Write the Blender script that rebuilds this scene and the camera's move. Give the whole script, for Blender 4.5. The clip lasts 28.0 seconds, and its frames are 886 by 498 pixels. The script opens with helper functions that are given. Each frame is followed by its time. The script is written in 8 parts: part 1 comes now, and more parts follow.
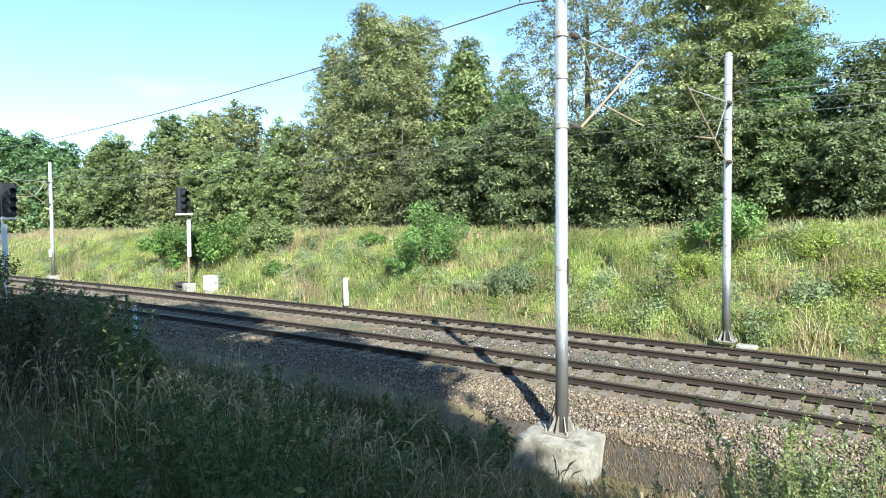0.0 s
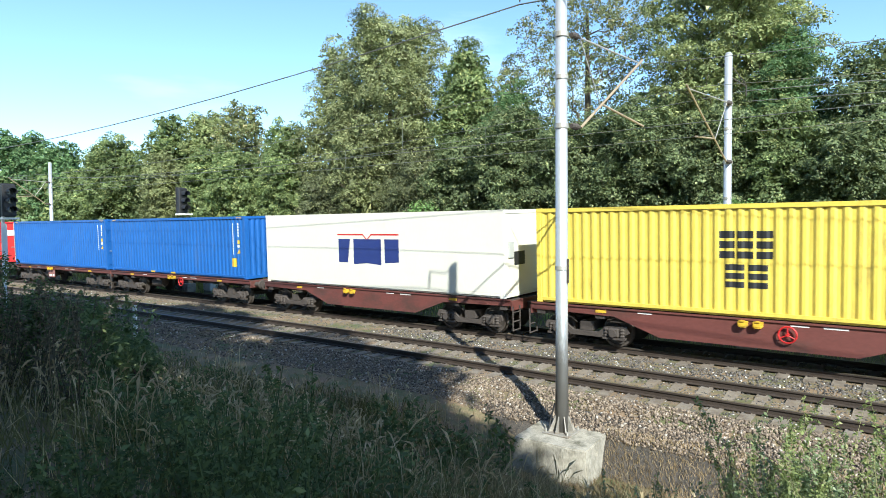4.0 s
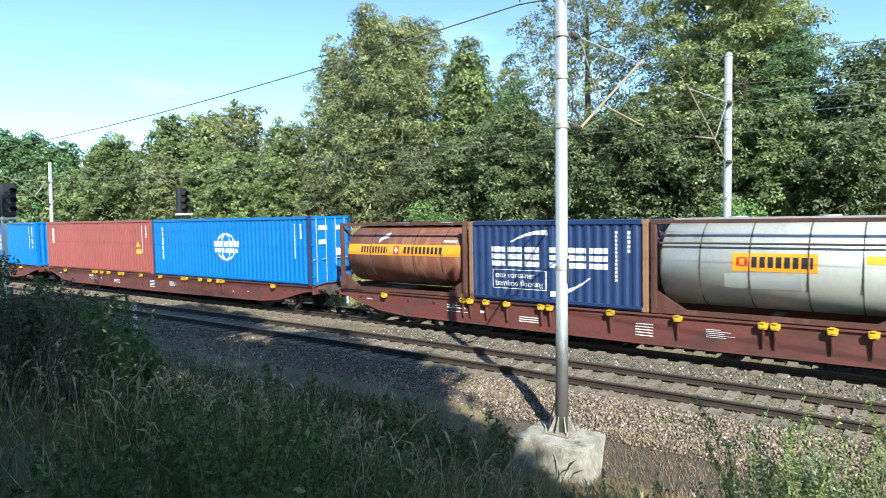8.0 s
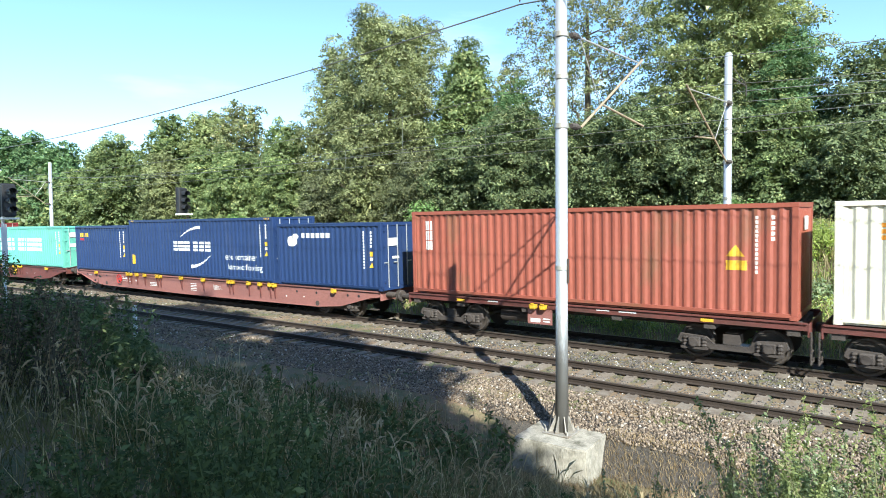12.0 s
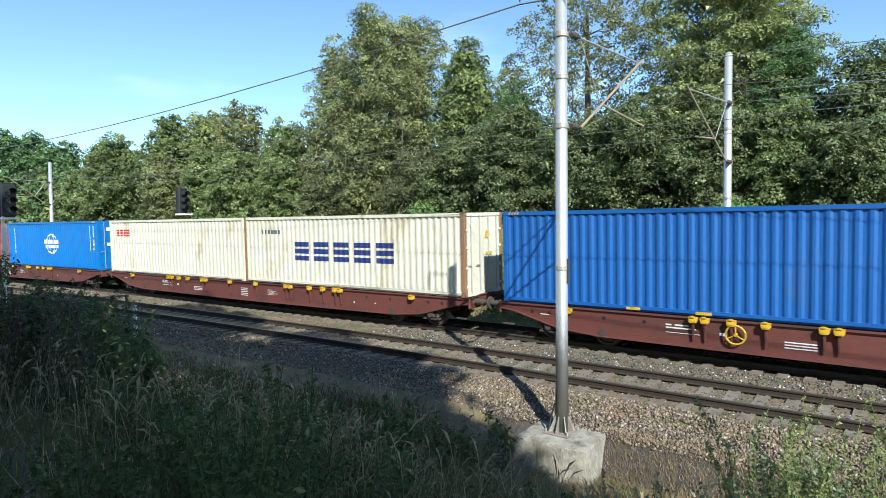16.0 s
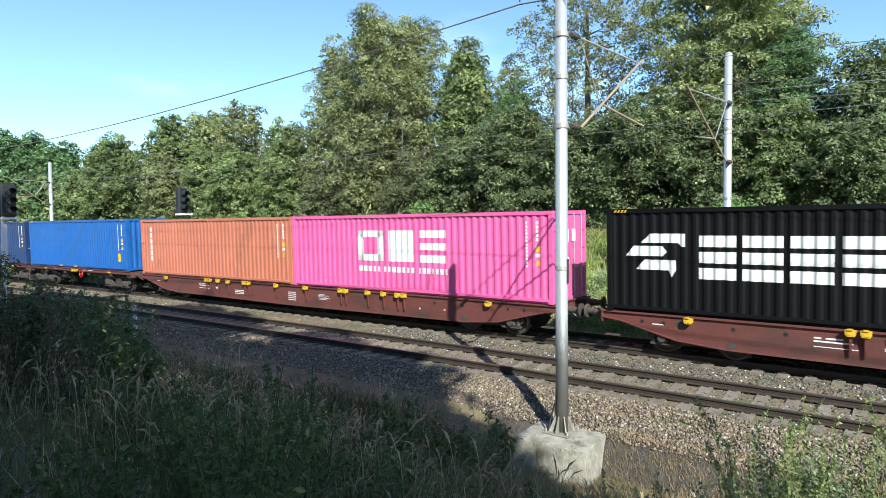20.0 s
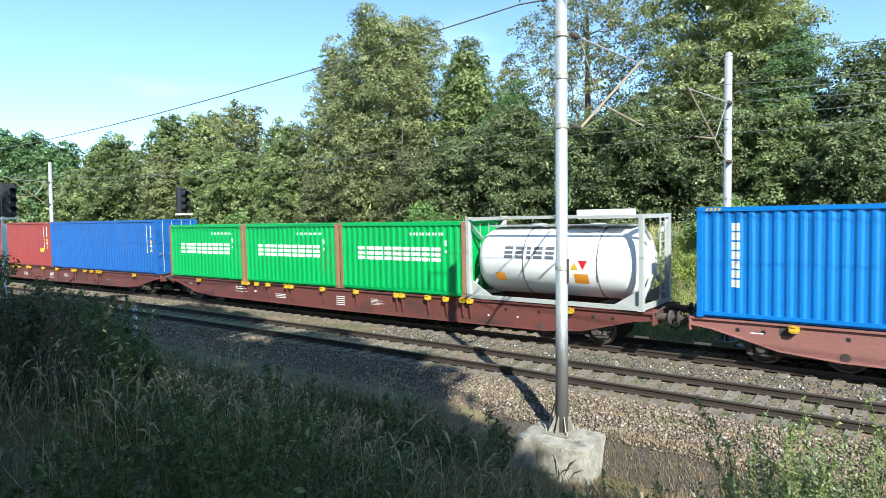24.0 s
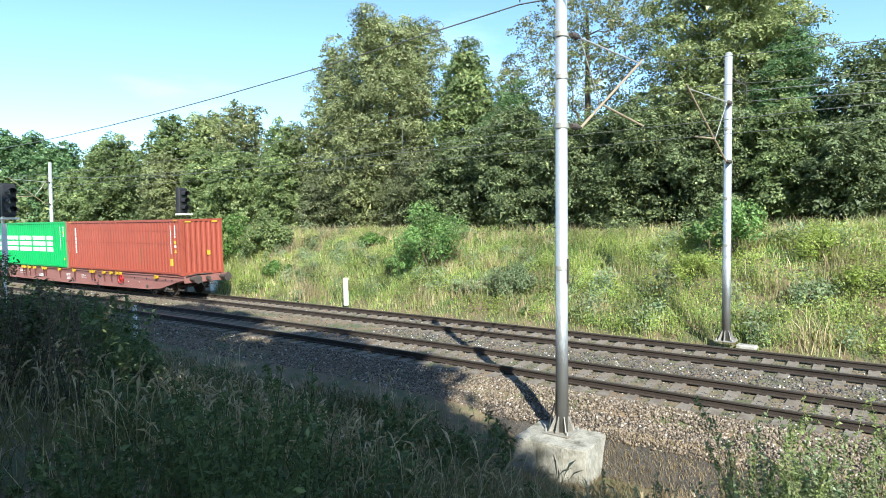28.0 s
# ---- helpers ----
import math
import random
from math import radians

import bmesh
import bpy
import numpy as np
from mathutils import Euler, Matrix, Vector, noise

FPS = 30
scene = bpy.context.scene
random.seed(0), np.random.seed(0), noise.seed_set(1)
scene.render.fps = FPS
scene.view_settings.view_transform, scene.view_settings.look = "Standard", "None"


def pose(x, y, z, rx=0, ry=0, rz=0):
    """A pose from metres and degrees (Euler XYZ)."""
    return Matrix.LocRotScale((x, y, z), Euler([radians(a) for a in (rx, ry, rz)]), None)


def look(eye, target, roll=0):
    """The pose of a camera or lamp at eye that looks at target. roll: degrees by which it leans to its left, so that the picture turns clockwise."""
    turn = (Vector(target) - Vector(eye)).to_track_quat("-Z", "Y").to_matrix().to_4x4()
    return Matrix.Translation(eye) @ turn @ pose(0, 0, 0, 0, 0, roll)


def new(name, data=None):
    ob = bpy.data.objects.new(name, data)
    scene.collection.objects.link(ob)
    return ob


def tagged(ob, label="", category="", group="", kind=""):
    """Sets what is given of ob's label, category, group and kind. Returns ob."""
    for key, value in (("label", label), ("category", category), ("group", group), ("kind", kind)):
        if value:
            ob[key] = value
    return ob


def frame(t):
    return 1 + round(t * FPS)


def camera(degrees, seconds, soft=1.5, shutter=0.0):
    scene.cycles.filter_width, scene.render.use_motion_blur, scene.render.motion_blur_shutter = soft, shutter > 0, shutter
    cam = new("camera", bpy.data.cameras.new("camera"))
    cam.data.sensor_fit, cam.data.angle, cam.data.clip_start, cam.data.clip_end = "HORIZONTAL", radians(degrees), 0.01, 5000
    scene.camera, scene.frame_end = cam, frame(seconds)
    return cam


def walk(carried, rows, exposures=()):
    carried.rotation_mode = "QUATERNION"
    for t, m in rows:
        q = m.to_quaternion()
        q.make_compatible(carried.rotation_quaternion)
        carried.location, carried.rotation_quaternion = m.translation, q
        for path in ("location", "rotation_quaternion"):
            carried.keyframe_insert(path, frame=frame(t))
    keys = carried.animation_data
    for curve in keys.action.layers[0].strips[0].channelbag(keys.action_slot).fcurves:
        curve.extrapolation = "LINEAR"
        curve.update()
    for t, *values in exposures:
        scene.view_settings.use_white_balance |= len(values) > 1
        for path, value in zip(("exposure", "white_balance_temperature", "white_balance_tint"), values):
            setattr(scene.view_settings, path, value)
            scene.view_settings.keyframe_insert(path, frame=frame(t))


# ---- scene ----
# camera: stands still on the cutting's bank
EYE = Vector((0.0, 0.0, 3.643))
YAW, PITCH, ROLL = 0.66885, -0.03952, -0.52
cam = camera(71.03, 28.0, soft=0.85, shutter=0.04)
AHEAD = Vector((-math.sin(YAW) * math.cos(PITCH), math.cos(YAW) * math.cos(PITCH), math.sin(PITCH)))
STAND = look(EYE, EYE + AHEAD * 10, ROLL)
walk(cam, [(0.0, STAND), (28.0, STAND)], exposures=[(t, e, 6140, 1) for t, e in ((0.0, 1.33), (1.0, 1.37), (2.0, 1.35), (3.0, 1.24), (6.0, 0.88), (7.0, 1.03), (8.0, 1.14), (9.0, 1.08), (10.0, 0.7), (11.0, 0.99), (12.0, 1.3), (15.0, 0.82), (16.0, 0.71), (17.0, 1.12), (18.0, 0.82), (19.0, 1.06), (20.0, 0.88), (21.0, 1.05), (24.0, 1.07), (25.0, 0.98), (27.0, 1.03), (28.0, 1.2))])

# daylight: low afternoon sun from behind the camera, clear sky
SUN_TO = Vector((7.0, -5.45, 6.71)).normalized()
world = bpy.data.worlds.new("sky")
scene.world = world
world.use_nodes = True
wn = world.node_tree.nodes
sky = wn.new("ShaderNodeTexSky")
sky.sky_type, sky.sun_disc = "NISHITA", False
sky.sun_elevation = math.asin(SUN_TO.z)
sky.sun_rotation = math.atan2(SUN_TO.x, SUN_TO.y)
sky.air_density, sky.dust_density, sky.ozone_density = 0.8, 0.05, 3.0
# thin cirrus drawn out in streaks over the whole sky
wl = world.node_tree.links
wtc, wmp, wno, wra, wmx = wn.new("ShaderNodeTexCoord"), wn.new("ShaderNodeMapping"), wn.new("ShaderNodeTexNoise"), wn.new("ShaderNodeMapRange"), wn.new("ShaderNodeMix")
wmp.inputs["Scale"].default_value = (1.6, 1.6, 7.0)
wmp.inputs["Rotation"].default_value = (0.12, -0.16, 0.0)
wno.inputs["Scale"].default_value, wno.inputs["Detail"].default_value = 1.5, 6
wra.inputs[1].default_value, wra.inputs[2].default_value, wra.inputs[4].default_value = 0.56, 0.85, 0.4
wmx.data_type = "RGBA"
wl.new(wtc.outputs["Generated"], wmp.inputs[0])
wl.new(wmp.outputs[0], wno.inputs["Vector"])
wl.new(wno.outputs[0], wra.inputs[0])
wl.new(wra.outputs[0], wmx.inputs[0])
wl.new(sky.outputs[0], wmx.inputs[6])
wmx.inputs[7].default_value = (6.5, 7.0, 7.4, 1)
wl.new(wmx.outputs[2], wn["Background"].inputs[0])
wn["Background"].inputs[1].default_value = 0.14
sun = new("sun", bpy.data.lights.new("sun", "SUN"))
sun.data.energy, sun.data.angle, sun.data.color = 4.8, radians(0.53), (1.0, 0.95, 0.87)
sun.matrix_world = look(SUN_TO * 60, (0, 0, 0))


# ---- materials ----
def material(name, colour, rough=0.6, metal=0.0, vary=0.15, scale=3.0, bump=0.0, grain=60.0, dirt=None, dirt_at=0.62, stretch=(1, 1, 1), spec=0.5, foot_tone=None):
    """Painted or plain surface: colour varied at two scales, patches of dirt, fine relief."""
    m = bpy.data.materials.new(name)
    m.use_nodes = True
    nt = m.node_tree
    n, l = nt.nodes, nt.links
    b = n["Principled BSDF"]
    b.inputs["Roughness"].default_value, b.inputs["Metallic"].default_value = rough, metal
    b.inputs["Specular IOR Level"].default_value = spec
    tc, mp = n.new("ShaderNodeTexCoord"), n.new("ShaderNodeMapping")
    mp.inputs["Scale"].default_value = stretch
    l.new(tc.outputs["Object"], mp.inputs[0])
    big, small = n.new("ShaderNodeTexNoise"), n.new("ShaderNodeTexNoise")
    for t, s, d in ((big, scale, 5), (small, grain, 3)):
        t.inputs["Scale"].default_value, t.inputs["Detail"].default_value = s, d
        l.new(mp.outputs[0], t.inputs["Vector"])
    info = n.new("ShaderNodeObjectInfo")
    add = n.new("ShaderNodeMath")
    add.operation = "ADD"
    l.new(big.outputs[0], add.inputs[0])
    l.new(small.outputs[0], add.inputs[1])
    rng = n.new("ShaderNodeMapRange")
    rng.inputs[1].default_value, rng.inputs[2].default_value = 0.6, 1.4
    rng.inputs[3].default_value, rng.inputs[4].default_value = 1 - vary, 1 + vary
    l.new(add.outputs[0], rng.inputs[0])
    hsv = n.new("ShaderNodeHueSaturation")
    hsv.inputs["Color"].default_value = (*colour, 1)
    l.new(rng.outputs[0], hsv.inputs["Value"])
    out = hsv.outputs[0]
    if dirt:
        d = n.new("ShaderNodeTexNoise")
        d.inputs["Scale"].default_value, d.inputs["Detail"].default_value, d.inputs["Roughness"].default_value = scale * 0.7, 9, 0.7
        off = n.new("ShaderNodeVectorMath")
        l.new(mp.outputs[0], off.inputs[0])
        l.new(info.outputs["Random"], off.inputs[1])
        l.new(off.outputs[0], d.inputs["Vector"])
        ramp = n.new("ShaderNodeMapRange")
        ramp.inputs[1].default_value, ramp.inputs[2].default_value = dirt_at - 0.07, dirt_at + 0.12
        l.new(d.outputs[0], ramp.inputs[0])
        mix = n.new("ShaderNodeMix")
        mix.data_type = "RGBA"
        l.new(ramp.outputs[0], mix.inputs[0])
        l.new(out, mix.inputs[6])
        mix.inputs[7].default_value = (*dirt, 1)
        out = mix.outputs[2]
    if foot_tone:
        # a second tone, fullest up to its first height in metres over the thing's foot, gone at its second, with a
        # ragged edge
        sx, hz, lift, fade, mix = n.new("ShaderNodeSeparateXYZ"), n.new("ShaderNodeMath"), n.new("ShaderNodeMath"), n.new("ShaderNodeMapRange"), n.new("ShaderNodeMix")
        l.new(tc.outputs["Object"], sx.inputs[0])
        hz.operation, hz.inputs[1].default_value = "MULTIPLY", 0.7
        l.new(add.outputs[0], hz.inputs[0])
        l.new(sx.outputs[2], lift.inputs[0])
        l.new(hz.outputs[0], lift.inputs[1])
        fade.inputs[1].default_value, fade.inputs[2].default_value, fade.inputs[3].default_value, fade.inputs[4].default_value = foot_tone[1] + 0.7, foot_tone[2] + 0.7, 1.0, 0.0
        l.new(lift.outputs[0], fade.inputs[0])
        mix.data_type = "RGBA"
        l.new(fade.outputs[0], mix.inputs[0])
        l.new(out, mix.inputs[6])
        mix.inputs[7].default_value = (*foot_tone[0], 1)
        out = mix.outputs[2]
    l.new(out, b.inputs["Base Color"])
    if bump:
        bp = n.new("ShaderNodeBump")
        bp.inputs["Strength"].default_value, bp.inputs["Distance"].default_value = bump, 0.02
        l.new(small.outputs[0], bp.inputs["Height"])
        l.new(bp.outputs[0], b.inputs["Normal"])
    return m


def leaf_material(name, dark, light, warm, warm_at=0.93, trans=0.34, gloss=0.016):
    """Leaves: each one its own shade between dark and light, drifting from bough to bough; a few are warm; some light shines through."""
    dark, light = [d + 0.2 * (q - d) for d, q in zip(dark, light)], [q - 0.14 * (q - d) for d, q in zip(dark, light)]
    m = bpy.data.materials.new(name)
    m.use_nodes = True
    nt = m.node_tree
    n, l = nt.nodes, nt.links
    n.remove(n["Principled BSDF"])
    geo = n.new("ShaderNodeNewGeometry")
    ramp = n.new("ShaderNodeValToRGB")
    e = ramp.color_ramp.elements
    e[0].position, e[0].color = 0.0, (*dark, 1)
    e[1].position, e[1].color = warm_at - 0.03, (*light, 1)
    w = e.new(warm_at)
    w.color = (*warm, 1)
    l.new(geo.outputs["Random Per Island"], ramp.inputs[0])
    tc, big, tone = n.new("ShaderNodeTexCoord"), n.new("ShaderNodeTexNoise"), n.new("ShaderNodeMapRange")
    big.inputs["Scale"].default_value, big.inputs["Detail"].default_value = 0.55, 3
    tone.inputs[1].default_value, tone.inputs[2].default_value, tone.inputs[3].default_value, tone.inputs[4].default_value = 0.3, 0.7, 0.6, 1.4
    l.new(tc.outputs["Object"], big.inputs["Vector"])
    l.new(big.outputs[0], tone.inputs[0])
    vary = n.new("ShaderNodeHueSaturation")
    l.new(ramp.outputs[0], vary.inputs["Color"])
    l.new(tone.outputs[0], vary.inputs["Value"])
    dif, tr, gl = n.new("ShaderNodeBsdfDiffuse"), n.new("ShaderNodeBsdfTranslucent"), n.new("ShaderNodeBsdfGlossy")
    gl.inputs["Roughness"].default_value = 0.42
    hs = n.new("ShaderNodeHueSaturation")
    hs.inputs["Saturation"].default_value, hs.inputs["Value"].default_value = 1.1, 1.2
    l.new(vary.outputs[0], hs.inputs["Color"])
    l.new(vary.outputs[0], dif.inputs[0])
    l.new(hs.outputs[0], tr.inputs[0])
    a, b = n.new("ShaderNodeMixShader"), n.new("ShaderNodeMixShader")
    a.inputs[0].default_value, b.inputs[0].default_value = trans, gloss
    l.new(dif.outputs[0], a.inputs[1])
    l.new(tr.outputs[0], a.inputs[2])
    l.new(a.outputs[0], b.inputs[1])
    l.new(gl.outputs[0], b.inputs[2])
    l.new(b.outputs[0], n["Material Output"].inputs[0])
    return m


def island_material(name, lo, hi, rough=0.85, speck=None):
    """Loose pieces: each island its own shade between lo and hi."""
    m = bpy.data.materials.new(name)
    m.use_nodes = True
    n, l = m.node_tree.nodes, m.node_tree.links
    geo, ramp = n.new("ShaderNodeNewGeometry"), n.new("ShaderNodeValToRGB")
    ramp.color_ramp.elements[0].color, ramp.color_ramp.elements[1].color = (*lo, 1), (*hi, 1)
    if speck:
        ramp.color_ramp.elements[1].position = 0.95
        ramp.color_ramp.elements.new(0.965).color = (*speck, 1)
    l.new(geo.outputs["Random Per Island"], ramp.inputs[0])
    b = n["Principled BSDF"]
    b.inputs["Roughness"].default_value = rough
    l.new(ramp.outputs[0], b.inputs["Base Color"])
    return m


M_CONCRETE = material("concrete", (0.36, 0.34, 0.30), 0.9, vary=0.25, scale=2.5, bump=0.5, grain=45, dirt=(0.10, 0.095, 0.07), dirt_at=0.56)
M_SLEEPER = material("sleeper_concrete", (0.205, 0.172, 0.138), 0.9, vary=0.3, scale=3, bump=0.4, grain=50, dirt=(0.13, 0.10, 0.075), dirt_at=0.5)
M_RAIL = material("rail_steel", (0.05, 0.036, 0.028), 0.7, metal=0.2, vary=0.3, scale=4, bump=0.3, grain=40)
M_RAILTOP = material("rail_running_face", (0.13, 0.11, 0.09), 0.45, metal=0.6, vary=0.2, scale=5)
M_BALLAST = material("ballast_bed", (0.062, 0.054, 0.047), 0.95, vary=0.75, scale=9, bump=1.0, grain=30, dirt=(0.085, 0.064, 0.05), dirt_at=0.6)
M_STONE = island_material("ballast_stone", (0.028, 0.024, 0.021), (0.165, 0.145, 0.13), speck=(0.42, 0.40, 0.37))
M_STONE_WARM = island_material("shoulder_stone", (0.065, 0.046, 0.034), (0.30, 0.235, 0.175), speck=(0.42, 0.38, 0.33))
M_SOIL = material("soil", (0.19, 0.13, 0.08), 0.95, vary=0.4, scale=1.4, bump=0.8, grain=22, dirt=(0.085, 0.10, 0.04), dirt_at=0.5)
M_GALV = material("galvanised_mast", (0.55, 0.56, 0.57), 0.45, metal=0.55, vary=0.12, scale=3, bump=0.1, grain=30, stretch=(1, 1, 0.3))
M_MAST = material("dark_footed_galvanised_mast", (0.55, 0.56, 0.57), 0.45, metal=0.55, vary=0.12, scale=3, bump=0.1, grain=30, stretch=(1, 1, 0.3), foot_tone=((0.17, 0.165, 0.155), 1.35, 2.5))
M_PIPE = material("weathered_pipe", (0.42, 0.40, 0.36), 0.5, metal=0.4, vary=0.2, scale=6)
M_FOOT = material("weathered_mast_foot", (0.27, 0.25, 0.22), 0.65, metal=0.2, vary=0.25, scale=7, dirt=(0.16, 0.10, 0.06), dirt_at=0.58)
M_RUSTPIPE = material("brown_pipe", (0.33, 0.26, 0.17), 0.55, metal=0.2, vary=0.2, scale=6)
M_WIRE = material("copper_wire", (0.20, 0.205, 0.18), 0.5, metal=0.5, vary=0.1)
M_BLACK = material("black_paint", (0.02, 0.02, 0.022), 0.5, vary=0.2)
M_WHITE = material("white_paint", (0.78, 0.78, 0.76), 0.5, vary=0.06, scale=4, dirt=(0.5, 0.47, 0.4), dirt_at=0.66)
M_UNDER = material("underframe_grime", (0.06, 0.048, 0.042), 0.8, vary=0.35, scale=4, bump=0.3, grain=30)
M_WHEEL = material("wheel_steel", (0.09, 0.075, 0.066), 0.6, metal=0.4, vary=0.3, scale=6)
M_YELLOW = material("yellow_paint", (0.64, 0.39, 0.03), 0.55, vary=0.2, scale=5, dirt=(0.26, 0.17, 0.06), dirt_at=0.6)
M_RED = material("red_paint", (0.5, 0.02, 0.02), 0.5, vary=0.15)
M_ORANGE = material("orange_paint", (0.80, 0.30, 0.02), 0.5, vary=0.1)
M_BLUEPRINT = material("navy_print", (0.02, 0.035, 0.16), 0.5, vary=0.1)
M_BLUELOGO = material("blue_print", (0.03, 0.12, 0.40), 0.5, vary=0.1)
M_BARK = material("bark", (0.10, 0.075, 0.05), 0.9, vary=0.35, scale=6, bump=0.8, grain=18, stretch=(1, 1, 0.25))
M_LEAF_A = leaf_material("willow_leaf", (0.11, 0.125, 0.058), (0.34, 0.37, 0.175), (0.44, 0.45, 0.215))
M_LEAF_B = leaf_material("ash_leaf", (0.085, 0.12, 0.05), (0.265, 0.33, 0.137), (0.40, 0.42, 0.17))
M_LEAF_C = leaf_material("maple_leaf", (0.065, 0.098, 0.043), (0.24, 0.298, 0.122), (0.34, 0.365, 0.15), 0.92)
M_LEAF_D = leaf_material("robinia_leaf", (0.06, 0.105, 0.045), (0.18, 0.285, 0.125), (0.26, 0.34, 0.15))
M_LEAF_F = leaf_material("dark_maple_leaf", (0.045, 0.065, 0.034), (0.205, 0.25, 0.115), (0.30, 0.32, 0.145), 0.92, 0.28)
M_LEAF_E = leaf_material("yellowing_leaf", (0.10, 0.115, 0.055), (0.30, 0.33, 0.15), (0.40, 0.345, 0.17), 0.88)
# willow leaf again, darkened: the hollow's shade is put into the low crowns' colour
M_LEAF_SHADE = leaf_material("shaded_willow_leaf", (0.065, 0.075, 0.042), (0.225, 0.245, 0.125), (0.31, 0.32, 0.16))
M_LEAF_W = leaf_material("yellow_green_maple_leaf", (0.12, 0.145, 0.062), (0.33, 0.375, 0.16), (0.44, 0.44, 0.2))
M_ROBINSHRUB = leaf_material("young_robinia_leaf", (0.10, 0.17, 0.06), (0.25, 0.39, 0.13), (0.33, 0.44, 0.15))
M_LITWEED = leaf_material("wayside_weed_leaf", (0.11, 0.145, 0.055), (0.30, 0.345, 0.135), (0.36, 0.35, 0.19), 0.9)
M_LEAF_SHRUB = leaf_material("shrub_leaf", (0.07, 0.13, 0.035), (0.19, 0.31, 0.09), (0.28, 0.38, 0.12))
M_GRASS = leaf_material("meadow_grass", (0.14, 0.19, 0.05), (0.40, 0.46, 0.155), (0.54, 0.48, 0.27), 0.88, 0.4)
M_WEED = leaf_material("yellow_green_weed", (0.19, 0.25, 0.055), (0.37, 0.43, 0.12), (0.44, 0.44, 0.15), 0.95, 0.4)
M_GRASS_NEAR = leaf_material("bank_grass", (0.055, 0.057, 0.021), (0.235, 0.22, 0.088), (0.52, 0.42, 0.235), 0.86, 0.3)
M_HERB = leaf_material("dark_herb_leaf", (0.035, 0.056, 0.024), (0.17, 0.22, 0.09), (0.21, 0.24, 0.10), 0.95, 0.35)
M_TWIG = leaf_material("brown_twig_leaf", (0.05, 0.045, 0.03), (0.17, 0.15, 0.10), (0.26, 0.20, 0.13), 0.9, 0.25)
M_MUGWORT = leaf_material("grey_green_weed", (0.10, 0.14, 0.07), (0.28, 0.34, 0.18), (0.3, 0.3, 0.18), 0.93, 0.35)
M_LITTER = leaf_material("brown_litter", (0.17, 0.12, 0.065), (0.42, 0.32, 0.19), (0.46, 0.38, 0.24), 0.9, 0.25)
M_DRYWEED = leaf_material("half_dry_weed", (0.08, 0.07, 0.035), (0.22, 0.21, 0.11), (0.20, 0.28, 0.10), 0.7, 0.3)
M_BLOCK = material("weathered_block", (0.36, 0.33, 0.275), 0.92, vary=0.35, scale=2.4, bump=0.9, grain=26, dirt=(0.12, 0.11, 0.08), dirt_at=0.52, stretch=(1.2, 1.2, 0.6))
M_TUFT = leaf_material("half_dry_grass", (0.10, 0.09, 0.045), (0.34, 0.28, 0.16), (0.46, 0.38, 0.23), 0.85, 0.35)
M_STRAW = leaf_material("dry_straw", (0.25, 0.20, 0.11), (0.50, 0.41, 0.25), (0.55, 0.46, 0.32), 0.9, 0.3)


# ---- mesh helpers ----
def finish(bm, name, mat, smooth=False):
    bmesh.ops.recalc_face_normals(bm, faces=bm.faces)
    me = bpy.data.meshes.new(name)
    bm.to_mesh(me)
    bm.free()
    for m in (mat if isinstance(mat, (list, tuple)) else [mat]):
        me.materials.append(m)
    if smooth:
        me.shade_smooth()
    return me


def part(name, data, mat, parent, label="", smooth=False):
    """Links a bmesh, or a finished mesh, as one mesh object under its thing or part."""
    me = finish(data, name, mat, smooth) if isinstance(data, bmesh.types.BMesh) else data
    ob = new(name, me)
    ob.parent = parent
    if label:
        tagged(ob, label)
    return ob


def thing(name, label, category, group="", m=None, data=None, kind=""):
    ob = tagged(new(name, data), label, category, group, kind)
    if m is not None:
        ob.matrix_basis = m
    return ob


def box(bm, x0, x1, y0, y1, z0, z1, bev=0.0):
    vs = [bm.verts.new((x, y, z)) for x in (x0, x1) for y in (y0, y1) for z in (z0, z1)]
    fs = [bm.faces.new([vs[i] for i in q]) for q in ((0, 1, 3, 2), (4, 6, 7, 5), (0, 4, 5, 1), (2, 3, 7, 6), (0, 2, 6, 4), (1, 5, 7, 3))]
    if bev:
        es = list({e for f in fs for e in f.edges})
        bmesh.ops.bevel(bm, geom=es, offset=bev, segments=1, affect="EDGES")
    return bm


def new_box(*a, bev=0.0):
    return box(bmesh.new(), *a, bev=bev)


def prism(bm, outline, axis, a, b):
    """A closed outline of 2D points swept from a to b along x, y or z."""
    put = {"x": lambda u, v, w: (w, u, v), "y": lambda u, v, w: (u, w, v), "z": lambda u, v, w: (u, v, w)}[axis]
    r0 = [bm.verts.new(put(u, v, a)) for u, v in outline]
    r1 = [bm.verts.new(put(u, v, b)) for u, v in outline]
    n = len(outline)
    bm.faces.new(r0)
    bm.faces.new(r1[::-1])
    for i in range(n):
        bm.faces.new((r0[i], r1[i], r1[(i + 1) % n], r0[(i + 1) % n]))
    return bm


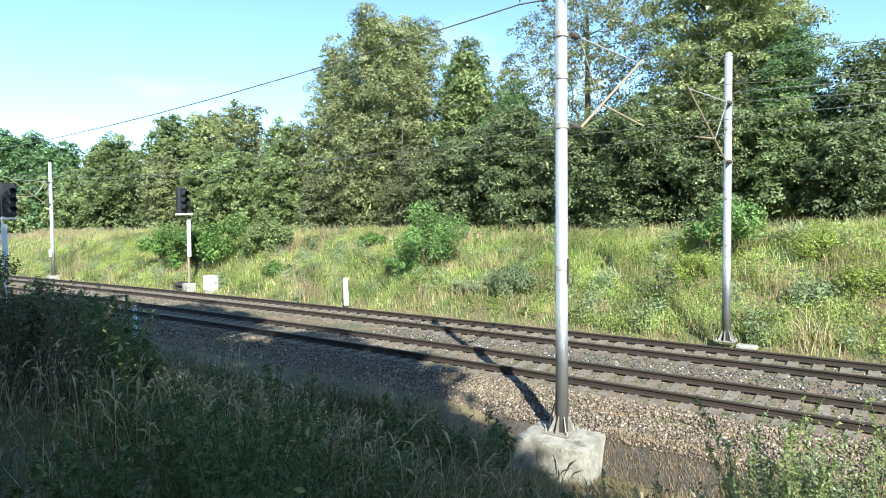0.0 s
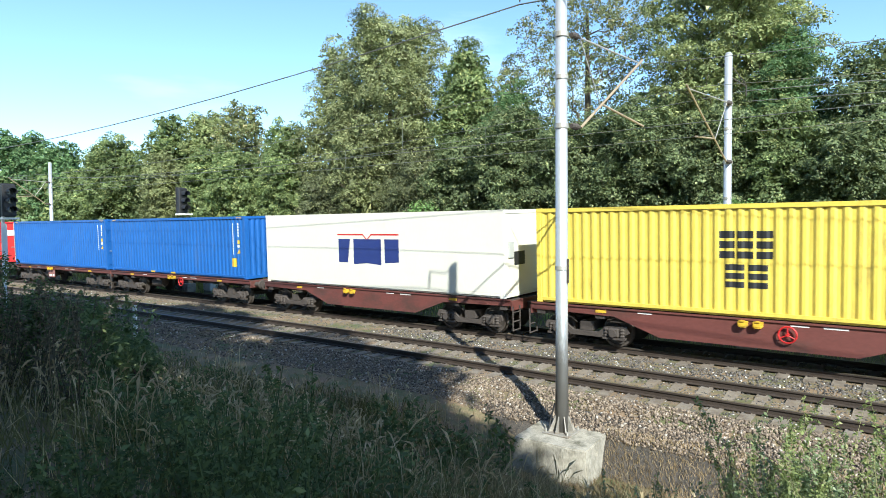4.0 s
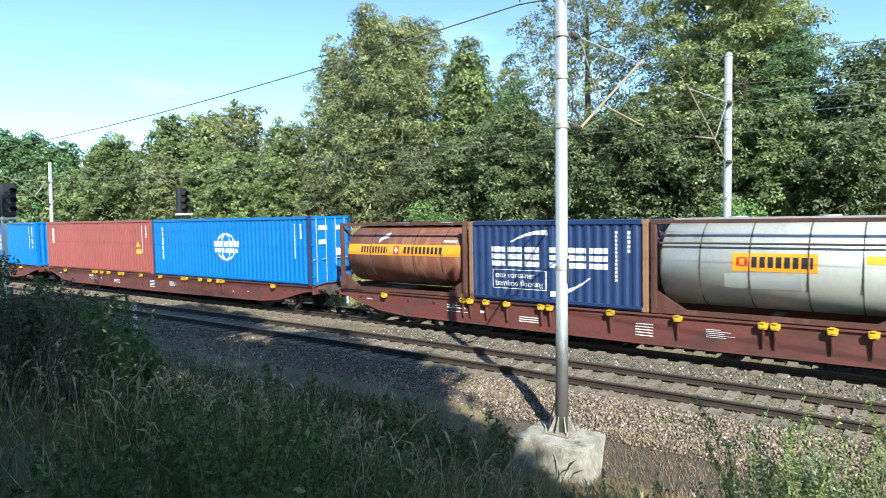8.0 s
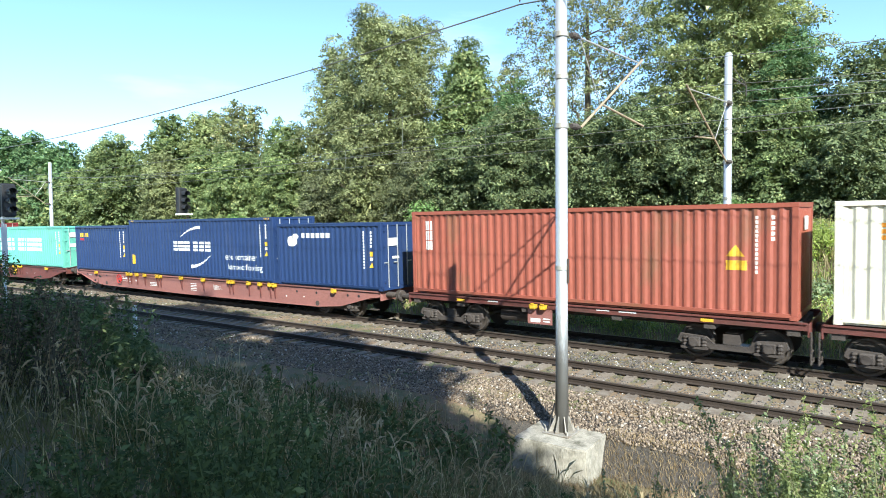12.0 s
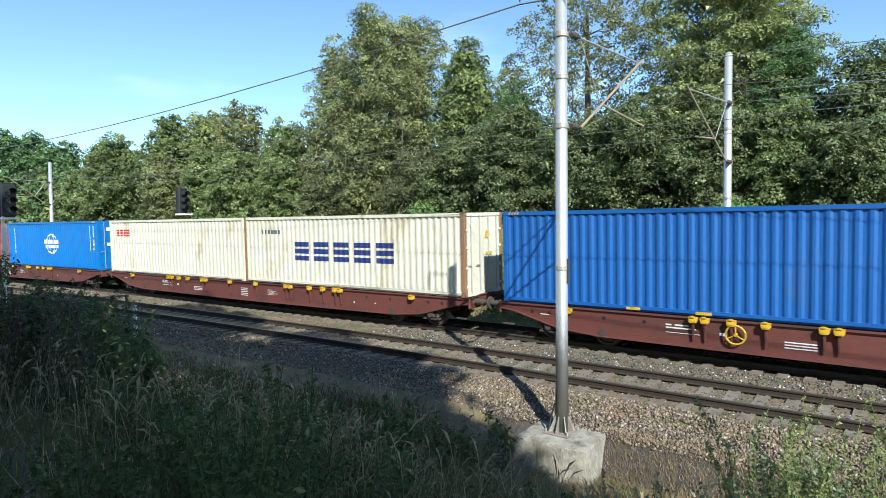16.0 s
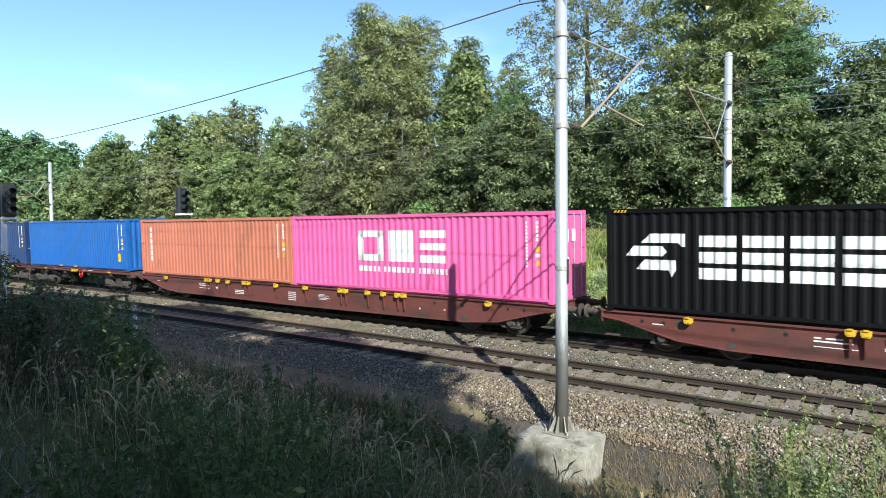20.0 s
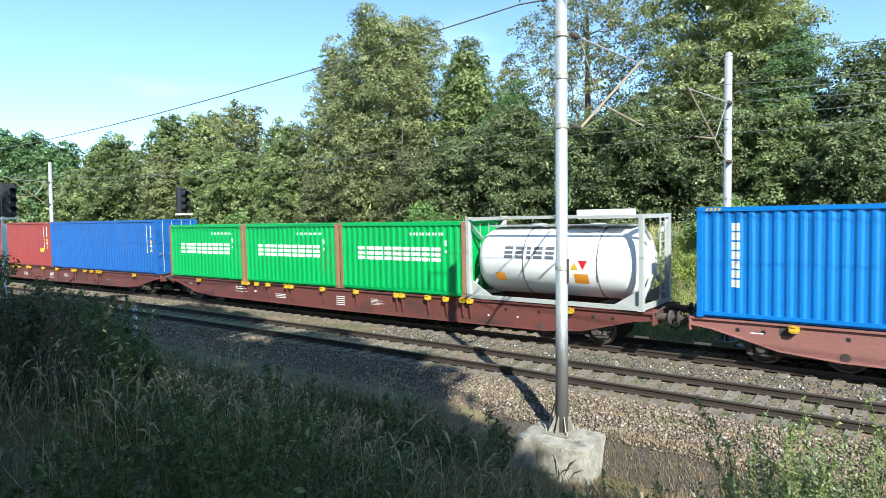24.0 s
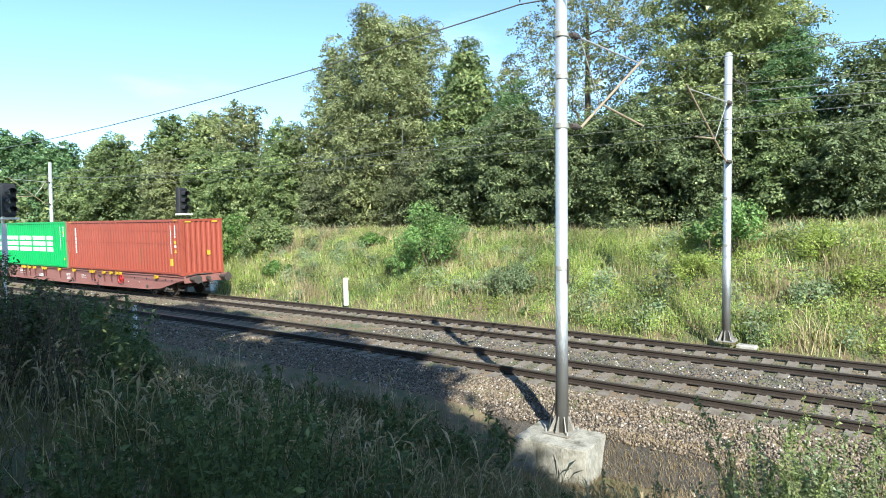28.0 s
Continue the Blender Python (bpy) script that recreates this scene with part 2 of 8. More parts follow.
def tube(bm, pts, radius, sides=8, cap=True):
    """A round bar along points; radius may be one number or one a point."""
    pts = [Vector(p) for p in pts]
    rad = radius if isinstance(radius, (list, tuple)) else [radius] * len(pts)
    rings = []
    side = None
    for i, p in enumerate(pts):
        d = (pts[min(i + 1, len(pts) - 1)] - pts[max(i - 1, 0)]).normalized()
        if side is None:
            side = d.orthogonal().normalized()
        side = (side - d * side.dot(d)).normalized()
        up = d.cross(side)
        rings.append([bm.verts.new(p + (side * math.cos(2 * math.pi * j / sides) + up * math.sin(2 * math.pi * j / sides)) * rad[i]) for j in range(sides)])
    for a, b in zip(rings, rings[1:]):
        for j in range(sides):
            bm.faces.new((a[j], a[(j + 1) % sides], b[(j + 1) % sides], b[j]))
    if cap:
        bm.faces.new(rings[0][::-1])
        bm.faces.new(rings[-1])
    return bm


def new_tube(*a, **k):
    return tube(bmesh.new(), *a, **k)


def disc(bm, x, y, z, radius, y1, sides=24):
    """A round plate or wheel whose axle lies along y, from y to y1."""
    return prism(bm, [(x + radius * math.cos(2 * math.pi * i / sides), z + radius * math.sin(2 * math.pi * i / sides)) for i in range(sides)], "y", y, y1)


def poly_mesh(name, co, size, mat):
    """A mesh of loose faces of one size (3 or 4 corners) from an array of corners."""
    co = np.asarray(co, dtype=np.float32).reshape(-1, 3)
    n = len(co) // size
    me = bpy.data.meshes.new(name)
    me.vertices.add(n * size)
    me.vertices.foreach_set("co", co.ravel())
    me.loops.add(n * size)
    me.loops.foreach_set("vertex_index", np.arange(n * size, dtype=np.int32))
    me.polygons.add(n)
    me.polygons.foreach_set("loop_start", np.arange(0, n * size, size, dtype=np.int32))
    me.update(calc_edges=True)
    me.materials.append(mat)
    return me


def unit(v):
    return v / np.maximum(np.linalg.norm(v, axis=-1, keepdims=True), 1e-6)


def leaves(rng, centre, normal, length, width):
    """Leaf blades as kites with a random turn about their normal."""
    n = len(centre)
    a = unit(np.cross(normal, rng.normal(size=(n, 3))))
    b = np.cross(normal, a)
    le, wi = length[:, None], width[:, None]
    return np.stack([centre - a * le * 0.5, centre + b * wi * 0.5 - a * le * 0.05 + normal * wi * 0.15, centre + a * le * 0.5, centre - b * wi * 0.5 - a * le * 0.05 + normal * wi * 0.15], 1)


# ---- the line: two tracks on one curve, the camera on the inside ----
FAR_D, CURVE, TRACK_GAP, CANT = 18.279, 0.00146, 3.884, 0.0208
BEND = 160.0
NEAR_Z = -0.052


def along(s, off=0.0, z=0.0, cant=CANT):
    """A place beside the far track: s metres along it, off metres out from its centre line, z above its rails."""
    r = 1 / CURVE
    sc = max(-BEND, min(BEND, s))
    a = sc * CURVE
    o, zz = off * math.cos(cant) - z * math.sin(cant), z * math.cos(cant) + off * math.sin(cant)
    e = s - sc
    return Vector(((r + o) * math.sin(a) + e * math.cos(a), FAR_D - r + (r + o) * math.cos(a) - e * math.sin(a), zz))


def heading(s):
    return -max(-BEND, min(BEND, s)) * CURVE


def offset_of(x, y):
    """Offset and distance along the far track of a place in the plan (arrays)."""
    r = 1 / CURVE
    dx, dy = x, y - (FAR_D - r)
    a = np.arctan2(dx, dy)
    ac = np.clip(a, -BEND * CURVE, BEND * CURVE)
    # beyond the bend the line runs straight
    px, py = r * np.sin(ac), FAR_D - r + r * np.cos(ac)
    ex, ey = x - px, y - py
    return ex * np.sin(ac) + ey * np.cos(ac), ac * r + ex * np.cos(ac) - ey * np.sin(ac)


def ease(a, b, v):
    t = np.clip((v - a) / (b - a), 0, 1)
    return t * t * (3 - 2 * t)


def ground_height(x, y):
    """The cutting: camera's bank, path and ditch, track bed, far bank and the field behind it (arrays)."""
    o, s = offset_of(np.asarray(x, float), np.asarray(y, float))
    path = -0.62 - 0.75 * ease(-9.5, -6.0, s)
    deep = 0.75 * ease(-9.5, -6.0, s) * (1 - 0.55 * ease(-4.5, -1.5, s))
    near = np.interp(o, [-40, -24, -18.3, -16.5, -14.4, -12, -9.7, -7.6], [2.6, 2.3, 2.0, 1.7, 1.05, 0.1, -0.58, -0.62]) - deep * ease(-14, -9, o)
    mixn = ease(-10.2, -7.5, o)
    bank = np.where(o < -7.5, near * (1 - mixn) + path * mixn, path)
    bed = np.interp(o, [-7.0, -6.4, -5.45, -5.2, 1.4, 1.75, 2.7, 3.4], [-1, -0.6, -0.33, -0.27, -0.2, -0.22, -0.5, -0.5])
    toe = ease(-6.9, -5.5, o)
    mid = path * (1 - toe) + bed * toe
    far = np.interp(o, [3.2, 4.2, 7.0, 9.6, 11.2, 13.0, 40, 400], [-0.5, -0.15, 1.25, 2.45, 2.85, 2.9, 3.0, 3.0]) + 0.4 * ease(-12, 4, s) * ease(5, 12, o)
    z = np.where(o < -7.2, bank, np.where(o < 3.0, mid, far))
    rough = 0.10 * np.sin(x * 1.7 + y * 0.9) * np.sin(x * 0.8 - y * 1.3)
    return z + rough * np.where((o < -8) | (o > 4), 1.0, 0.0)


def build_ground():
    def steps(a, b, n):
        return list(np.linspace(a, b, n))
    xs = steps(-2600, -260, 10) + steps(-220, -90, 14) + steps(-85, 15, 161) + steps(20, 120, 12) + steps(200, 2600, 9)
    ys = steps(-2400, -160, 10) + steps(-120, -14, 12) + steps(-12, 42, 137) + steps(46, 130, 12) + steps(200, 2600, 10)
    X, Y = np.meshgrid(xs, ys, indexing="ij")
    Z = ground_height(X, Y)
    nx, ny = X.shape
    me = bpy.data.meshes.new("ground")
    verts = np.stack([X, Y, Z], -1).reshape(-1, 3)
    i = (np.arange(nx - 1)[:, None] * ny + np.arange(ny - 1)[None, :]).ravel()
    faces = np.stack([i, i + ny, i + ny + 1, i + 1], 1)
    me.from_pydata(verts.tolist(), [], faces.tolist())
    me.shade_smooth()
    me.materials.append(M_SOIL)
    thing("ground", "uneven soil of a railway cutting with grassy banks", "ground", kind="structure", data=me)


def strip(name, s0, s1, step, prof, mat, label, category, centre=0.0, base=0.0, cant=CANT):
    """A long body of one section (offset, height) laid along the line."""
    bm = bmesh.new()
    n = max(2, int((s1 - s0) / step) + 1)
    rings = []
    for i in range(n):
        s = s0 + (s1 - s0) * i / (n - 1)
        rings.append([bm.verts.new(along(s, centre + o, z + base, cant)) for o, z in prof])
    k = len(prof)
    for a, b in zip(rings, rings[1:]):
        for j in range(k):
            bm.faces.new((a[j], a[(j + 1) % k], b[(j + 1) % k], b[j]))
    bm.faces.new(rings[0])
    bm.faces.new(rings[-1][::-1])
    return thing(name, label, category, kind="structure", data=finish(bm, name, mat))


RAIL = [(-0.036, 0.0), (-0.036, -0.035), (-0.010, -0.05), (-0.009, -0.13), (-0.07, -0.148), (-0.07, -0.16), (0.07, -0.16), (0.07, -0.148), (0.009, -0.13), (0.010, -0.05), (0.036, -0.035), (0.036, 0.0), (0.028, 0.006), (-0.028, 0.006)]


def build_tracks():
    bed = strip("track_bed", -420, 420, 2.5, [(-7.0, -1.5), (-6.35, -0.66), (-5.45, -0.36), (-5.1, -0.262), (1.4, -0.215), (1.8, -0.25), (2.6, -0.5), (3.0, -1.2)], M_BALLAST, "grey-brown ballast bed under two tracks", "track bed", cant=0.006)
    for name, c, z in (("far_track", 0.0, 0.0), ("near_track", -TRACK_GAP, NEAR_Z + TRACK_GAP * CANT)):
        tr = thing(name, "railway track with rusty rails on concrete sleepers", "track", kind="structure")
        for side in (-0.75, 0.75):
            bm = bmesh.new()
            rings = []
            ss = list(np.linspace(-720, -170, 56)) + list(np.linspace(-165, 60, 151)) + list(np.linspace(70, 720, 60))
            for s in ss:
                rings.append([bm.verts.new(along(s, c + side + o, zz + z)) for o, zz in RAIL])
            k = len(RAIL)
            for a, b in zip(rings, rings[1:]):
                for j in range(k):
                    f = bm.faces.new((a[j], a[(j + 1) % k], b[(j + 1) % k], b[j]))
                    f.material_index = 1 if j in (11, 12, 13) else 0
            part("rail", finish(bm, "rail", [M_RAIL, M_RAILTOP]), None, tr)
        sl = bmesh.new()
        # concrete sleeper: low in the middle, raised rail seats
        prof = [(-1.3, -0.21), (-1.3, -0.16), (-1.05, -0.158), (-0.45, -0.158), (-0.3, -0.20), (0.3, -0.20), (0.45, -0.158), (1.05, -0.158), (1.3, -0.16), (1.3, -0.21), (1.3, -0.36), (-1.3, -0.36)]
        prism(sl, prof, "x", -0.125, 0.125)
        me = finish(sl, "sleeper", M_SLEEPER)
        clip_bm = bmesh.new()
        for side in (-0.75, 0.75):
            for e in (-0.11, 0.11):
                box(clip_bm, -0.05, 0.05, side + e - 0.035, side + e + 0.035, -0.155, -0.12)
        clips = finish(clip_bm, "rail_fastening", M_RAIL)
        for i in range(-100, 16):
            s = i * 0.6 + 0.1
            m = Matrix.Translation(along(s, c, z)) @ pose(0, 0, 0, math.degrees(CANT), 0, math.degrees(heading(s)) + random.uniform(-0.6, 0.6))
            o = part("sleeper", me, None, tr)
            o.matrix_basis = m
            if -34 < s < 6:
                f = part("rail_fastening", clips, None, tr)
                f.matrix_basis = m
    return bed


build_ground()
build_tracks()


# ---- trees, shrubs and grass ----
def limb_path(rng, a, b, sag=0.12, n=5):
    a, b = np.array(a, float), np.array(b, float)
    mid = rng.normal(size=(n, 3)) * np.linalg.norm(b - a) * sag * 0.4
    mid[0] = mid[-1] = 0
    return [Vector(a + (b - a) * i / (n - 1) + mid[i]) for i in range(n)]


def small_leaves(rng, centre, normal, length, width):
    """Leaves of three corners, for crowns that stay far off."""
    n = len(centre)
    a = unit(np.cross(normal, rng.normal(size=(n, 3))))
    b = np.cross(normal, a)
    le, wi = length[:, None], width[:, None]
    return np.stack([centre + a * le * 0.6, centre - a * le * 0.35 + b * wi * 0.55, centre - a * le * 0.35 - b * wi * 0.55], 1)


def tree(seed, height, radius, bare, leaf_mat, count, leaf, label, where, profile=(0.6, 0.95, 1.0, 0.85, 0.45), lobe=1.0, flat=0.8, droop=0.35, slim=0.6, thin=0.0, limb=1.0):
    """A broadleaf tree: tapered trunk, limbs to each lobe of the crown, and layered sprays of single leaves on the lobes."""
    rng = np.random.default_rng(seed)
    x, y = where
    z = float(ground_height(np.array(x), np.array(y)))
    ob = thing("tree", label, "tree", "trees along the line", pose(x, y, z - 0.1))
    span = height - bare
    want = int((1 - thin) * 2 * np.pi * radius * span * 0.72 / lobe ** 2) + 8
    phase = rng.uniform(0, 6.28, 4)
    cen, size = [], []
    # lobes keep apart from each other, so that dark gaps stay between them; the outline is uneven
    for _ in range(want * 9):
        rel, ang = rng.uniform(0.02, 1.0), rng.uniform(0, 2 * np.pi)
        wide = radius * float(np.interp(rel, np.linspace(0, 1, len(profile)), profile))
        if rng.uniform() > wide / radius + 0.12:
            continue
        wide *= 0.92 + 0.16 * math.sin(3 * ang + phase[0] + 5 * rel) + 0.12 * math.sin(2 * ang + phase[1] - 9 * rel)
        top = height * (0.95 + 0.05 * math.sin(2 * ang + phase[2]))
        r = lobe * rng.uniform(0.6, 1.35)
        out = max(0.0, wide - r * 0.45) * rng.uniform(0.1, 1.0) ** 0.45
        p = np.array([out * np.cos(ang), out * np.sin(ang), min(bare + (top - bare) * rel, top - r * flat * rng.uniform(0.6, 1.1))])
        if cen and np.min(np.linalg.norm(np.array(cen) - p, axis=1) / (np.array(size) + r)) < 0.5 + 0.2 * thin:
            continue
        cen.append(p)
        size.append(r)
        if len(cen) >= want:
            break
    cen, size = np.array(cen), np.array(size)
    n = len(cen)
    bm = bmesh.new()
    lean = rng.normal(size=2) * 0.025 * height
    stem = [np.array(q) for q in ((0, 0, -0.3), (0.02, 0.03, height * 0.2), (lean[0] * 0.5, lean[1] * 0.5, height * 0.5), (lean[0], lean[1], height * 0.8))]
    tube(bm, [Vector(q) for q in stem], [height * 0.021, height * 0.017, height * 0.011, height * 0.004], 9)
    part("trunk", bm, M_BARK, ob)
    # every lobe grows from the nearest point of the wood below it
    bm = bmesh.new()
    nodes = [stem[0] + (stem[3] - stem[0]) * f for f in np.linspace(0.2, 1.0, 9)]
    thick = [height * 0.009 * limb * (1.15 - f) for f in np.linspace(0.2, 1.0, 9)]
    for k in np.argsort(np.hypot(cen[:, 0], cen[:, 1]) + 0.5 * cen[:, 2]):
        near = np.array(nodes)
        gap = np.linalg.norm(near - cen[k], axis=1) + 1.2 * np.maximum(0, near[:, 2] - cen[k][2] + 0.3)
        j = int(np.argmin(gap))
        r0 = max(height * 0.0012, thick[j] * 0.75)
        tube(bm, limb_path(rng, nodes[j], cen[k], n=4), [r0, r0 * 0.85, r0 * 0.7, r0 * 0.5], 4, cap=False)
        nodes += [(nodes[j] + cen[k]) * 0.5, cen[k]]
        thick += [r0 * 0.85, r0 * 0.6]
    tagged(part("branchwork", bm, M_BARK, ob), kind="stuff")
    spray_n = 15
    d = unit(rng.normal(size=(n, spray_n, 3)))
    d[..., 2] = np.where(d[..., 2] < -0.25, -d[..., 2], d[..., 2])
    heart = cen[:, None] + d * (size[:, None] * rng.uniform(0.45, 1.0, (n, spray_n)))[..., None] * np.array([1, 1, flat])
    face = unit(d * (0.95 - 0.5 * droop) + np.array([0, 0, 0.42]) + rng.normal(size=(n, spray_n, 3)) * 0.3)
    per = rng.multinomial(count, size ** 2 / (size ** 2).sum())
    idx = np.repeat(np.arange(n), per)
    m = len(idx)
    pick = rng.integers(0, spray_n, m)
    nor, core = face[idx, pick], heart[idx, pick]
    side = unit(np.cross(nor, rng.normal(size=(m, 3))))
    away = size[idx] * 0.5 * np.sqrt(rng.uniform(0, 1, m)) * rng.uniform(0.7, 1.2, m)
    pos = core + side * away[:, None] + nor * (rng.normal(size=m) * size[idx] * 0.06)[:, None]
    pos[:, 2] -= droop * away
    nor = unit(nor + side * (0.5 * droop) + rng.normal(size=(m, 3)) * 0.3)
    le = leaf * rng.uniform(0.55, 1.35, m)
    # the heart of the crown: shaded leaves close about the boughs
    k = int(count * 0.09 * (1 - thin) ** 2)
    deep = rng.integers(0, n, k)
    inner = cen[deep] * np.array([0.72, 0.72, 1.0]) + rng.normal(size=(k, 3)) * (size[deep] * 0.45)[:, None]
    inner[:, 2] = np.minimum(inner[:, 2], height * 0.93) - 0.3
    pos, nor = np.concatenate([pos, inner]), np.concatenate([nor, unit(rng.normal(size=(k, 3)) + np.array([0, 0, 0.4]))])
    le = np.concatenate([le, leaf * rng.uniform(1.4, 2.9, k)])
    m += k
    part("crown", poly_mesh("crown", small_leaves(rng, pos, nor, le, le * slim * rng.uniform(0.75, 1.25, m)), 3, leaf_mat), None, ob)
    return ob


def shrub(seed, where, height, radius, leaf_mat, count, leaf, label, name="shrub", category="shrub", lift=0.0):
    rng = np.random.default_rng(seed)
    x, y = where
    z = float(ground_height(np.array(x), np.array(y)))
    ob = thing(name, label, category, "", pose(x, y, z))
    n = 14
    cen = np.stack([rng.normal(size=n) * radius * 0.45, rng.normal(size=n) * radius * 0.45, height * rng.uniform(0.22 + lift, 0.8, n)], 1)
    size = radius * rng.uniform(0.18, 0.52, n)
    bm = bmesh.new()
    for c in cen:
        tube(bm, limb_path(rng, (c[0] * 0.2, c[1] * 0.2, -0.1), c + np.array([0, 0, size[0] * 0.5])), [0.03, 0.025, 0.02, 0.014, 0.006], 5, cap=False)
    part("branchwork", bm, M_BARK, ob)
    idx = rng.integers(0, n, count)
    d = unit(rng.normal(size=(count, 3)))
    pos = cen[idx] + d * (size[idx] * rng.uniform(0.4, 1.15, count) ** 0.7)[:, None]
    pos[:, 2] = np.maximum(pos[:, 2], 0.05)
    nor = unit(d * 0.5 + rng.normal(size=(count, 3)) * 0.5 + np.array([0, 0, 0.5]))
    le = leaf * rng.uniform(0.6, 1.4, count)
    part("foliage", poly_mesh("leaves", leaves(rng, pos, nor, le, le * rng.uniform(0.35, 0.6, count)), 4, leaf_mat), None, ob)
    return ob


def blades(rng, x, y, height, width, bend, lean=None, z=None):
    """Grass blades rooted in the ground: a kinked tapering strip of two faces each (a quad and a folded tip)."""
    n = len(x)
    z = ground_height(x, y) if z is None else z
    a = rng.uniform(0, 2 * np.pi, n)
    side = np.stack([np.cos(a), np.sin(a), np.zeros(n)], 1) * (width * 0.5)[:, None]
    b = rng.uniform(0, 2 * np.pi, n)
    out = np.stack([np.cos(b), np.sin(b), np.zeros(n)], 1) * (height * bend)[:, None]
    if lean is not None:
        out = out + np.array(lean) * height[:, None]
    root = np.stack([x, y, z - 0.03], 1)
    up = np.zeros((n, 3))
    up[:, 2] = height
    mid = root + up * 0.6 + out * 0.35
    tip = root + up * (1 - 0.25 * bend[:, None]) + out
    q1 = np.stack([root - side, root + side, mid + side * 0.8, mid - side * 0.8], 1)
    q2 = np.stack([mid - side * 0.8, mid + side * 0.8, tip + side * 0.12, tip - side * 0.12], 1)
    return np.concatenate([q1, q2], 1).reshape(-1, 4, 3)


def scatter(rng, n, s0, s1, o0, o1):
    """Random places in a stretch of the line, as arrays x, y, s, o."""
    s, o = rng.uniform(s0, s1, n), rng.uniform(o0, o1, n)
    r = 1 / CURVE + o
    a = s * CURVE
    return r * np.sin(a), FAR_D - 1 / CURVE + r * np.cos(a), s, o


# far row of trees behind the bank: label, seed, place along and out, height, radius, bare stem, leaf
def at(s, o):
    v = along(s, o, 0, 0)
    return v.x, v.y


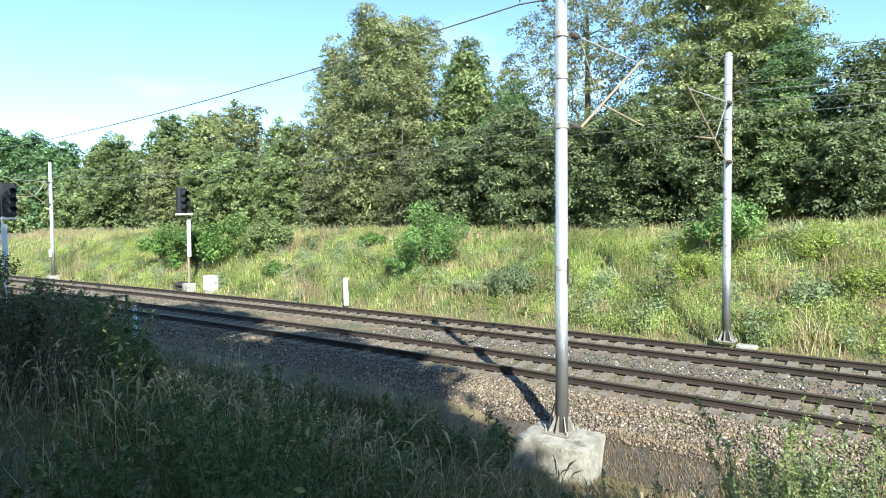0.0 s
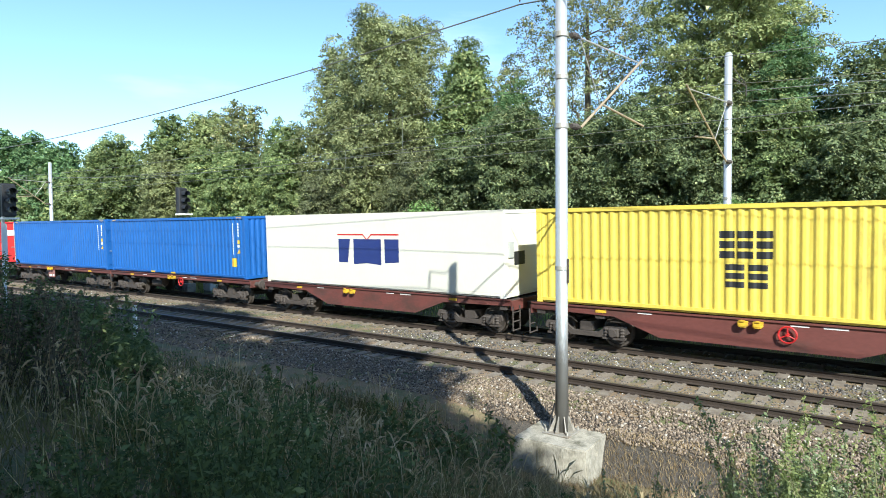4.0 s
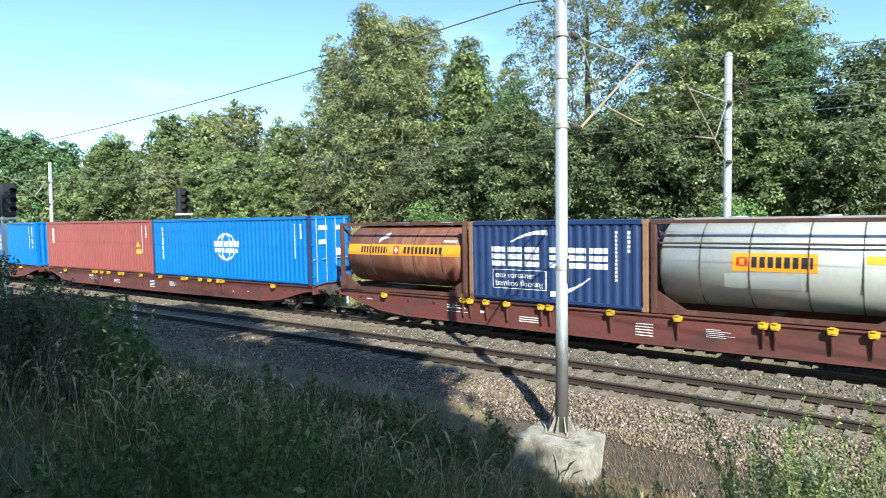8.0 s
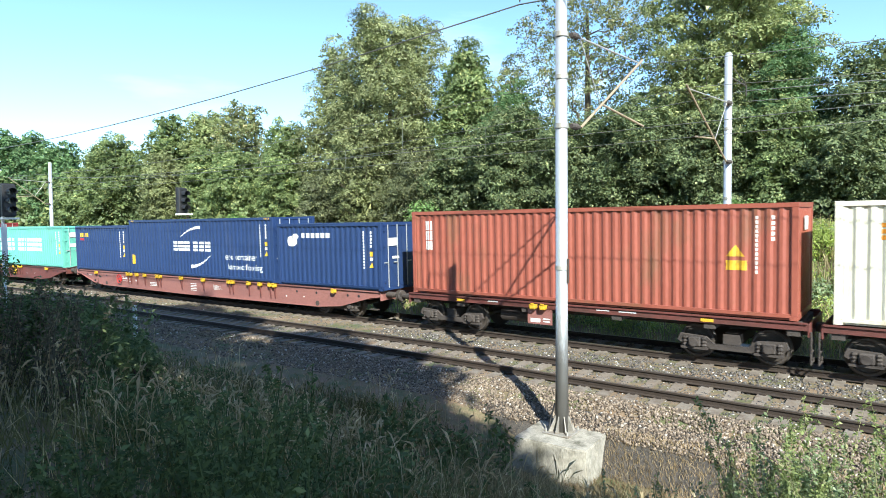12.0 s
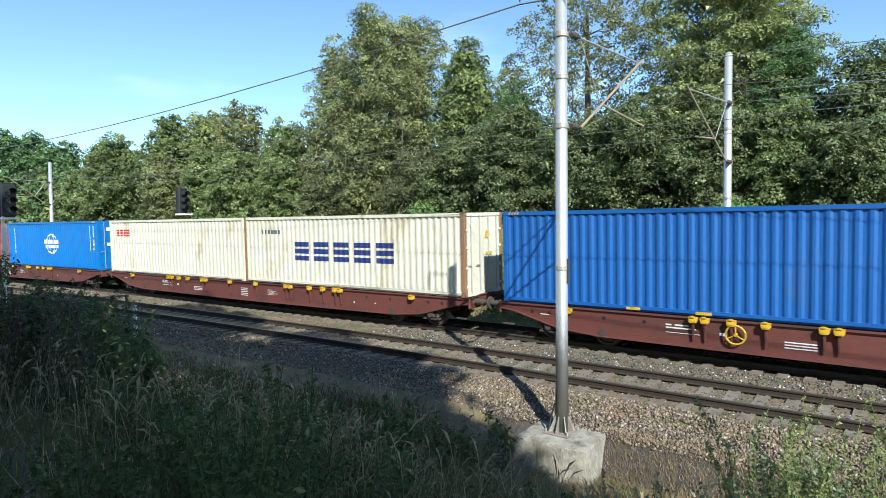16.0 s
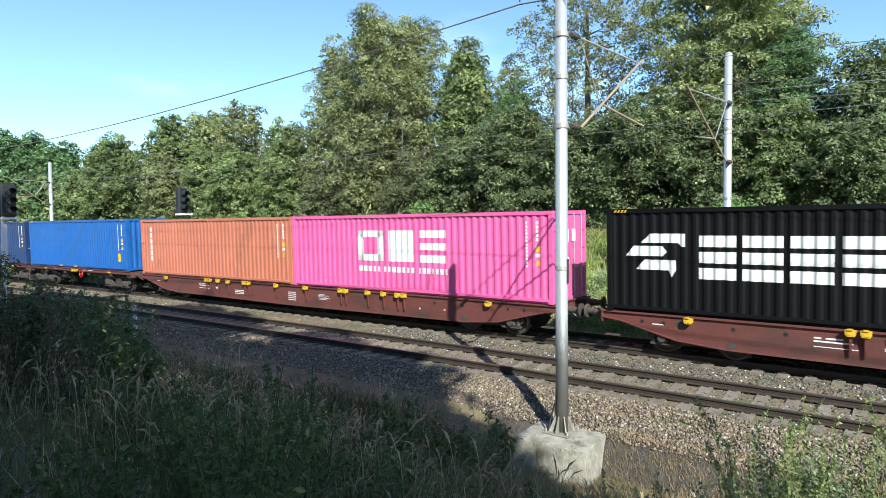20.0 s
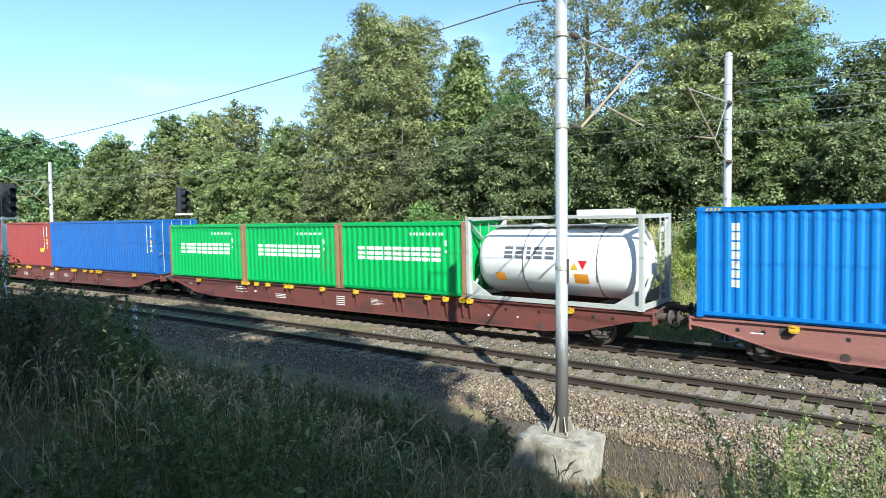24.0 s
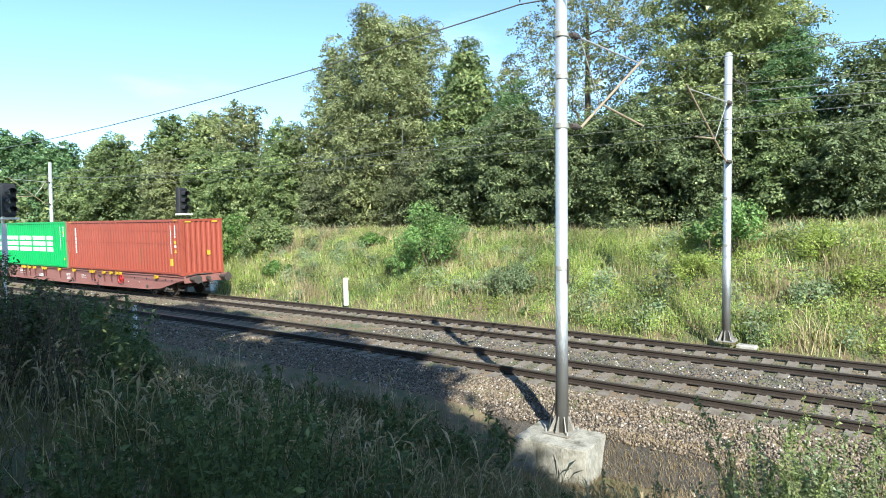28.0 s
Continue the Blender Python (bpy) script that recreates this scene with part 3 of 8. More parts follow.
WILLOW, FULL, SLIM, BROAD = (0.75, 0.95, 1.0, 0.95, 0.62), (0.6, 0.95, 1.0, 0.85, 0.45), (0.85, 1.0, 0.9, 0.72, 0.35), (0.85, 1.0, 1.0, 0.9, 0.6)
for i, (s, o, hgt, rad, bare, mat, cnt, leaf, lab, kw) in enumerate((
    (-30.6, 16.0, 16.6, 4.6, 0.5, M_LEAF_A, 112000, 0.19, "tall grey-green willow with narrow leaves", dict(profile=WILLOW, lobe=0.85, droop=0.7, slim=0.42, flat=0.95)),
    (-37.0, 17.0, 16.4, 3.0, 0.5, M_LEAF_A, 50000, 0.2, "slim grey-green willow beside a taller one", dict(profile=(0.9, 1.0, 0.95, 0.72, 0.22), lobe=0.8, droop=0.7, slim=0.42, flat=0.95)),
    (-25.1, 17.5, 14.0, 2.9, 0.6, M_LEAF_B, 60000, 0.18, "light green ash tree with a slim crown", dict(profile=SLIM, lobe=0.8)),
    (-22.4, 19.0, 12.6, 2.5, 0.8, M_LEAF_E, 24000, 0.16, "slim ash tree with sky showing through its crown", dict(profile=SLIM, lobe=0.65, thin=0.4)),
    (-19.3, 14.2, 7.9, 3.1, 0.2, M_LEAF_F, 46000, 0.15, "green maple tree with a dense low crown", dict(lobe=0.75, profile=BROAD)),
    (-21.0, 16.6, 10.2, 2.4, 0.4, M_LEAF_D, 34000, 0.15, "feathery robinia between an ash and a maple", dict(lobe=0.75, flat=0.55, slim=0.4, droop=0.6)),
    (-17.8, 21.0, 18.4, 5.0, 3.5, M_LEAF_E, 32000, 0.16, "thin-crowned tree with yellowing leaves and dark limbs", dict(profile=(0.5, 0.9, 1.0, 0.95, 0.6), lobe=0.7, thin=0.58, limb=1.9)),
    (-8.7, 18.0, 17.0, 4.7, 0.8, M_LEAF_W, 100000, 0.17, "tall green maple tree with a broad crown", dict(profile=BROAD, lobe=0.9, flat=0.7, slim=0.5)),
    (-12.4, 13.9, 7.6, 3.3, 0.2, M_LEAF_F, 56000, 0.135, "low dense maple with dark green leaves", dict(lobe=0.72, profile=BROAD)),
    (-15.9, 14.0, 6.9, 2.6, 0.2, M_LEAF_F, 38000, 0.14, "dark maple with hanging lower boughs", dict(lobe=0.72, profile=BROAD)),
    (-5.5, 16.2, 10.4, 2.3, 0.5, M_LEAF_D, 52000, 0.14, "blue-green robinia tree with feathery leaves", dict(profile=FULL, lobe=0.78, flat=0.5, slim=0.36, droop=0.65)),
    (-5.4, 14.2, 6.6, 2.1, 0.2, M_LEAF_C, 36000, 0.13, "young maple with yellowish leaves filling a gap", dict(lobe=0.65)),
    (-8.6, 13.7, 6.4, 2.3, 0.2, M_LEAF_F, 36000, 0.13, "bushy maple with dark leaves", dict(lobe=0.68, profile=BROAD)),
    (-2.4, 15.6, 8.7, 2.2, 0.3, M_LEAF_F, 40000, 0.135, "dense green tree with a rounded crown", dict(lobe=0.75)),
    (0.4, 15.5, 9.0, 2.4, 0.3, M_LEAF_F, 30000, 0.15, "dark green tree with a full crown", dict(lobe=0.8)),
    (-2.8, 13.6, 5.2, 2.3, 0.2, M_LEAF_F, 32000, 0.125, "bushy young ash at the bank's crest", dict(lobe=0.65)),
    (6.5, 16.0, 6.8, 2.8, 0.3, M_LEAF_B, 9000, 0.22, "green ash tree with a rounded crown", dict()),
    (-41.4, 15.5, 9.8, 2.9, 0.2, M_LEAF_B, 42000, 0.18, "bright green ash tree above the bank", dict(profile=(0.9, 1.0, 0.9, 0.75, 0.4), lobe=0.8)),
    (-52.4, 20.0, 13.2, 3.2, 1.0, M_LEAF_E, 26000, 0.23, "thin olive-green tree with a broken crown", dict(profile=BROAD, lobe=0.75, thin=0.4)),
    (-57.6, 20.0, 13.0, 3.3, 0.5, M_LEAF_W, 30000, 0.25, "yellow-green maple tree with a wide crown", dict(lobe=0.9)),
    (-62.4, 19.0, 12.9, 3.2, 0.5, M_LEAF_C, 28000, 0.25, "dark green maple with an upright crown", dict(lobe=0.9)),
    (-58.0, 15.0, 8.6, 2.3, 0.2, M_LEAF_A, 20000, 0.22, "grey-green willow at the bank's crest", dict(lobe=0.75, droop=0.7, slim=0.42)),
    (-68.4, 16.0, 10.9, 3.9, 0.3, M_LEAF_C, 34000, 0.24, "dark green maple tree with a rounded crown", dict(lobe=0.95)),
    (-71.5, 14.6, 7.4, 3.0, 0.2, M_LEAF_B, 20000, 0.25, "low bright green maple at the bank's crest", dict(lobe=0.85)),
    (-97.5, 26.0, 13.4, 4.3, 0.4, M_LEAF_D, 22000, 0.38, "distant dark green tree with a rounded crown", dict(lobe=1.1, profile=BROAD)),
    (-116.0, 30.0, 17.2, 6.0, 0.4, M_LEAF_D, 26000, 0.46, "distant green tree with a rounded crown", dict(lobe=1.35, profile=BROAD)),
    (-124.0, 26.0, 16.6, 5.4, 0.4, M_LEAF_D, 18000, 0.42, "distant green tree at the end of the row", dict(lobe=1.35, profile=BROAD)),
    (-27.0, 14.4, 6.4, 2.9, 0.2, M_LEAF_SHADE, 32000, 0.15, "low grey-green willow at the bank's crest", dict(lobe=0.75, droop=0.7, slim=0.42)),
    (-35.2, 14.2, 5.4, 2.5, 0.2, M_LEAF_SHADE, 22000, 0.17, "low olive willow at the bank's crest", dict(lobe=0.75, droop=0.6, slim=0.45)),
    (-46.6, 14.6, 7.6, 3.0, 0.2, M_LEAF_B, 28000, 0.2, "low green ash at the bank's crest", dict(lobe=0.8, profile=BROAD)),
    (-51.0, 15.5, 8.4, 2.8, 0.2, M_LEAF_B, 24000, 0.21, "green ash with a ragged crown", dict(lobe=0.8)),
    (-23.2, 14.0, 6.4, 2.6, 0.2, M_LEAF_F, 32000, 0.145, "low dark maple at the bank's crest", dict(lobe=0.7)),
)):
    tree(i + 3, hgt, rad, bare, mat, cnt, leaf, lab, at(s, o), **kw)


def build_wood():
    """The wood behind the first row, dense and dark, never near."""
    rng = np.random.default_rng(77)
    m = 34000
    s, o = rng.uniform(-135, 16, m), rng.uniform(22, 30, m)
    top = 6.5 + 2.0 * np.sin(s * 0.31) + 1.3 * np.sin(s * 0.83 + 1)
    r, a = 1 / CURVE + o, s * CURVE
    pos = np.stack([r * np.sin(a), FAR_D - 1 / CURVE + r * np.cos(a), 2.9 + top * rng.uniform(0, 1, m) ** 0.8], 1)
    nor = unit(rng.normal(size=(m, 3)) + np.array([0, -0.6, 0.4]))
    le = rng.uniform(0.5, 1.05, m)
    thing("far_wood", "dense dark green wood behind the tree row", "wood", kind="stuff", data=poly_mesh("far_wood", leaves(rng, pos, nor, le, le * 0.6), 4, M_LEAF_C))


def build_undergrowth():
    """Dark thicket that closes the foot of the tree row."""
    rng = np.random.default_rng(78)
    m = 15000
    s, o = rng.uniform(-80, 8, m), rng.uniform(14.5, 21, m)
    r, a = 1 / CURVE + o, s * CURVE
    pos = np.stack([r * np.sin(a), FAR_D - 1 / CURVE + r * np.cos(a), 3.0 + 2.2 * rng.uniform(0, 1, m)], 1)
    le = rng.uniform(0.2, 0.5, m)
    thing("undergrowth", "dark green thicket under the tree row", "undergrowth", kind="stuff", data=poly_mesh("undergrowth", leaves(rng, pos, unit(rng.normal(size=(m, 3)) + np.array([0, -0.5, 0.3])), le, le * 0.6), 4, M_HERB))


build_wood()
build_undergrowth()

# unseen trees added behind the camera, set so that their shade lies on the near bank and the near track
for seed, x, y, hgt, rad, bare, shape in ((185, 6.92, -4.37, 19.66, 4.52, 2.5, (0.5, 0.629, 0.809, 0.764, 0.647)), (116, -2.92, -5.79, 23.46, 4.97, 2.0, BROAD), (108, -10.6, -7.6, 24.4, 5.6, 1.5, BROAD), (83, -19.0, -10.5, 24.2, 5.8, 1.5, BROAD), (56, -28.0, -12.5, 22.0, 5.8, 1.5, BROAD), (146, 2.0, -13.0, 20.0, 5.0, 2.0, BROAD)):
    tree(seed, hgt, rad, bare, M_LEAF_C, 24000 if x > 3 else 15000, 0.46 if x > 3 else 0.7, "unseen leafy tree added behind the camera to cast shade", (x, y), lobe=1.25, profile=shape)

# one more unseen tree, added to block sun and sky light at the left
tree(207, 8.6, 2.3, 3.9, M_LEAF_C, 9000, 0.2, "unseen young tree added beside the camera to cast shade", (-6.2, -0.4), lobe=1.0, profile=BROAD)


def build_grass():
    rng = np.random.default_rng(11)
    # far bank: long meadow grass
    n = 68000
    x, y, s, o = scatter(rng, n, -76, 8, 3.0, 12.8)
    keep = rng.uniform(size=n) < np.clip(1.25 - (-s) / 85, 0.4, 1)
    x, y, o = x[keep], y[keep], o[keep]
    n = len(x)
    patch = np.sin(x * 0.45 + 1.3 * np.sin(y * 0.5)) + np.sin(y * 0.9 - x * 0.2)
    hgt = (0.42 + 0.25 * rng.uniform(size=n) + 0.14 * patch) * np.clip((o - 2.7) * 0.7, 0.3, 1.0)
    me = poly_mesh("far_bank_grass", blades(rng, x, y, hgt, rng.uniform(0.02, 0.056, n) * np.interp(x, [-30, -8], [1, 0.55]), rng.uniform(0.1, 0.7, n)), 4, M_GRASS)
    thing("far_bank_grass", "tall sunlit meadow grass on the far bank", "grass", kind="stuff", data=me)

    def herbs(name, label, mat, m, clumps, s0, s1, o0, o1, tall, leaf, wide):
        cx, cy, s, o = scatter(rng, clumps, s0, s1, o0, o1)
        idx = rng.integers(0, clumps, m)
        k = rng.uniform(0.4, 1.0, clumps)
        x = cx[idx] + rng.normal(size=m) * k[idx] * wide
        y = cy[idx] + rng.normal(size=m) * k[idx] * wide * 0.7
        z = ground_height(x, y) + rng.uniform(0.03, 1.0, m) ** 0.7 * tall * k[idx]
        nor = unit(rng.normal(size=(m, 3)) * 0.55 + np.array([0.3, -0.5, 0.7]))
        le = leaf * rng.uniform(0.6, 1.5, m)
        thing(name, label, "weeds", kind="stuff", data=poly_mesh(name, leaves(rng, np.stack([x, y, z], 1), nor, le, le * 0.5), 4, mat))
    herbs("bank_weeds", "yellow-green leafy weeds on the far bank", M_WEED, 58000, 420, -62, 8, 3.4, 11.8, 0.85, 0.08, 0.45)
    herbs("sunlit_weeds", "bright yellow-green weeds crowding the far bank", M_WEED, 30000, 330, -13, 7, 3.4, 12.2, 0.8, 0.065, 0.42)
    herbs("green_weeds", "mid-green leafy weeds crowding the far bank", M_LEAF_SHRUB, 22000, 230, -30, 7, 3.4, 11.8, 0.75, 0.068, 0.4)
    herbs("seeding_weeds", "brown seeding weeds scattered on the far bank", M_DRYWEED, 9000, 120, -40, 7, 3.2, 11.8, 0.9, 0.07, 0.25)
    herbs("tall_weeds", "grey-green tall weeds on the far bank", M_MUGWORT, 26000, 170, -62, 8, 3.4, 11.5, 1.2, 0.11, 0.32)
    herbs("bramble", "dark green brambles on the far bank", M_HERB, 16000, 160, -62, 8, 3.6, 11.0, 0.7, 0.11, 0.38)
    # dry straw along the crest and in tufts down the slope
    n = 11000
    x, y, s, o = scatter(rng, n, -76, 8, 9.4, 13.4)
    tx, ty, ts, to = scatter(rng, 90, -66, 6, 3.6, 10)
    m = 7000
    ti = rng.integers(0, 90, m)
    x, y = np.concatenate([x, tx[ti] + rng.normal(size=m) * 0.5]), np.concatenate([y, ty[ti] + rng.normal(size=m) * 0.3])
    n = len(x)
    me = poly_mesh("dry_grass", blades(rng, x, y, rng.uniform(0.5, 1.0, n), rng.uniform(0.015, 0.04, n), rng.uniform(0.1, 0.5, n)), 4, M_STRAW)
    thing("dry_grass", "dry straw-coloured grass along the crest of the bank", "grass", kind="stuff", data=me)
    # camera's bank: long dark grass
    n = 118000
    x, y, s, o = scatter(rng, n, -42, 3, -17.6, -7.3)
    d = np.hypot(x, y)
    clear = (np.hypot(x + 5.97, y - 11.2) > 1.05) & (rng.uniform(size=n) < np.interp(np.degrees(np.arctan2(-x, y)), [44, 58, 75], [1, 0.55, 0.4]))
    bare = rng.uniform(size=n) < np.where((s > -6.5) & (o > -9.4), 0.2, 1.0) * np.where(o > -8.0, 0.35, 1.0)
    keep = (rng.uniform(size=n) < np.clip(9 / d, 0.22, 1)) & (d > 1.9) & clear & bare
    x, y, d, o = x[keep], y[keep], d[keep], o[keep]
    n = len(x)
    tuft = 0.5 + 0.5 * np.sin(x * 2.3 + 1.7 * np.sin(y * 1.9)) * np.sin(y * 2.7 - x * 0.8)
    tall = np.interp(o, [-17, -12, -9, -7.3], [0.5, 0.55, 0.5, 0.25]) * rng.uniform(0.55, 1.3, n) * (0.55 + 0.75 * tuft)
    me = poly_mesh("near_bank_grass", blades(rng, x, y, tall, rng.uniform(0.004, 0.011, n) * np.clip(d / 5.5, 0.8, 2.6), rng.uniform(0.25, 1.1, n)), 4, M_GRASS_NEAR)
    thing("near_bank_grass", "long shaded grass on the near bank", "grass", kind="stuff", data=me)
    herbs("bank_herbs", "dark leafy herbs among the shaded grass", M_HERB, 24000, 120, -22, -1.2, -15.6, -8.6, 0.62, 0.06, 0.24)
    n = 15000
    x, y, s, o = scatter(rng, n, -12, 3, -10.2, -6.0)
    keep = (rng.uniform(size=n) < np.where(s > -6.2, 1.0, 0.35)) & (rng.uniform(size=n) < np.interp(o, [-10, -7, -6.4, -6.0], [0.6, 1, 0.8, 0.15]))
    keep &= np.hypot(x + 5.97, y - 11.45) > 0.85
    x, y, o = x[keep], y[keep], o[keep]
    n = len(x)
    foot = np.maximum(ground_height(x, y), np.interp(o, [-7.0, -6.35, -5.45], [-1.54, -0.70, -0.39]))
    ex, ey, es, eo = scatter(rng, 17000, -6.4, 1.5, -8.3, -6.15)
    far = np.hypot(ex + 5.97, ey - 11.45) > 0.9
    ex, ey, eo = ex[far], ey[far], eo[far]
    x, y, o = np.concatenate([x, ex]), np.concatenate([y, ey]), np.concatenate([o, eo])
    n = len(x)
    foot = np.maximum(ground_height(x, y), np.interp(o, [-7.0, -6.35, -5.45], [-1.54, -0.70, -0.39]))
    me = poly_mesh("dry_litter", blades(rng, x, y, rng.uniform(0.05, 0.2, n), rng.uniform(0.005, 0.013, n), rng.uniform(0.2, 0.9, n), z=foot), 4, M_LITTER)
    thing("dry_litter", "short dry grass beside the ballast's foot", "grass", kind="stuff", data=me)
    # tall half-dry tufts in front of the foundation
    n, k = 5200, 90
    ang, far = np.radians(rng.uniform(23, 38, k)), rng.uniform(6.2, 8.6, k)
    ti = rng.integers(0, k, n)
    x, y = -far[ti] * np.sin(ang[ti]) + rng.normal(size=n) * 0.07, far[ti] * np.cos(ang[ti]) + rng.normal(size=n) * 0.07
    tall = np.clip(3.64 - far[ti] * rng.uniform(0.345, 0.42, k)[ti] - ground_height(x, y), 0.25, 1.0) * rng.uniform(0.45, 1.0, n)
    me = poly_mesh("tufted_grass", blades(rng, x, y, tall, rng.uniform(0.006, 0.013, n), rng.uniform(0.1, 0.5, n)), 4, M_TUFT)
    thing("tufted_grass", "tall half-dry tufts of grass before the foundation", "grass", kind="stuff", data=me)
    # flowering stalks that stand over it, with feathery drooping heads
    n = 5400
    x, y, s, o = scatter(rng, n, -34, 2, -16.2, -7.6)
    d = np.hypot(x, y)
    keep = (d > 4.2) & (rng.uniform(size=n) < np.interp(s, [-14, -7], [0.3, 1])) & (np.hypot(x + 5.97, y - 11.2) > 1.0) & ~((s > -6.5) & (o > -9.0))
    x, y, d = x[keep], y[keep], d[keep]
    n = len(x)
    z = ground_height(x, y)
    h = rng.uniform(0.4, 0.85, n)
    a = rng.uniform(0, 2 * np.pi, n)
    out = np.stack([np.cos(a), np.sin(a), np.zeros(n)], 1)
    side = np.stack([-np.sin(a), np.cos(a), np.zeros(n)], 1)
    root = np.stack([x, y, z], 1)
    up = np.array([0, 0, 1.0])
    w = (0.0028 * np.clip(d / 5, 0.9, 2.2))[:, None]
    pts = [root, root + up * (h * 0.55)[:, None] + out * (h * 0.05)[:, None], root + up * (h * 0.9)[:, None] + out * (h * 0.16)[:, None], root + up * (h * 1.0)[:, None] + out * (h * 0.24)[:, None], root + up * (h * 1.03)[:, None] + out * (h * 0.34)[:, None]]
    quads = [np.stack([p - side * w, p + side * w, q + side * w * 0.8, q - side * w * 0.8], 1) for p, q in zip(pts, pts[1:3])]
    for turn in (0.0, 1.0):
        sd = unit(side * (1 - turn) + np.cross(out, side) * turn + rng.normal(size=(n, 3)) * 0.2)
        wd = (rng.uniform(0.007, 0.014, n) * np.clip(d / 5, 0.9, 1.9))[:, None]
        for p, q, w0, w1 in ((pts[2], pts[3], 0.35, 1.0), (pts[3], pts[4], 1.0, 0.1)):
            quads.append(np.stack([p - sd * wd * w0, p + sd * wd * w0, q + sd * wd * w1, q - sd * wd * w1], 1))
    me = poly_mesh("grass_stalks", np.concatenate(quads), 4, M_STRAW)
    thing("grass_stalks", "pale flowering grass stalks standing over the near bank", "grass", kind="stuff", data=me)


build_grass()


def weed_plant(seed, x, y, tall, mat, leaf, count, spread, label):
    """A single weed: a few stems and leaves along them."""
    rng = np.random.default_rng(seed)
    z = float(ground_height(np.array(x), np.array(y)))
    ob = thing("weed", label, "weed", "weeds on the near bank", pose(x, y, z))
    bm = bmesh.new()
    pos, nor = [], []
    stems = 3 + seed % 4
    for i in range(stems):
        tip = np.array([rng.normal() * spread, rng.normal() * spread, tall * rng.uniform(0.65, 1.05)])
        path = limb_path(rng, (rng.normal() * 0.04, rng.normal() * 0.04, -0.05), tip, 0.1)
        tube(bm, path, [0.007, 0.006, 0.005, 0.004, 0.002], 4, cap=False)
        k = count // stems
        f = rng.uniform(0.03, 1.0, k) ** 0.6
        q = np.array([np.array(path[min(3, int(v * 4))]) * (1 - (v * 4) % 1) + np.array(path[min(4, int(v * 4) + 1)]) * ((v * 4) % 1) for v in f])
        off = rng.normal(size=(k, 3)) * leaf * 1.2 * (1.25 - f)[:, None]
        pos.append(q + off)
        nor.append(unit(rng.normal(size=(k, 3)) * 0.6 + np.array([0, 0, 0.7])))
    tagged(part("stem", finish(bm, "stem", mat), None, ob), kind="stuff")
    pos, nor = np.concatenate(pos), np.concatenate(nor)
    le = leaf * rng.uniform(0.5, 1.4, len(pos))
    part("foliage", poly_mesh("foliage", leaves(rng, pos, nor, le, le * 0.45), 4, mat), None, ob)


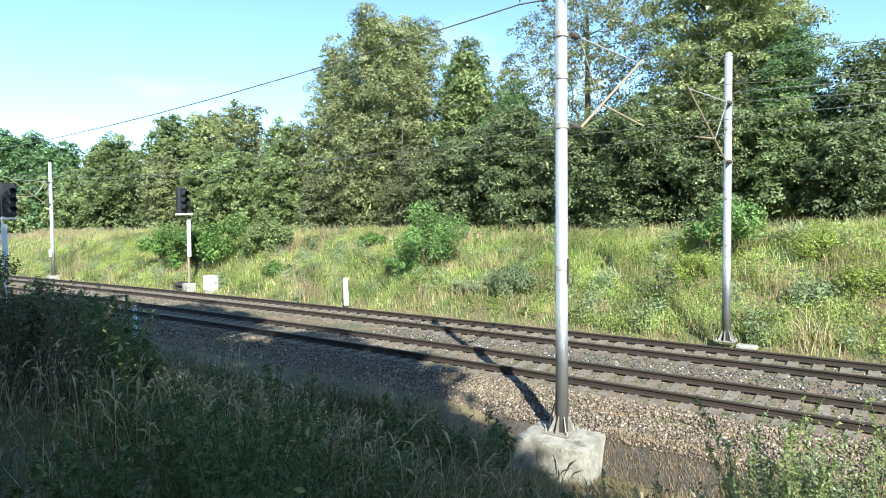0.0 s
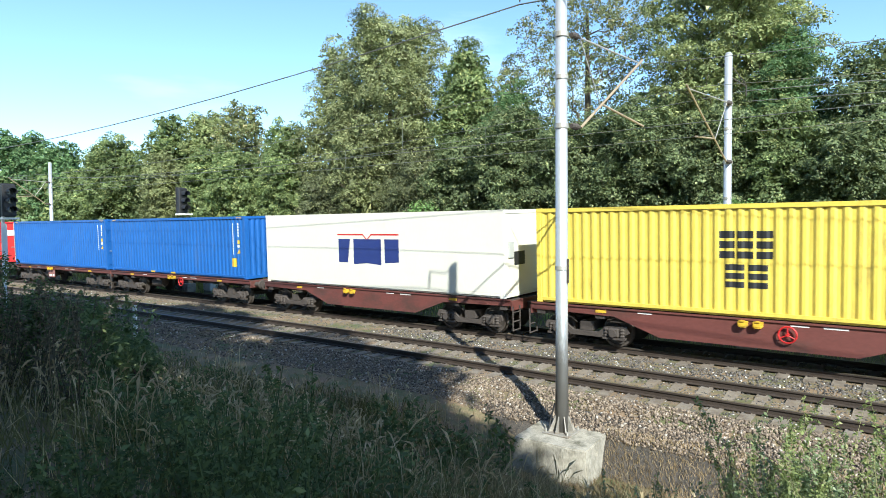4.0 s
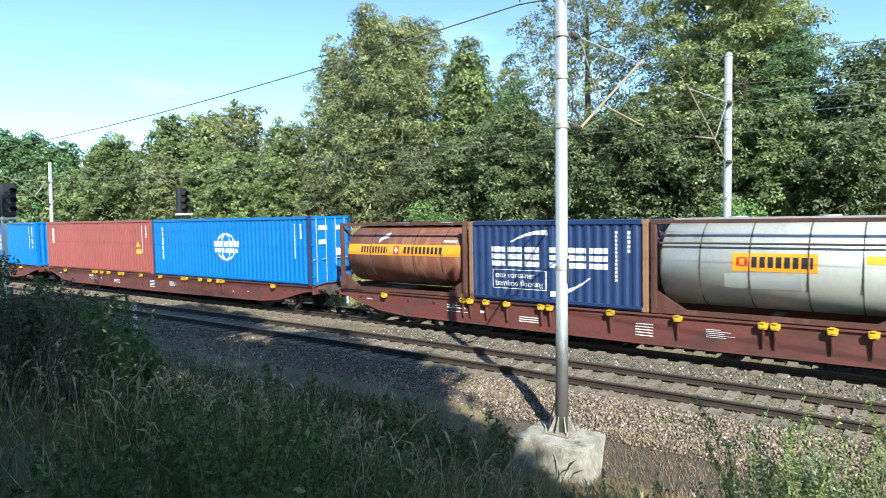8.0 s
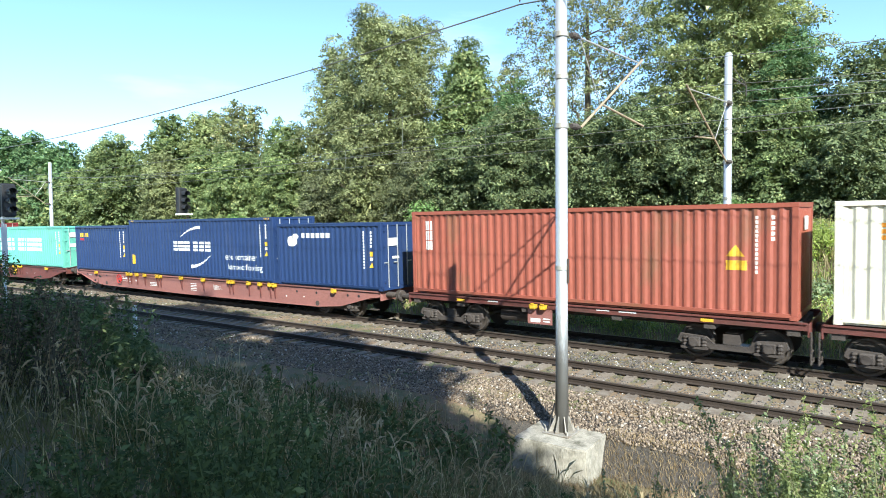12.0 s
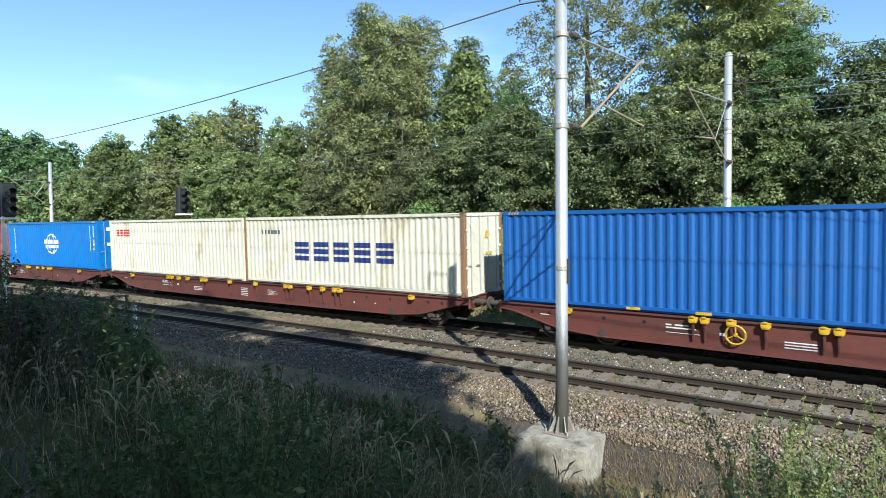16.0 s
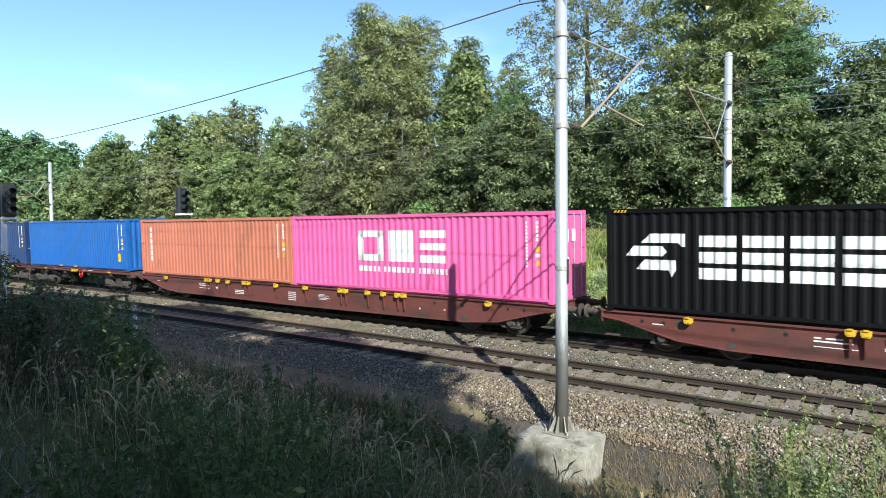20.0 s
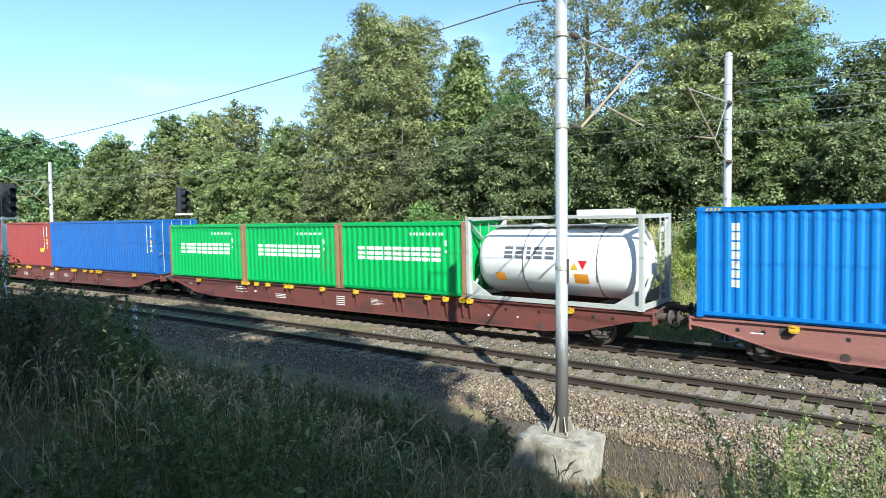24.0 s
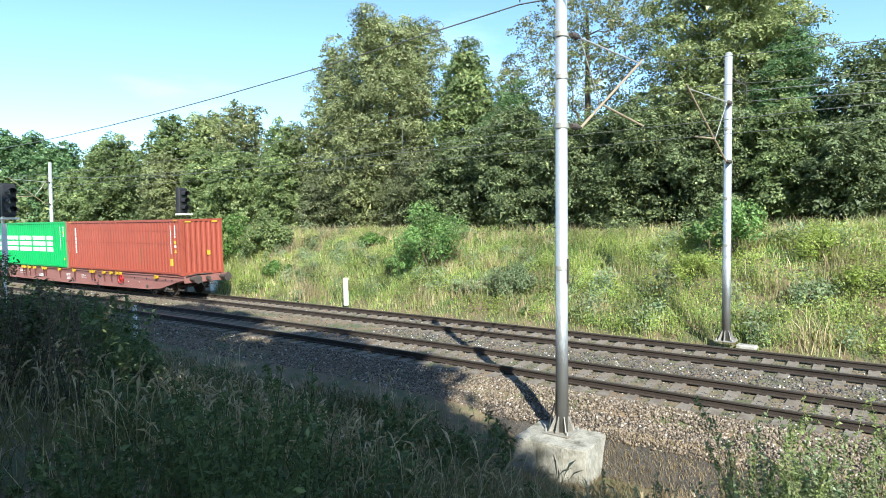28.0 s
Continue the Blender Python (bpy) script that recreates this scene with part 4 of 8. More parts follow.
def build_plants():
    rng = np.random.default_rng(31)
    def spot(a0, a1, d0, d1):
        a, d = radians(rng.uniform(a0, a1)), rng.uniform(d0, d1)
        return -d * math.sin(a), d * math.cos(a), d

    def rooted(i, x, y, top, mat, leaf, count, spread, label):
        z = float(ground_height(np.array(x), np.array(y)))
        weed_plant(i, x, y, max(0.35, top - z), mat, leaf, count, spread, label)
    # sunlit weeds that stand between the camera and the tracks
    kinds = ((M_LITWEED, "tall sunlit weed with small green leaves"), (M_MUGWORT, "tall grey-green weed with narrow leaves"), (M_LITWEED, "tall sunlit weed with small green leaves"), (M_DRYWEED, "half-dry brown weed with thin stalks"))
    for i in range(46):
        x, y, d = spot(1.5, 12.0, 5.7, 7.5)
        low = 0.255 + 0.03 * rng.normal() if i % 6 == 0 else rng.uniform(0.27, 0.40)
        mat, lab = kinds[i % 4]
        rooted(200 + i, x, y, 3.64 - d * low, mat, 0.046, 560, 0.26, lab)
    for i in range(12):
        x, y, d = spot(12.5, 24, 5.0, 6.6)
        mat, lab = kinds[i % 3]
        rooted(260 + i, x, y, 3.64 - d * rng.uniform(0.385, 0.43), mat, 0.036, 360, 0.2, lab)
    # low herbs round the foundation and along the path
    for i in range(14):
        x = rng.uniform(-11.0, -7.2)
        y = 9.7 + 0.05 * x + rng.uniform(-2.0, 0.5)
        weed_plant(300 + i, x, y, rng.uniform(0.35, 0.8), M_HERB, 0.055, 220, 0.2, "low leafy herb on the near bank")
    for i in range(12):
        x, y, d = spot(27, 56, 4.6, 8.2)
        rooted(340 + i, x, y, 3.64 - d * rng.uniform(0.35, 0.43), M_HERB, 0.045, 300, 0.17, "leafy herb among the shaded grass")
    for i in range(44):
        x, y, d = spot(50, 75, 3.0, 6.6)
        rooted(400 + i, x, y, 3.64 - d * rng.uniform(0.22, 0.40), M_HERB, 0.042, 460, 0.24, "dark leafy herb in deep shade")
    for i in range(9):
        x, y, d = spot(33, 47, 8.2, 9.9)
        rooted(640 + i, x, y, 3.64 - d * rng.uniform(0.285, 0.33), M_HERB, 0.1, 260, 0.3, "sprawling bramble with dark leaves")
    for i in range(10):
        x, y, d = spot(69.5, 75, 8.0, 11.5)
        rooted(660 + i, x, y, 3.64 - d * rng.uniform(0.055, 0.10), M_TWIG, 0.05, 420, 0.3, "tall brown twiggy weed gone to seed")
    for i in range(6):
        x, y, d = spot(64.4, 68.6, 9.2, 10.6)
        rooted(680 + i, x, y, 3.64 - d * rng.uniform(0.08, 0.105), M_HERB, 0.12, 150, 0.3, "leafy young shoot above the bushes")
    # bushes at the left, in shade
    shrub(51, (-12.6, 4.75), 1.9, 1.15, M_HERB, 10000, 0.075, "dark green leafy bush on the near bank")
    shrub(52, (-14.2, 4.3), 2.7, 1.0, M_HERB, 7000, 0.07, "dark twiggy bush on the near bank")
    shrub(53, (-16.5, 5.6), 1.9, 1.1, M_HERB, 6000, 0.08, "dark leafy bush on the near bank")
    shrub(54, (-11.0, 4.95), 1.2, 0.55, M_HERB, 5000, 0.075, "low dark green bush on the near bank")
    # shrubs on the far bank
    for sd, s, o, h, r, mat, n, leaf, lab in ((61, -20.4, 7.0, 3.8, 1.7, M_ROBINSHRUB, 8000, 0.14, "young robinia shrub with bright green leaves"), (62, -21.4, 5.6, 1.6, 0.7, M_ROBINSHRUB, 3500, 0.12, "low robinia shrub with bright green leaves"), (63, -6.9, 8.4, 2.7, 1.25, M_ROBINSHRUB, 6500, 0.13, "bright green shrub behind the far mast"), (64, -7.4, 7.0, 1.1, 0.9, M_WEED, 3500, 0.09, "low bright green shrub on the far bank"),
                                  (65, -37.5, 6.4, 3.4, 2.0, M_LEAF_SHRUB, 9000, 0.18, "large green shrub on the far bank"), (66, -40.6, 5.8, 3.0, 1.9, M_LEAF_SHRUB, 7500, 0.18, "green shrub behind the signal"), (67, -34.5, 8.0, 3.0, 1.7, M_LEAF_B, 6750, 0.18, "green shrub high on the far bank"), (68, -45.0, 7.0, 2.2, 1.8, M_LEAF_SHRUB, 7000, 0.2, "low green shrub on the far bank"), (69, -31.0, 5.4, 1.1, 0.8, M_LEAF_SHRUB, 6000, 0.15, "low green shrub on the far bank"),
                                  (70, -14.5, 5.2, 1.5, 1.0, M_MUGWORT, 6000, 0.11, "grey-green shrub on the far bank"), (72, -1.2, 7.0, 1.0, 1.5, M_WEED, 5000, 0.09, "yellow-green shrub on the far bank"), (73, -26.0, 9.0, 1.0, 0.8, M_LEAF_SHRUB, 6000, 0.14, "green shrub near the bank's crest"), (74, -3.4, 9.0, 0.9, 1.5, M_WEED, 4500, 0.09, "yellow-green shrub near the bank's crest")):
        shrub(sd, at(s, o), h, r, mat, n, leaf, lab)


build_plants()


# ---- the train: how it runs ----
ROWS = [(0, 24.1), (1, -1.5), (2, -26.6), (3, -52.1), (4, -77.3), (5, -102.6), (6, -128.15), (7, -153.2), (8, -178.57), (9, -203.97), (10, -229.3), (11, -254.67), (12, -280.1), (13, -305.4), (14, -330.75), (15, -356.3), (16, -381.42), (17, -406.82), (18, -432.08), (19, -457.43), (20, -482.9), (21, -508.4), (22, -533.55), (23, -558.95), (24, -584.4), (25, -609.6), (26, -634.87), (27, -660.36), (28, -685.8)]
MOVING = []
DECK, DECK_OPEN = 1.163, 1.235
CACHE = {}


def ride(sigma, t_pos, z):
    s = sigma + t_pos
    return Matrix.Translation(along(s, 0, z)) @ pose(0, 0, 0, math.degrees(CANT), 0, math.degrees(heading(s)))


def on_train(ob, sigma, z=0.0):
    """Puts a thing on the train: sigma metres behind the first container's front, z over the rails."""
    ob.matrix_basis = ride(sigma, ROWS[0][1], z)
    MOVING.append((ob, sigma, z))


def cached(key, make):
    if key not in CACHE:
        CACHE[key] = make()
    return CACHE[key]


PAINT = {}


def paint(name, rgb, rough=0.42, dirt=(0.16, 0.09, 0.05), at=0.69, vary=0.13, spec=0.5):
    PAINT[name] = material(name + "_container_paint", rgb, rough, vary=vary, scale=0.9, grain=14, dirt=dirt, dirt_at=at, bump=0.04, stretch=(1, 1, 0.35), spec=spec)


paint("rust", (0.31, 0.068, 0.042))
paint("scarlet", (0.58, 0.042, 0.045), dirt=(0.42, 0.09, 0.07), at=0.66)
paint("royal", (0.018, 0.105, 0.36), dirt=(0.05, 0.11, 0.26), at=0.68)
paint("azure", (0.010, 0.16, 0.50), dirt=(0.06, 0.15, 0.34), at=0.70)
paint("navy", (0.02, 0.042, 0.122), dirt=(0.05, 0.07, 0.14), at=0.68)
paint("slate", (0.11, 0.16, 0.30), dirt=(0.16, 0.17, 0.24), vary=0.25)
paint("maroon", (0.175, 0.022, 0.022))
paint("rosewood", (0.30, 0.08, 0.07), vary=0.18)
paint("brick", (0.29, 0.085, 0.058), vary=0.18, at=0.62)
paint("crimson", (0.275, 0.045, 0.042))
paint("white", (0.70, 0.69, 0.66), dirt=(0.4, 0.3, 0.18), at=0.74)
paint("reefer", (0.67, 0.64, 0.56), rough=0.35, dirt=(0.5, 0.42, 0.28), at=0.76, vary=0.04)
paint("cream", (0.68, 0.645, 0.525), dirt=(0.28, 0.17, 0.08), at=0.64)
paint("yellow", (0.68, 0.52, 0.09))
paint("orange", (0.60, 0.17, 0.012))
paint("salmon", (0.48, 0.16, 0.10), vary=0.18, at=0.66)
paint("teal", (0.14, 0.42, 0.335))
paint("green", (0.015, 0.34, 0.08), dirt=(0.06, 0.22, 0.06), at=0.68)
paint("pink", (0.74, 0.12, 0.33), dirt=(0.55, 0.16, 0.28), at=0.7)
paint("oxide", (0.27, 0.15, 0.085), vary=0.25)
paint("black", (0.006, 0.006, 0.007), rough=0.6, dirt=(0.05, 0.045, 0.04), spec=0.12)
M_PATCHBLUE = material("patch_blue_paint", (0.018, 0.19, 0.56), 0.42, vary=0.1)
M_WAGON = material("wagon_brown_paint", (0.135, 0.042, 0.035), 0.6, vary=0.2, scale=1.1, grain=16, dirt=(0.055, 0.035, 0.028), dirt_at=0.56, bump=0.08, stretch=(0.5, 1, 1))
M_WAGON_PALE = material("faded_wagon_paint", (0.26, 0.112, 0.095), 0.65, vary=0.2, scale=1.1, grain=16, dirt=(0.12, 0.06, 0.05), dirt_at=0.6, bump=0.08, stretch=(0.5, 1, 1))
M_BROWNTANK = material("brown_tank_paint", (0.10, 0.045, 0.036), 0.42, vary=0.25, scale=1.5, grain=14, dirt=(0.20, 0.11, 0.08), dirt_at=0.62, stretch=(2.5, 1, 0.4))
M_RUSTTANK = material("rusty_tank_paint", (0.17, 0.066, 0.042), 0.45, vary=0.25, scale=1.5, grain=14, dirt=(0.32, 0.16, 0.10), dirt_at=0.57, stretch=(2.5, 1, 0.4))
M_SILVER = material("silver_tank_sheet", (0.48, 0.48, 0.45), 0.38, metal=0.35, vary=0.12, scale=1.2, grain=12, dirt=(0.22, 0.21, 0.18), dirt_at=0.62, stretch=(1, 1, 0.4))
M_TANKWHITE = material("white_tank_paint", (0.78, 0.78, 0.77), 0.4, vary=0.05, scale=1.5, dirt=(0.45, 0.43, 0.38), dirt_at=0.74)
M_TANKRED = material("red_frame_paint", (0.50, 0.02, 0.03), 0.45, vary=0.12)
M_FRAMEGREY = material("grey_frame_paint", (0.38, 0.39, 0.38), 0.5, vary=0.12, dirt=(0.2, 0.16, 0.1), dirt_at=0.66)
M_PALERED = material("faded_red_print", (0.62, 0.20, 0.15), 0.5, vary=0.3, scale=6)
M_PRINT = material("white_print", (0.72, 0.72, 0.70), 0.5, vary=0.08, scale=4)
M_GREYPRINT = material("grey_print", (0.10, 0.11, 0.13), 0.5, vary=0.1)
M_TARP = material("blue_tarpaulin", (0.07, 0.08, 0.14), 0.6, vary=0.2, scale=3, bump=0.5, grain=9)
LEN = {40: 12.192, 30: 9.125, 20: 6.058}
DIMS = {}
HALF = 1.219
GROOVE = 0.036


def corrugation(length):
    n = max(4, round((length - 0.3) / 0.2785))
    return n, length / n


def groove_at(x, length):
    """How far the corrugated wall lies behind its outer face at x."""
    n, p = corrugation(length)
    f = ((x + length / 2) / p) % 1.0
    return GROOVE * float(np.interp(f, [0, 0.26, 0.5, 0.76, 1.0], [0, 0, 1, 1, 0]))


def corrugated(length, height):
    """One corrugated wall in the x-z plane, outer faces at y = 0, grooves towards +y."""
    bm = bmesh.new()
    n, p = corrugation(length)
    xs = []
    for i in range(n):
        a = -length / 2 + i * p
        xs += [(a, 0), (a + p * 0.26, 0), (a + p * 0.5, GROOVE), (a + p * 0.76, GROOVE)]
    xs.append((length / 2, 0))
    lo = [bm.verts.new((x, y, 0)) for x, y in xs]
    hi = [bm.verts.new((x, y, height)) for x, y in xs]
    for i in range(len(xs) - 1):
        bm.faces.new((lo[i], lo[i + 1], hi[i + 1], hi[i]))
    bm.faces.new([bm.verts.new(v) for v in ((-length / 2, GROOVE + 0.02, 0), (-length / 2, GROOVE + 0.02, height), (length / 2, GROOVE + 0.02, height), (length / 2, GROOVE + 0.02, 0))])
    return bm


# ---- painted marks: thin skins that follow the wall they are painted on ----
def rect(x0, z0, x1, z1):
    return [(x0, z0), (x1, z0), (x1, z1), (x0, z1)]


def blocks(x0, z0, wide, high, n, gap=0.16, thin=()):
    """A row of n plain signs in place of letters, each of three short bars one over another; small ones stay solid."""
    out, w = [], [0.5 if i in thin else 1.0 for i in range(n)]
    gap = max(gap, 0.17) if high >= 0.3 else gap * 2.0
    step = wide / (sum(w) + gap * (n - 1))
    x = x0
    for i, k in enumerate(w):
        if high >= 0.3:
            for j in range(3):
                out.append(rect(x, z0 + high * 0.37 * j, x + step * k, z0 + high * (0.37 * j + 0.26)))
        else:
            out.append(rect(x, z0, x + step * k, z0 + high))
        x += step * (k + gap)
    return out


def stack(x0, z1, wide, high, n, gap=0.22):
    """A column of n plain signs, from the top down; the large ones of three slim bars each."""
    step = high / (n + gap * (n - 1))
    out = []
    for i in range(n):
        z = z1 - step * (i * (1 + gap)) - step
        if wide > 0.25 and step > 0.2:
            out += [rect(x0 + wide * 0.37 * j, z, x0 + wide * (0.37 * j + 0.26), z + step) for j in range(3)]
        else:
            out.append(rect(x0, z, x0 + wide, z + step))
    return out


def ring(cx, cz, rx, rz, t, a0=0.0, a1=360.0, n=28):
    """A band along an ellipse, as single four-sided pieces."""
    out = []
    for i in range(n):
        a, b = radians(a0 + (a1 - a0) * i / n), radians(a0 + (a1 - a0) * (i + 1) / n)
        out.append([(cx + rx * math.cos(a), cz + rz * math.sin(a)), (cx + rx * math.cos(b), cz + rz * math.sin(b)), (cx + (rx - t) * math.cos(b), cz + (rz - t) * math.sin(b)), (cx + (rx - t) * math.cos(a), cz + (rz - t) * math.sin(a))])
    return out


def swoosh(x0, z0, x1, z1, bow, t0, t1, n=12):
    """A curved brush stroke that swells from t0 to t1."""
    out, pts = [], []
    for i in range(n + 1):
        f = i / n
        x, z = x0 + (x1 - x0) * f, z0 + (z1 - z0) * f + bow * 4 * f * (1 - f)
        t = t0 + (t1 - t0) * f
        pts.append(((x, z), (x, z - t)))
    for (a, b), (c, d) in zip(pts, pts[1:]):
        out.append([a, b, d, c])
    return out


def oval(cx, cz, rx, rz, n=28):
    return [(cx + rx * math.cos(2 * math.pi * i / n), cz + rz * math.sin(2 * math.pi * i / n)) for i in range(n)]


def skin(polys, surface, cuts_x=(), cuts_z=()):
    """Flat outlines (x, z) laid on a surface y = surface(x, z), split where it bends."""
    bm = bmesh.new()
    for poly in polys:
        if isinstance(poly, bmesh.types.BMesh):
            me = bpy.data.meshes.new("tmp")
            poly.to_mesh(me)
            bm.from_mesh(me)
            bpy.data.meshes.remove(me)
        else:
            bm.faces.new([bm.verts.new((x, 0, z)) for x, z in poly])
    if not bm.verts:
        return bm
    x0, x1 = min(v.co.x for v in bm.verts), max(v.co.x for v in bm.verts)
    z0, z1 = min(v.co.z for v in bm.verts), max(v.co.z for v in bm.verts)
    for cuts, lo, hi, no in ((cuts_x, x0, x1, (1, 0, 0)), (cuts_z, z0, z1, (0, 0, 1))):
        for c in cuts:
            if lo < c < hi:
                bmesh.ops.bisect_plane(bm, geom=bm.verts[:] + bm.edges[:] + bm.faces[:], plane_co=(c * no[0], 0, c * no[2]), plane_no=no)
    for v in bm.verts:
        v.co.y = surface(v.co.x, v.co.z)
    for f in bm.faces:
        if f.normal.y > 0:
            f.normal_flip()
    return bm


def skin_mesh(bm, name, mat):
    bmesh.ops.remove_doubles(bm, verts=bm.verts, dist=0.0005)
    bm.normal_update()
    for f in bm.faces:
        if f.normal.y > 0:
            f.normal_flip()
    me = bpy.data.meshes.new(name)
    bm.to_mesh(me)
    bm.free()
    me.materials.append(mat)
    return me


def words(text, size, x, z, bold=0.0):
    """Text in the built-in font, its left end at x and its foot at z, in the x-z plane."""
    cu = bpy.data.curves.new("words", "FONT")
    cu.body, cu.size, cu.offset = text, size, bold
    ob = new("words", cu)
    me = bpy.data.meshes.new_from_object(ob)
    bpy.data.objects.remove(ob)
    bpy.data.curves.remove(cu)
    bm = bmesh.new()
    bm.from_mesh(me)
    bpy.data.meshes.remove(me)
    for v in bm.verts:
        v.co = Vector((v.co.x + x, 0, v.co.y + z))
    return bm


def mark(ob, polys, mat, name="marking", label="", smooth_wall=False):
    """Paint on a container's near wall; x from its middle, z from its floor."""
    if (name in ("lettering", "upright_name", "label", "repair_patch") or name == "emblem" and len(polys) < 13) and len(polys) > 1 and not any(isinstance(q, bmesh.types.BMesh) for q in polys):
        return [mark(ob, [q], mat, name, label, smooth_wall) for q in polys]
    le = DIMS[ob.name][0]
    L = le - 0.26
    n, p = corrugation(L)
    if smooth_wall:
        bm = skin(polys, lambda x, z: -HALF - 0.002)
    else:
        cuts = [-L / 2 + p * (i + f) for i in range(n) for f in (0, 0.26, 0.5, 0.76)]
        bm = skin(polys, lambda x, z: -(HALF - 0.022) - 0.004 + groove_at(x, L), cuts)
    o = part(name, skin_mesh(bm, name, mat), None, ob, label)
    return tagged(o, kind="stuff") if name == "inscription" else o


def end_mark(ob, polys, mat, name="marking"):
    """Paint on the rear end; polys in (y, z)."""
    x = DIMS[ob.name][0] / 2 + 0.008
    for q in polys:
        bm = bmesh.new()
        bm.faces.new([bm.verts.new((x, y, z)) for y, z in q])
        part(name, finish(bm, name, mat), None, ob)


def container(sigma, feet, tall, colour, label, doors=True, deck=DECK, reefer=False, post=None):
    """A box container in its parts: walls, rails, posts, castings, roof, floor, doors with lock rods."""
    le, he = LEN[feet], 2.896 if tall else 2.591
    mat = PAINT[colour]
    ob = thing("shipping_container", label, "container", "containers on the train")
    DIMS[ob.name] = (le, he)
    k = (feet, tall, colour)
    w = HALF

    def add(name, key, make, lab="", m=None):
        me = cached((name, key, k, post if m else None), lambda: finish(make(), name, m or mat))
        return part(name, me, None, ob, lab)
    frame_mat = post and PAINT[post]
    for side, rot in ((-1, 0), (1, 180)):
        if reefer:
            add("side_panel", ("flat", side), lambda: new_box(-le / 2 + 0.13, le / 2 - 0.13, side * (w - 0.0), side * (w - 0.05), 0.155, he - 0.11, bev=0.01))
        else:
            o = add("side_panel", 0, lambda: corrugated(le - 0.26, he - 0.27))
            o.matrix_basis = pose(0, side * (w - 0.022), 0.155, 0, 0, rot)
        add("bottom_rail", side, lambda: box(new_box(-le / 2 + 0.16, le / 2 - 0.16, side * w, side * (w - 0.06), 0.07, 0.16), -le / 2 + 0.16, le / 2 - 0.16, side * (w - 0.045), side * (w - 0.1), 0.012, 0.075))
        add("top_rail", side, lambda: new_box(-le / 2 + 0.16, le / 2 - 0.16, side * w, side * (w - 0.06), he - 0.12, he - 0.006))
        for e in (-1, 1):
            add("corner_post", (side, e), lambda: new_box(e * le / 2, e * (le / 2 - 0.15), side * w, side * (w - 0.16), 0.118, he - 0.118, bev=0.008), m=frame_mat)
            for zz in (0, 1):
                add("corner_casting", (side, e, zz), lambda: new_box(e * (le / 2 + 0.003), e * (le / 2 - 0.178), side * (w + 0.003), side * (w - 0.162), zz * (he - 0.118), zz * (he - 0.118) + 0.118, bev=0.006), m=frame_mat)
    add("roof", 0, lambda: new_box(-le / 2 + 0.15, le / 2 - 0.15, -w + 0.05, w - 0.05, he - 0.06, he - 0.02))
    add("floor", 0, lambda: new_box(-le / 2 + 0.15, le / 2 - 0.15, -w + 0.07, w - 0.07, 0.03, 0.15))
    for e in (-1, 1):
        add("end_rail", (e, 0), lambda: new_box(e * le / 2, e * (le / 2 - 0.1), -w + 0.16, w - 0.16, 0.01, 0.15))
        add("end_rail", (e, 1), lambda: new_box(e * le / 2, e * (le / 2 - 0.1), -w + 0.16, w - 0.16, he - 0.12, he - 0.004))
        if reefer and e == 1:
            add("machinery_panel", 0, lambda: new_box(le / 2 - 0.02, le / 2 - 0.1, -w + 0.165, w - 0.165, 0.155, he - 0.125))
            part("grille", cached(("grille", he), lambda: finish(new_box(le / 2 - 0.01, le / 2 - 0.03, -0.55, 0.15, 1.05, 1.5), "grille", M_BLACK)), None, ob, "black ventilation grille")
            part("control_box", cached(("ctrl", he), lambda: finish(new_box(le / 2 + 0.03, le / 2 - 0.03, -0.95, -0.62, 1.3, 1.85, bev=0.015), "control_box", M_FRAMEGREY)), None, ob, "grey control box")
        elif e == 1 and doors:
            for side in (-1, 1):
                d = add("door", side, lambda: new_box(le / 2 - 0.03, le / 2 - 0.09, side * 0.012, side * (w - 0.165), 0.155, he - 0.125))
                for yy in (0.28, 0.82):
                    part("lock_rod", cached(("rod", side, yy, he, le), lambda: finish(new_tube([(le / 2 + 0.005, side * yy, 0.1), (le / 2 + 0.005, side * yy, he - 0.08)], 0.02, 8), "lock_rod", M_GALV)), None, d, "galvanised lock rod")
                    part("handle", cached(("handle", side, yy, he, le), lambda: finish(new_box(le / 2 + 0.008, le / 2 + 0.03, side * yy - 0.02, side * yy + side * 0.24, 1.05, 1.09), "handle", M_GALV)), None, d, "galvanised door handle")
                for zz in (0.35, 1.0, 1.7, 2.3):
                    part("hinge", cached(("hinge", side, zz, le, colour), lambda: finish(new_box(le / 2 - 0.03, le / 2 + 0.012, side * (w - 0.25), side * (w - 0.1), zz - 0.04, zz + 0.04), "hinge", mat)), None, d)
        else:
            o = add("end_panel", e, lambda: corrugated(2 * w - 0.32, he - 0.27))
            o.matrix_basis = pose(e * (le / 2 - 0.02), 0, 0.15, 0, 0, 90 * e)
    on_train(ob, sigma + le / 2, deck)
    return ob


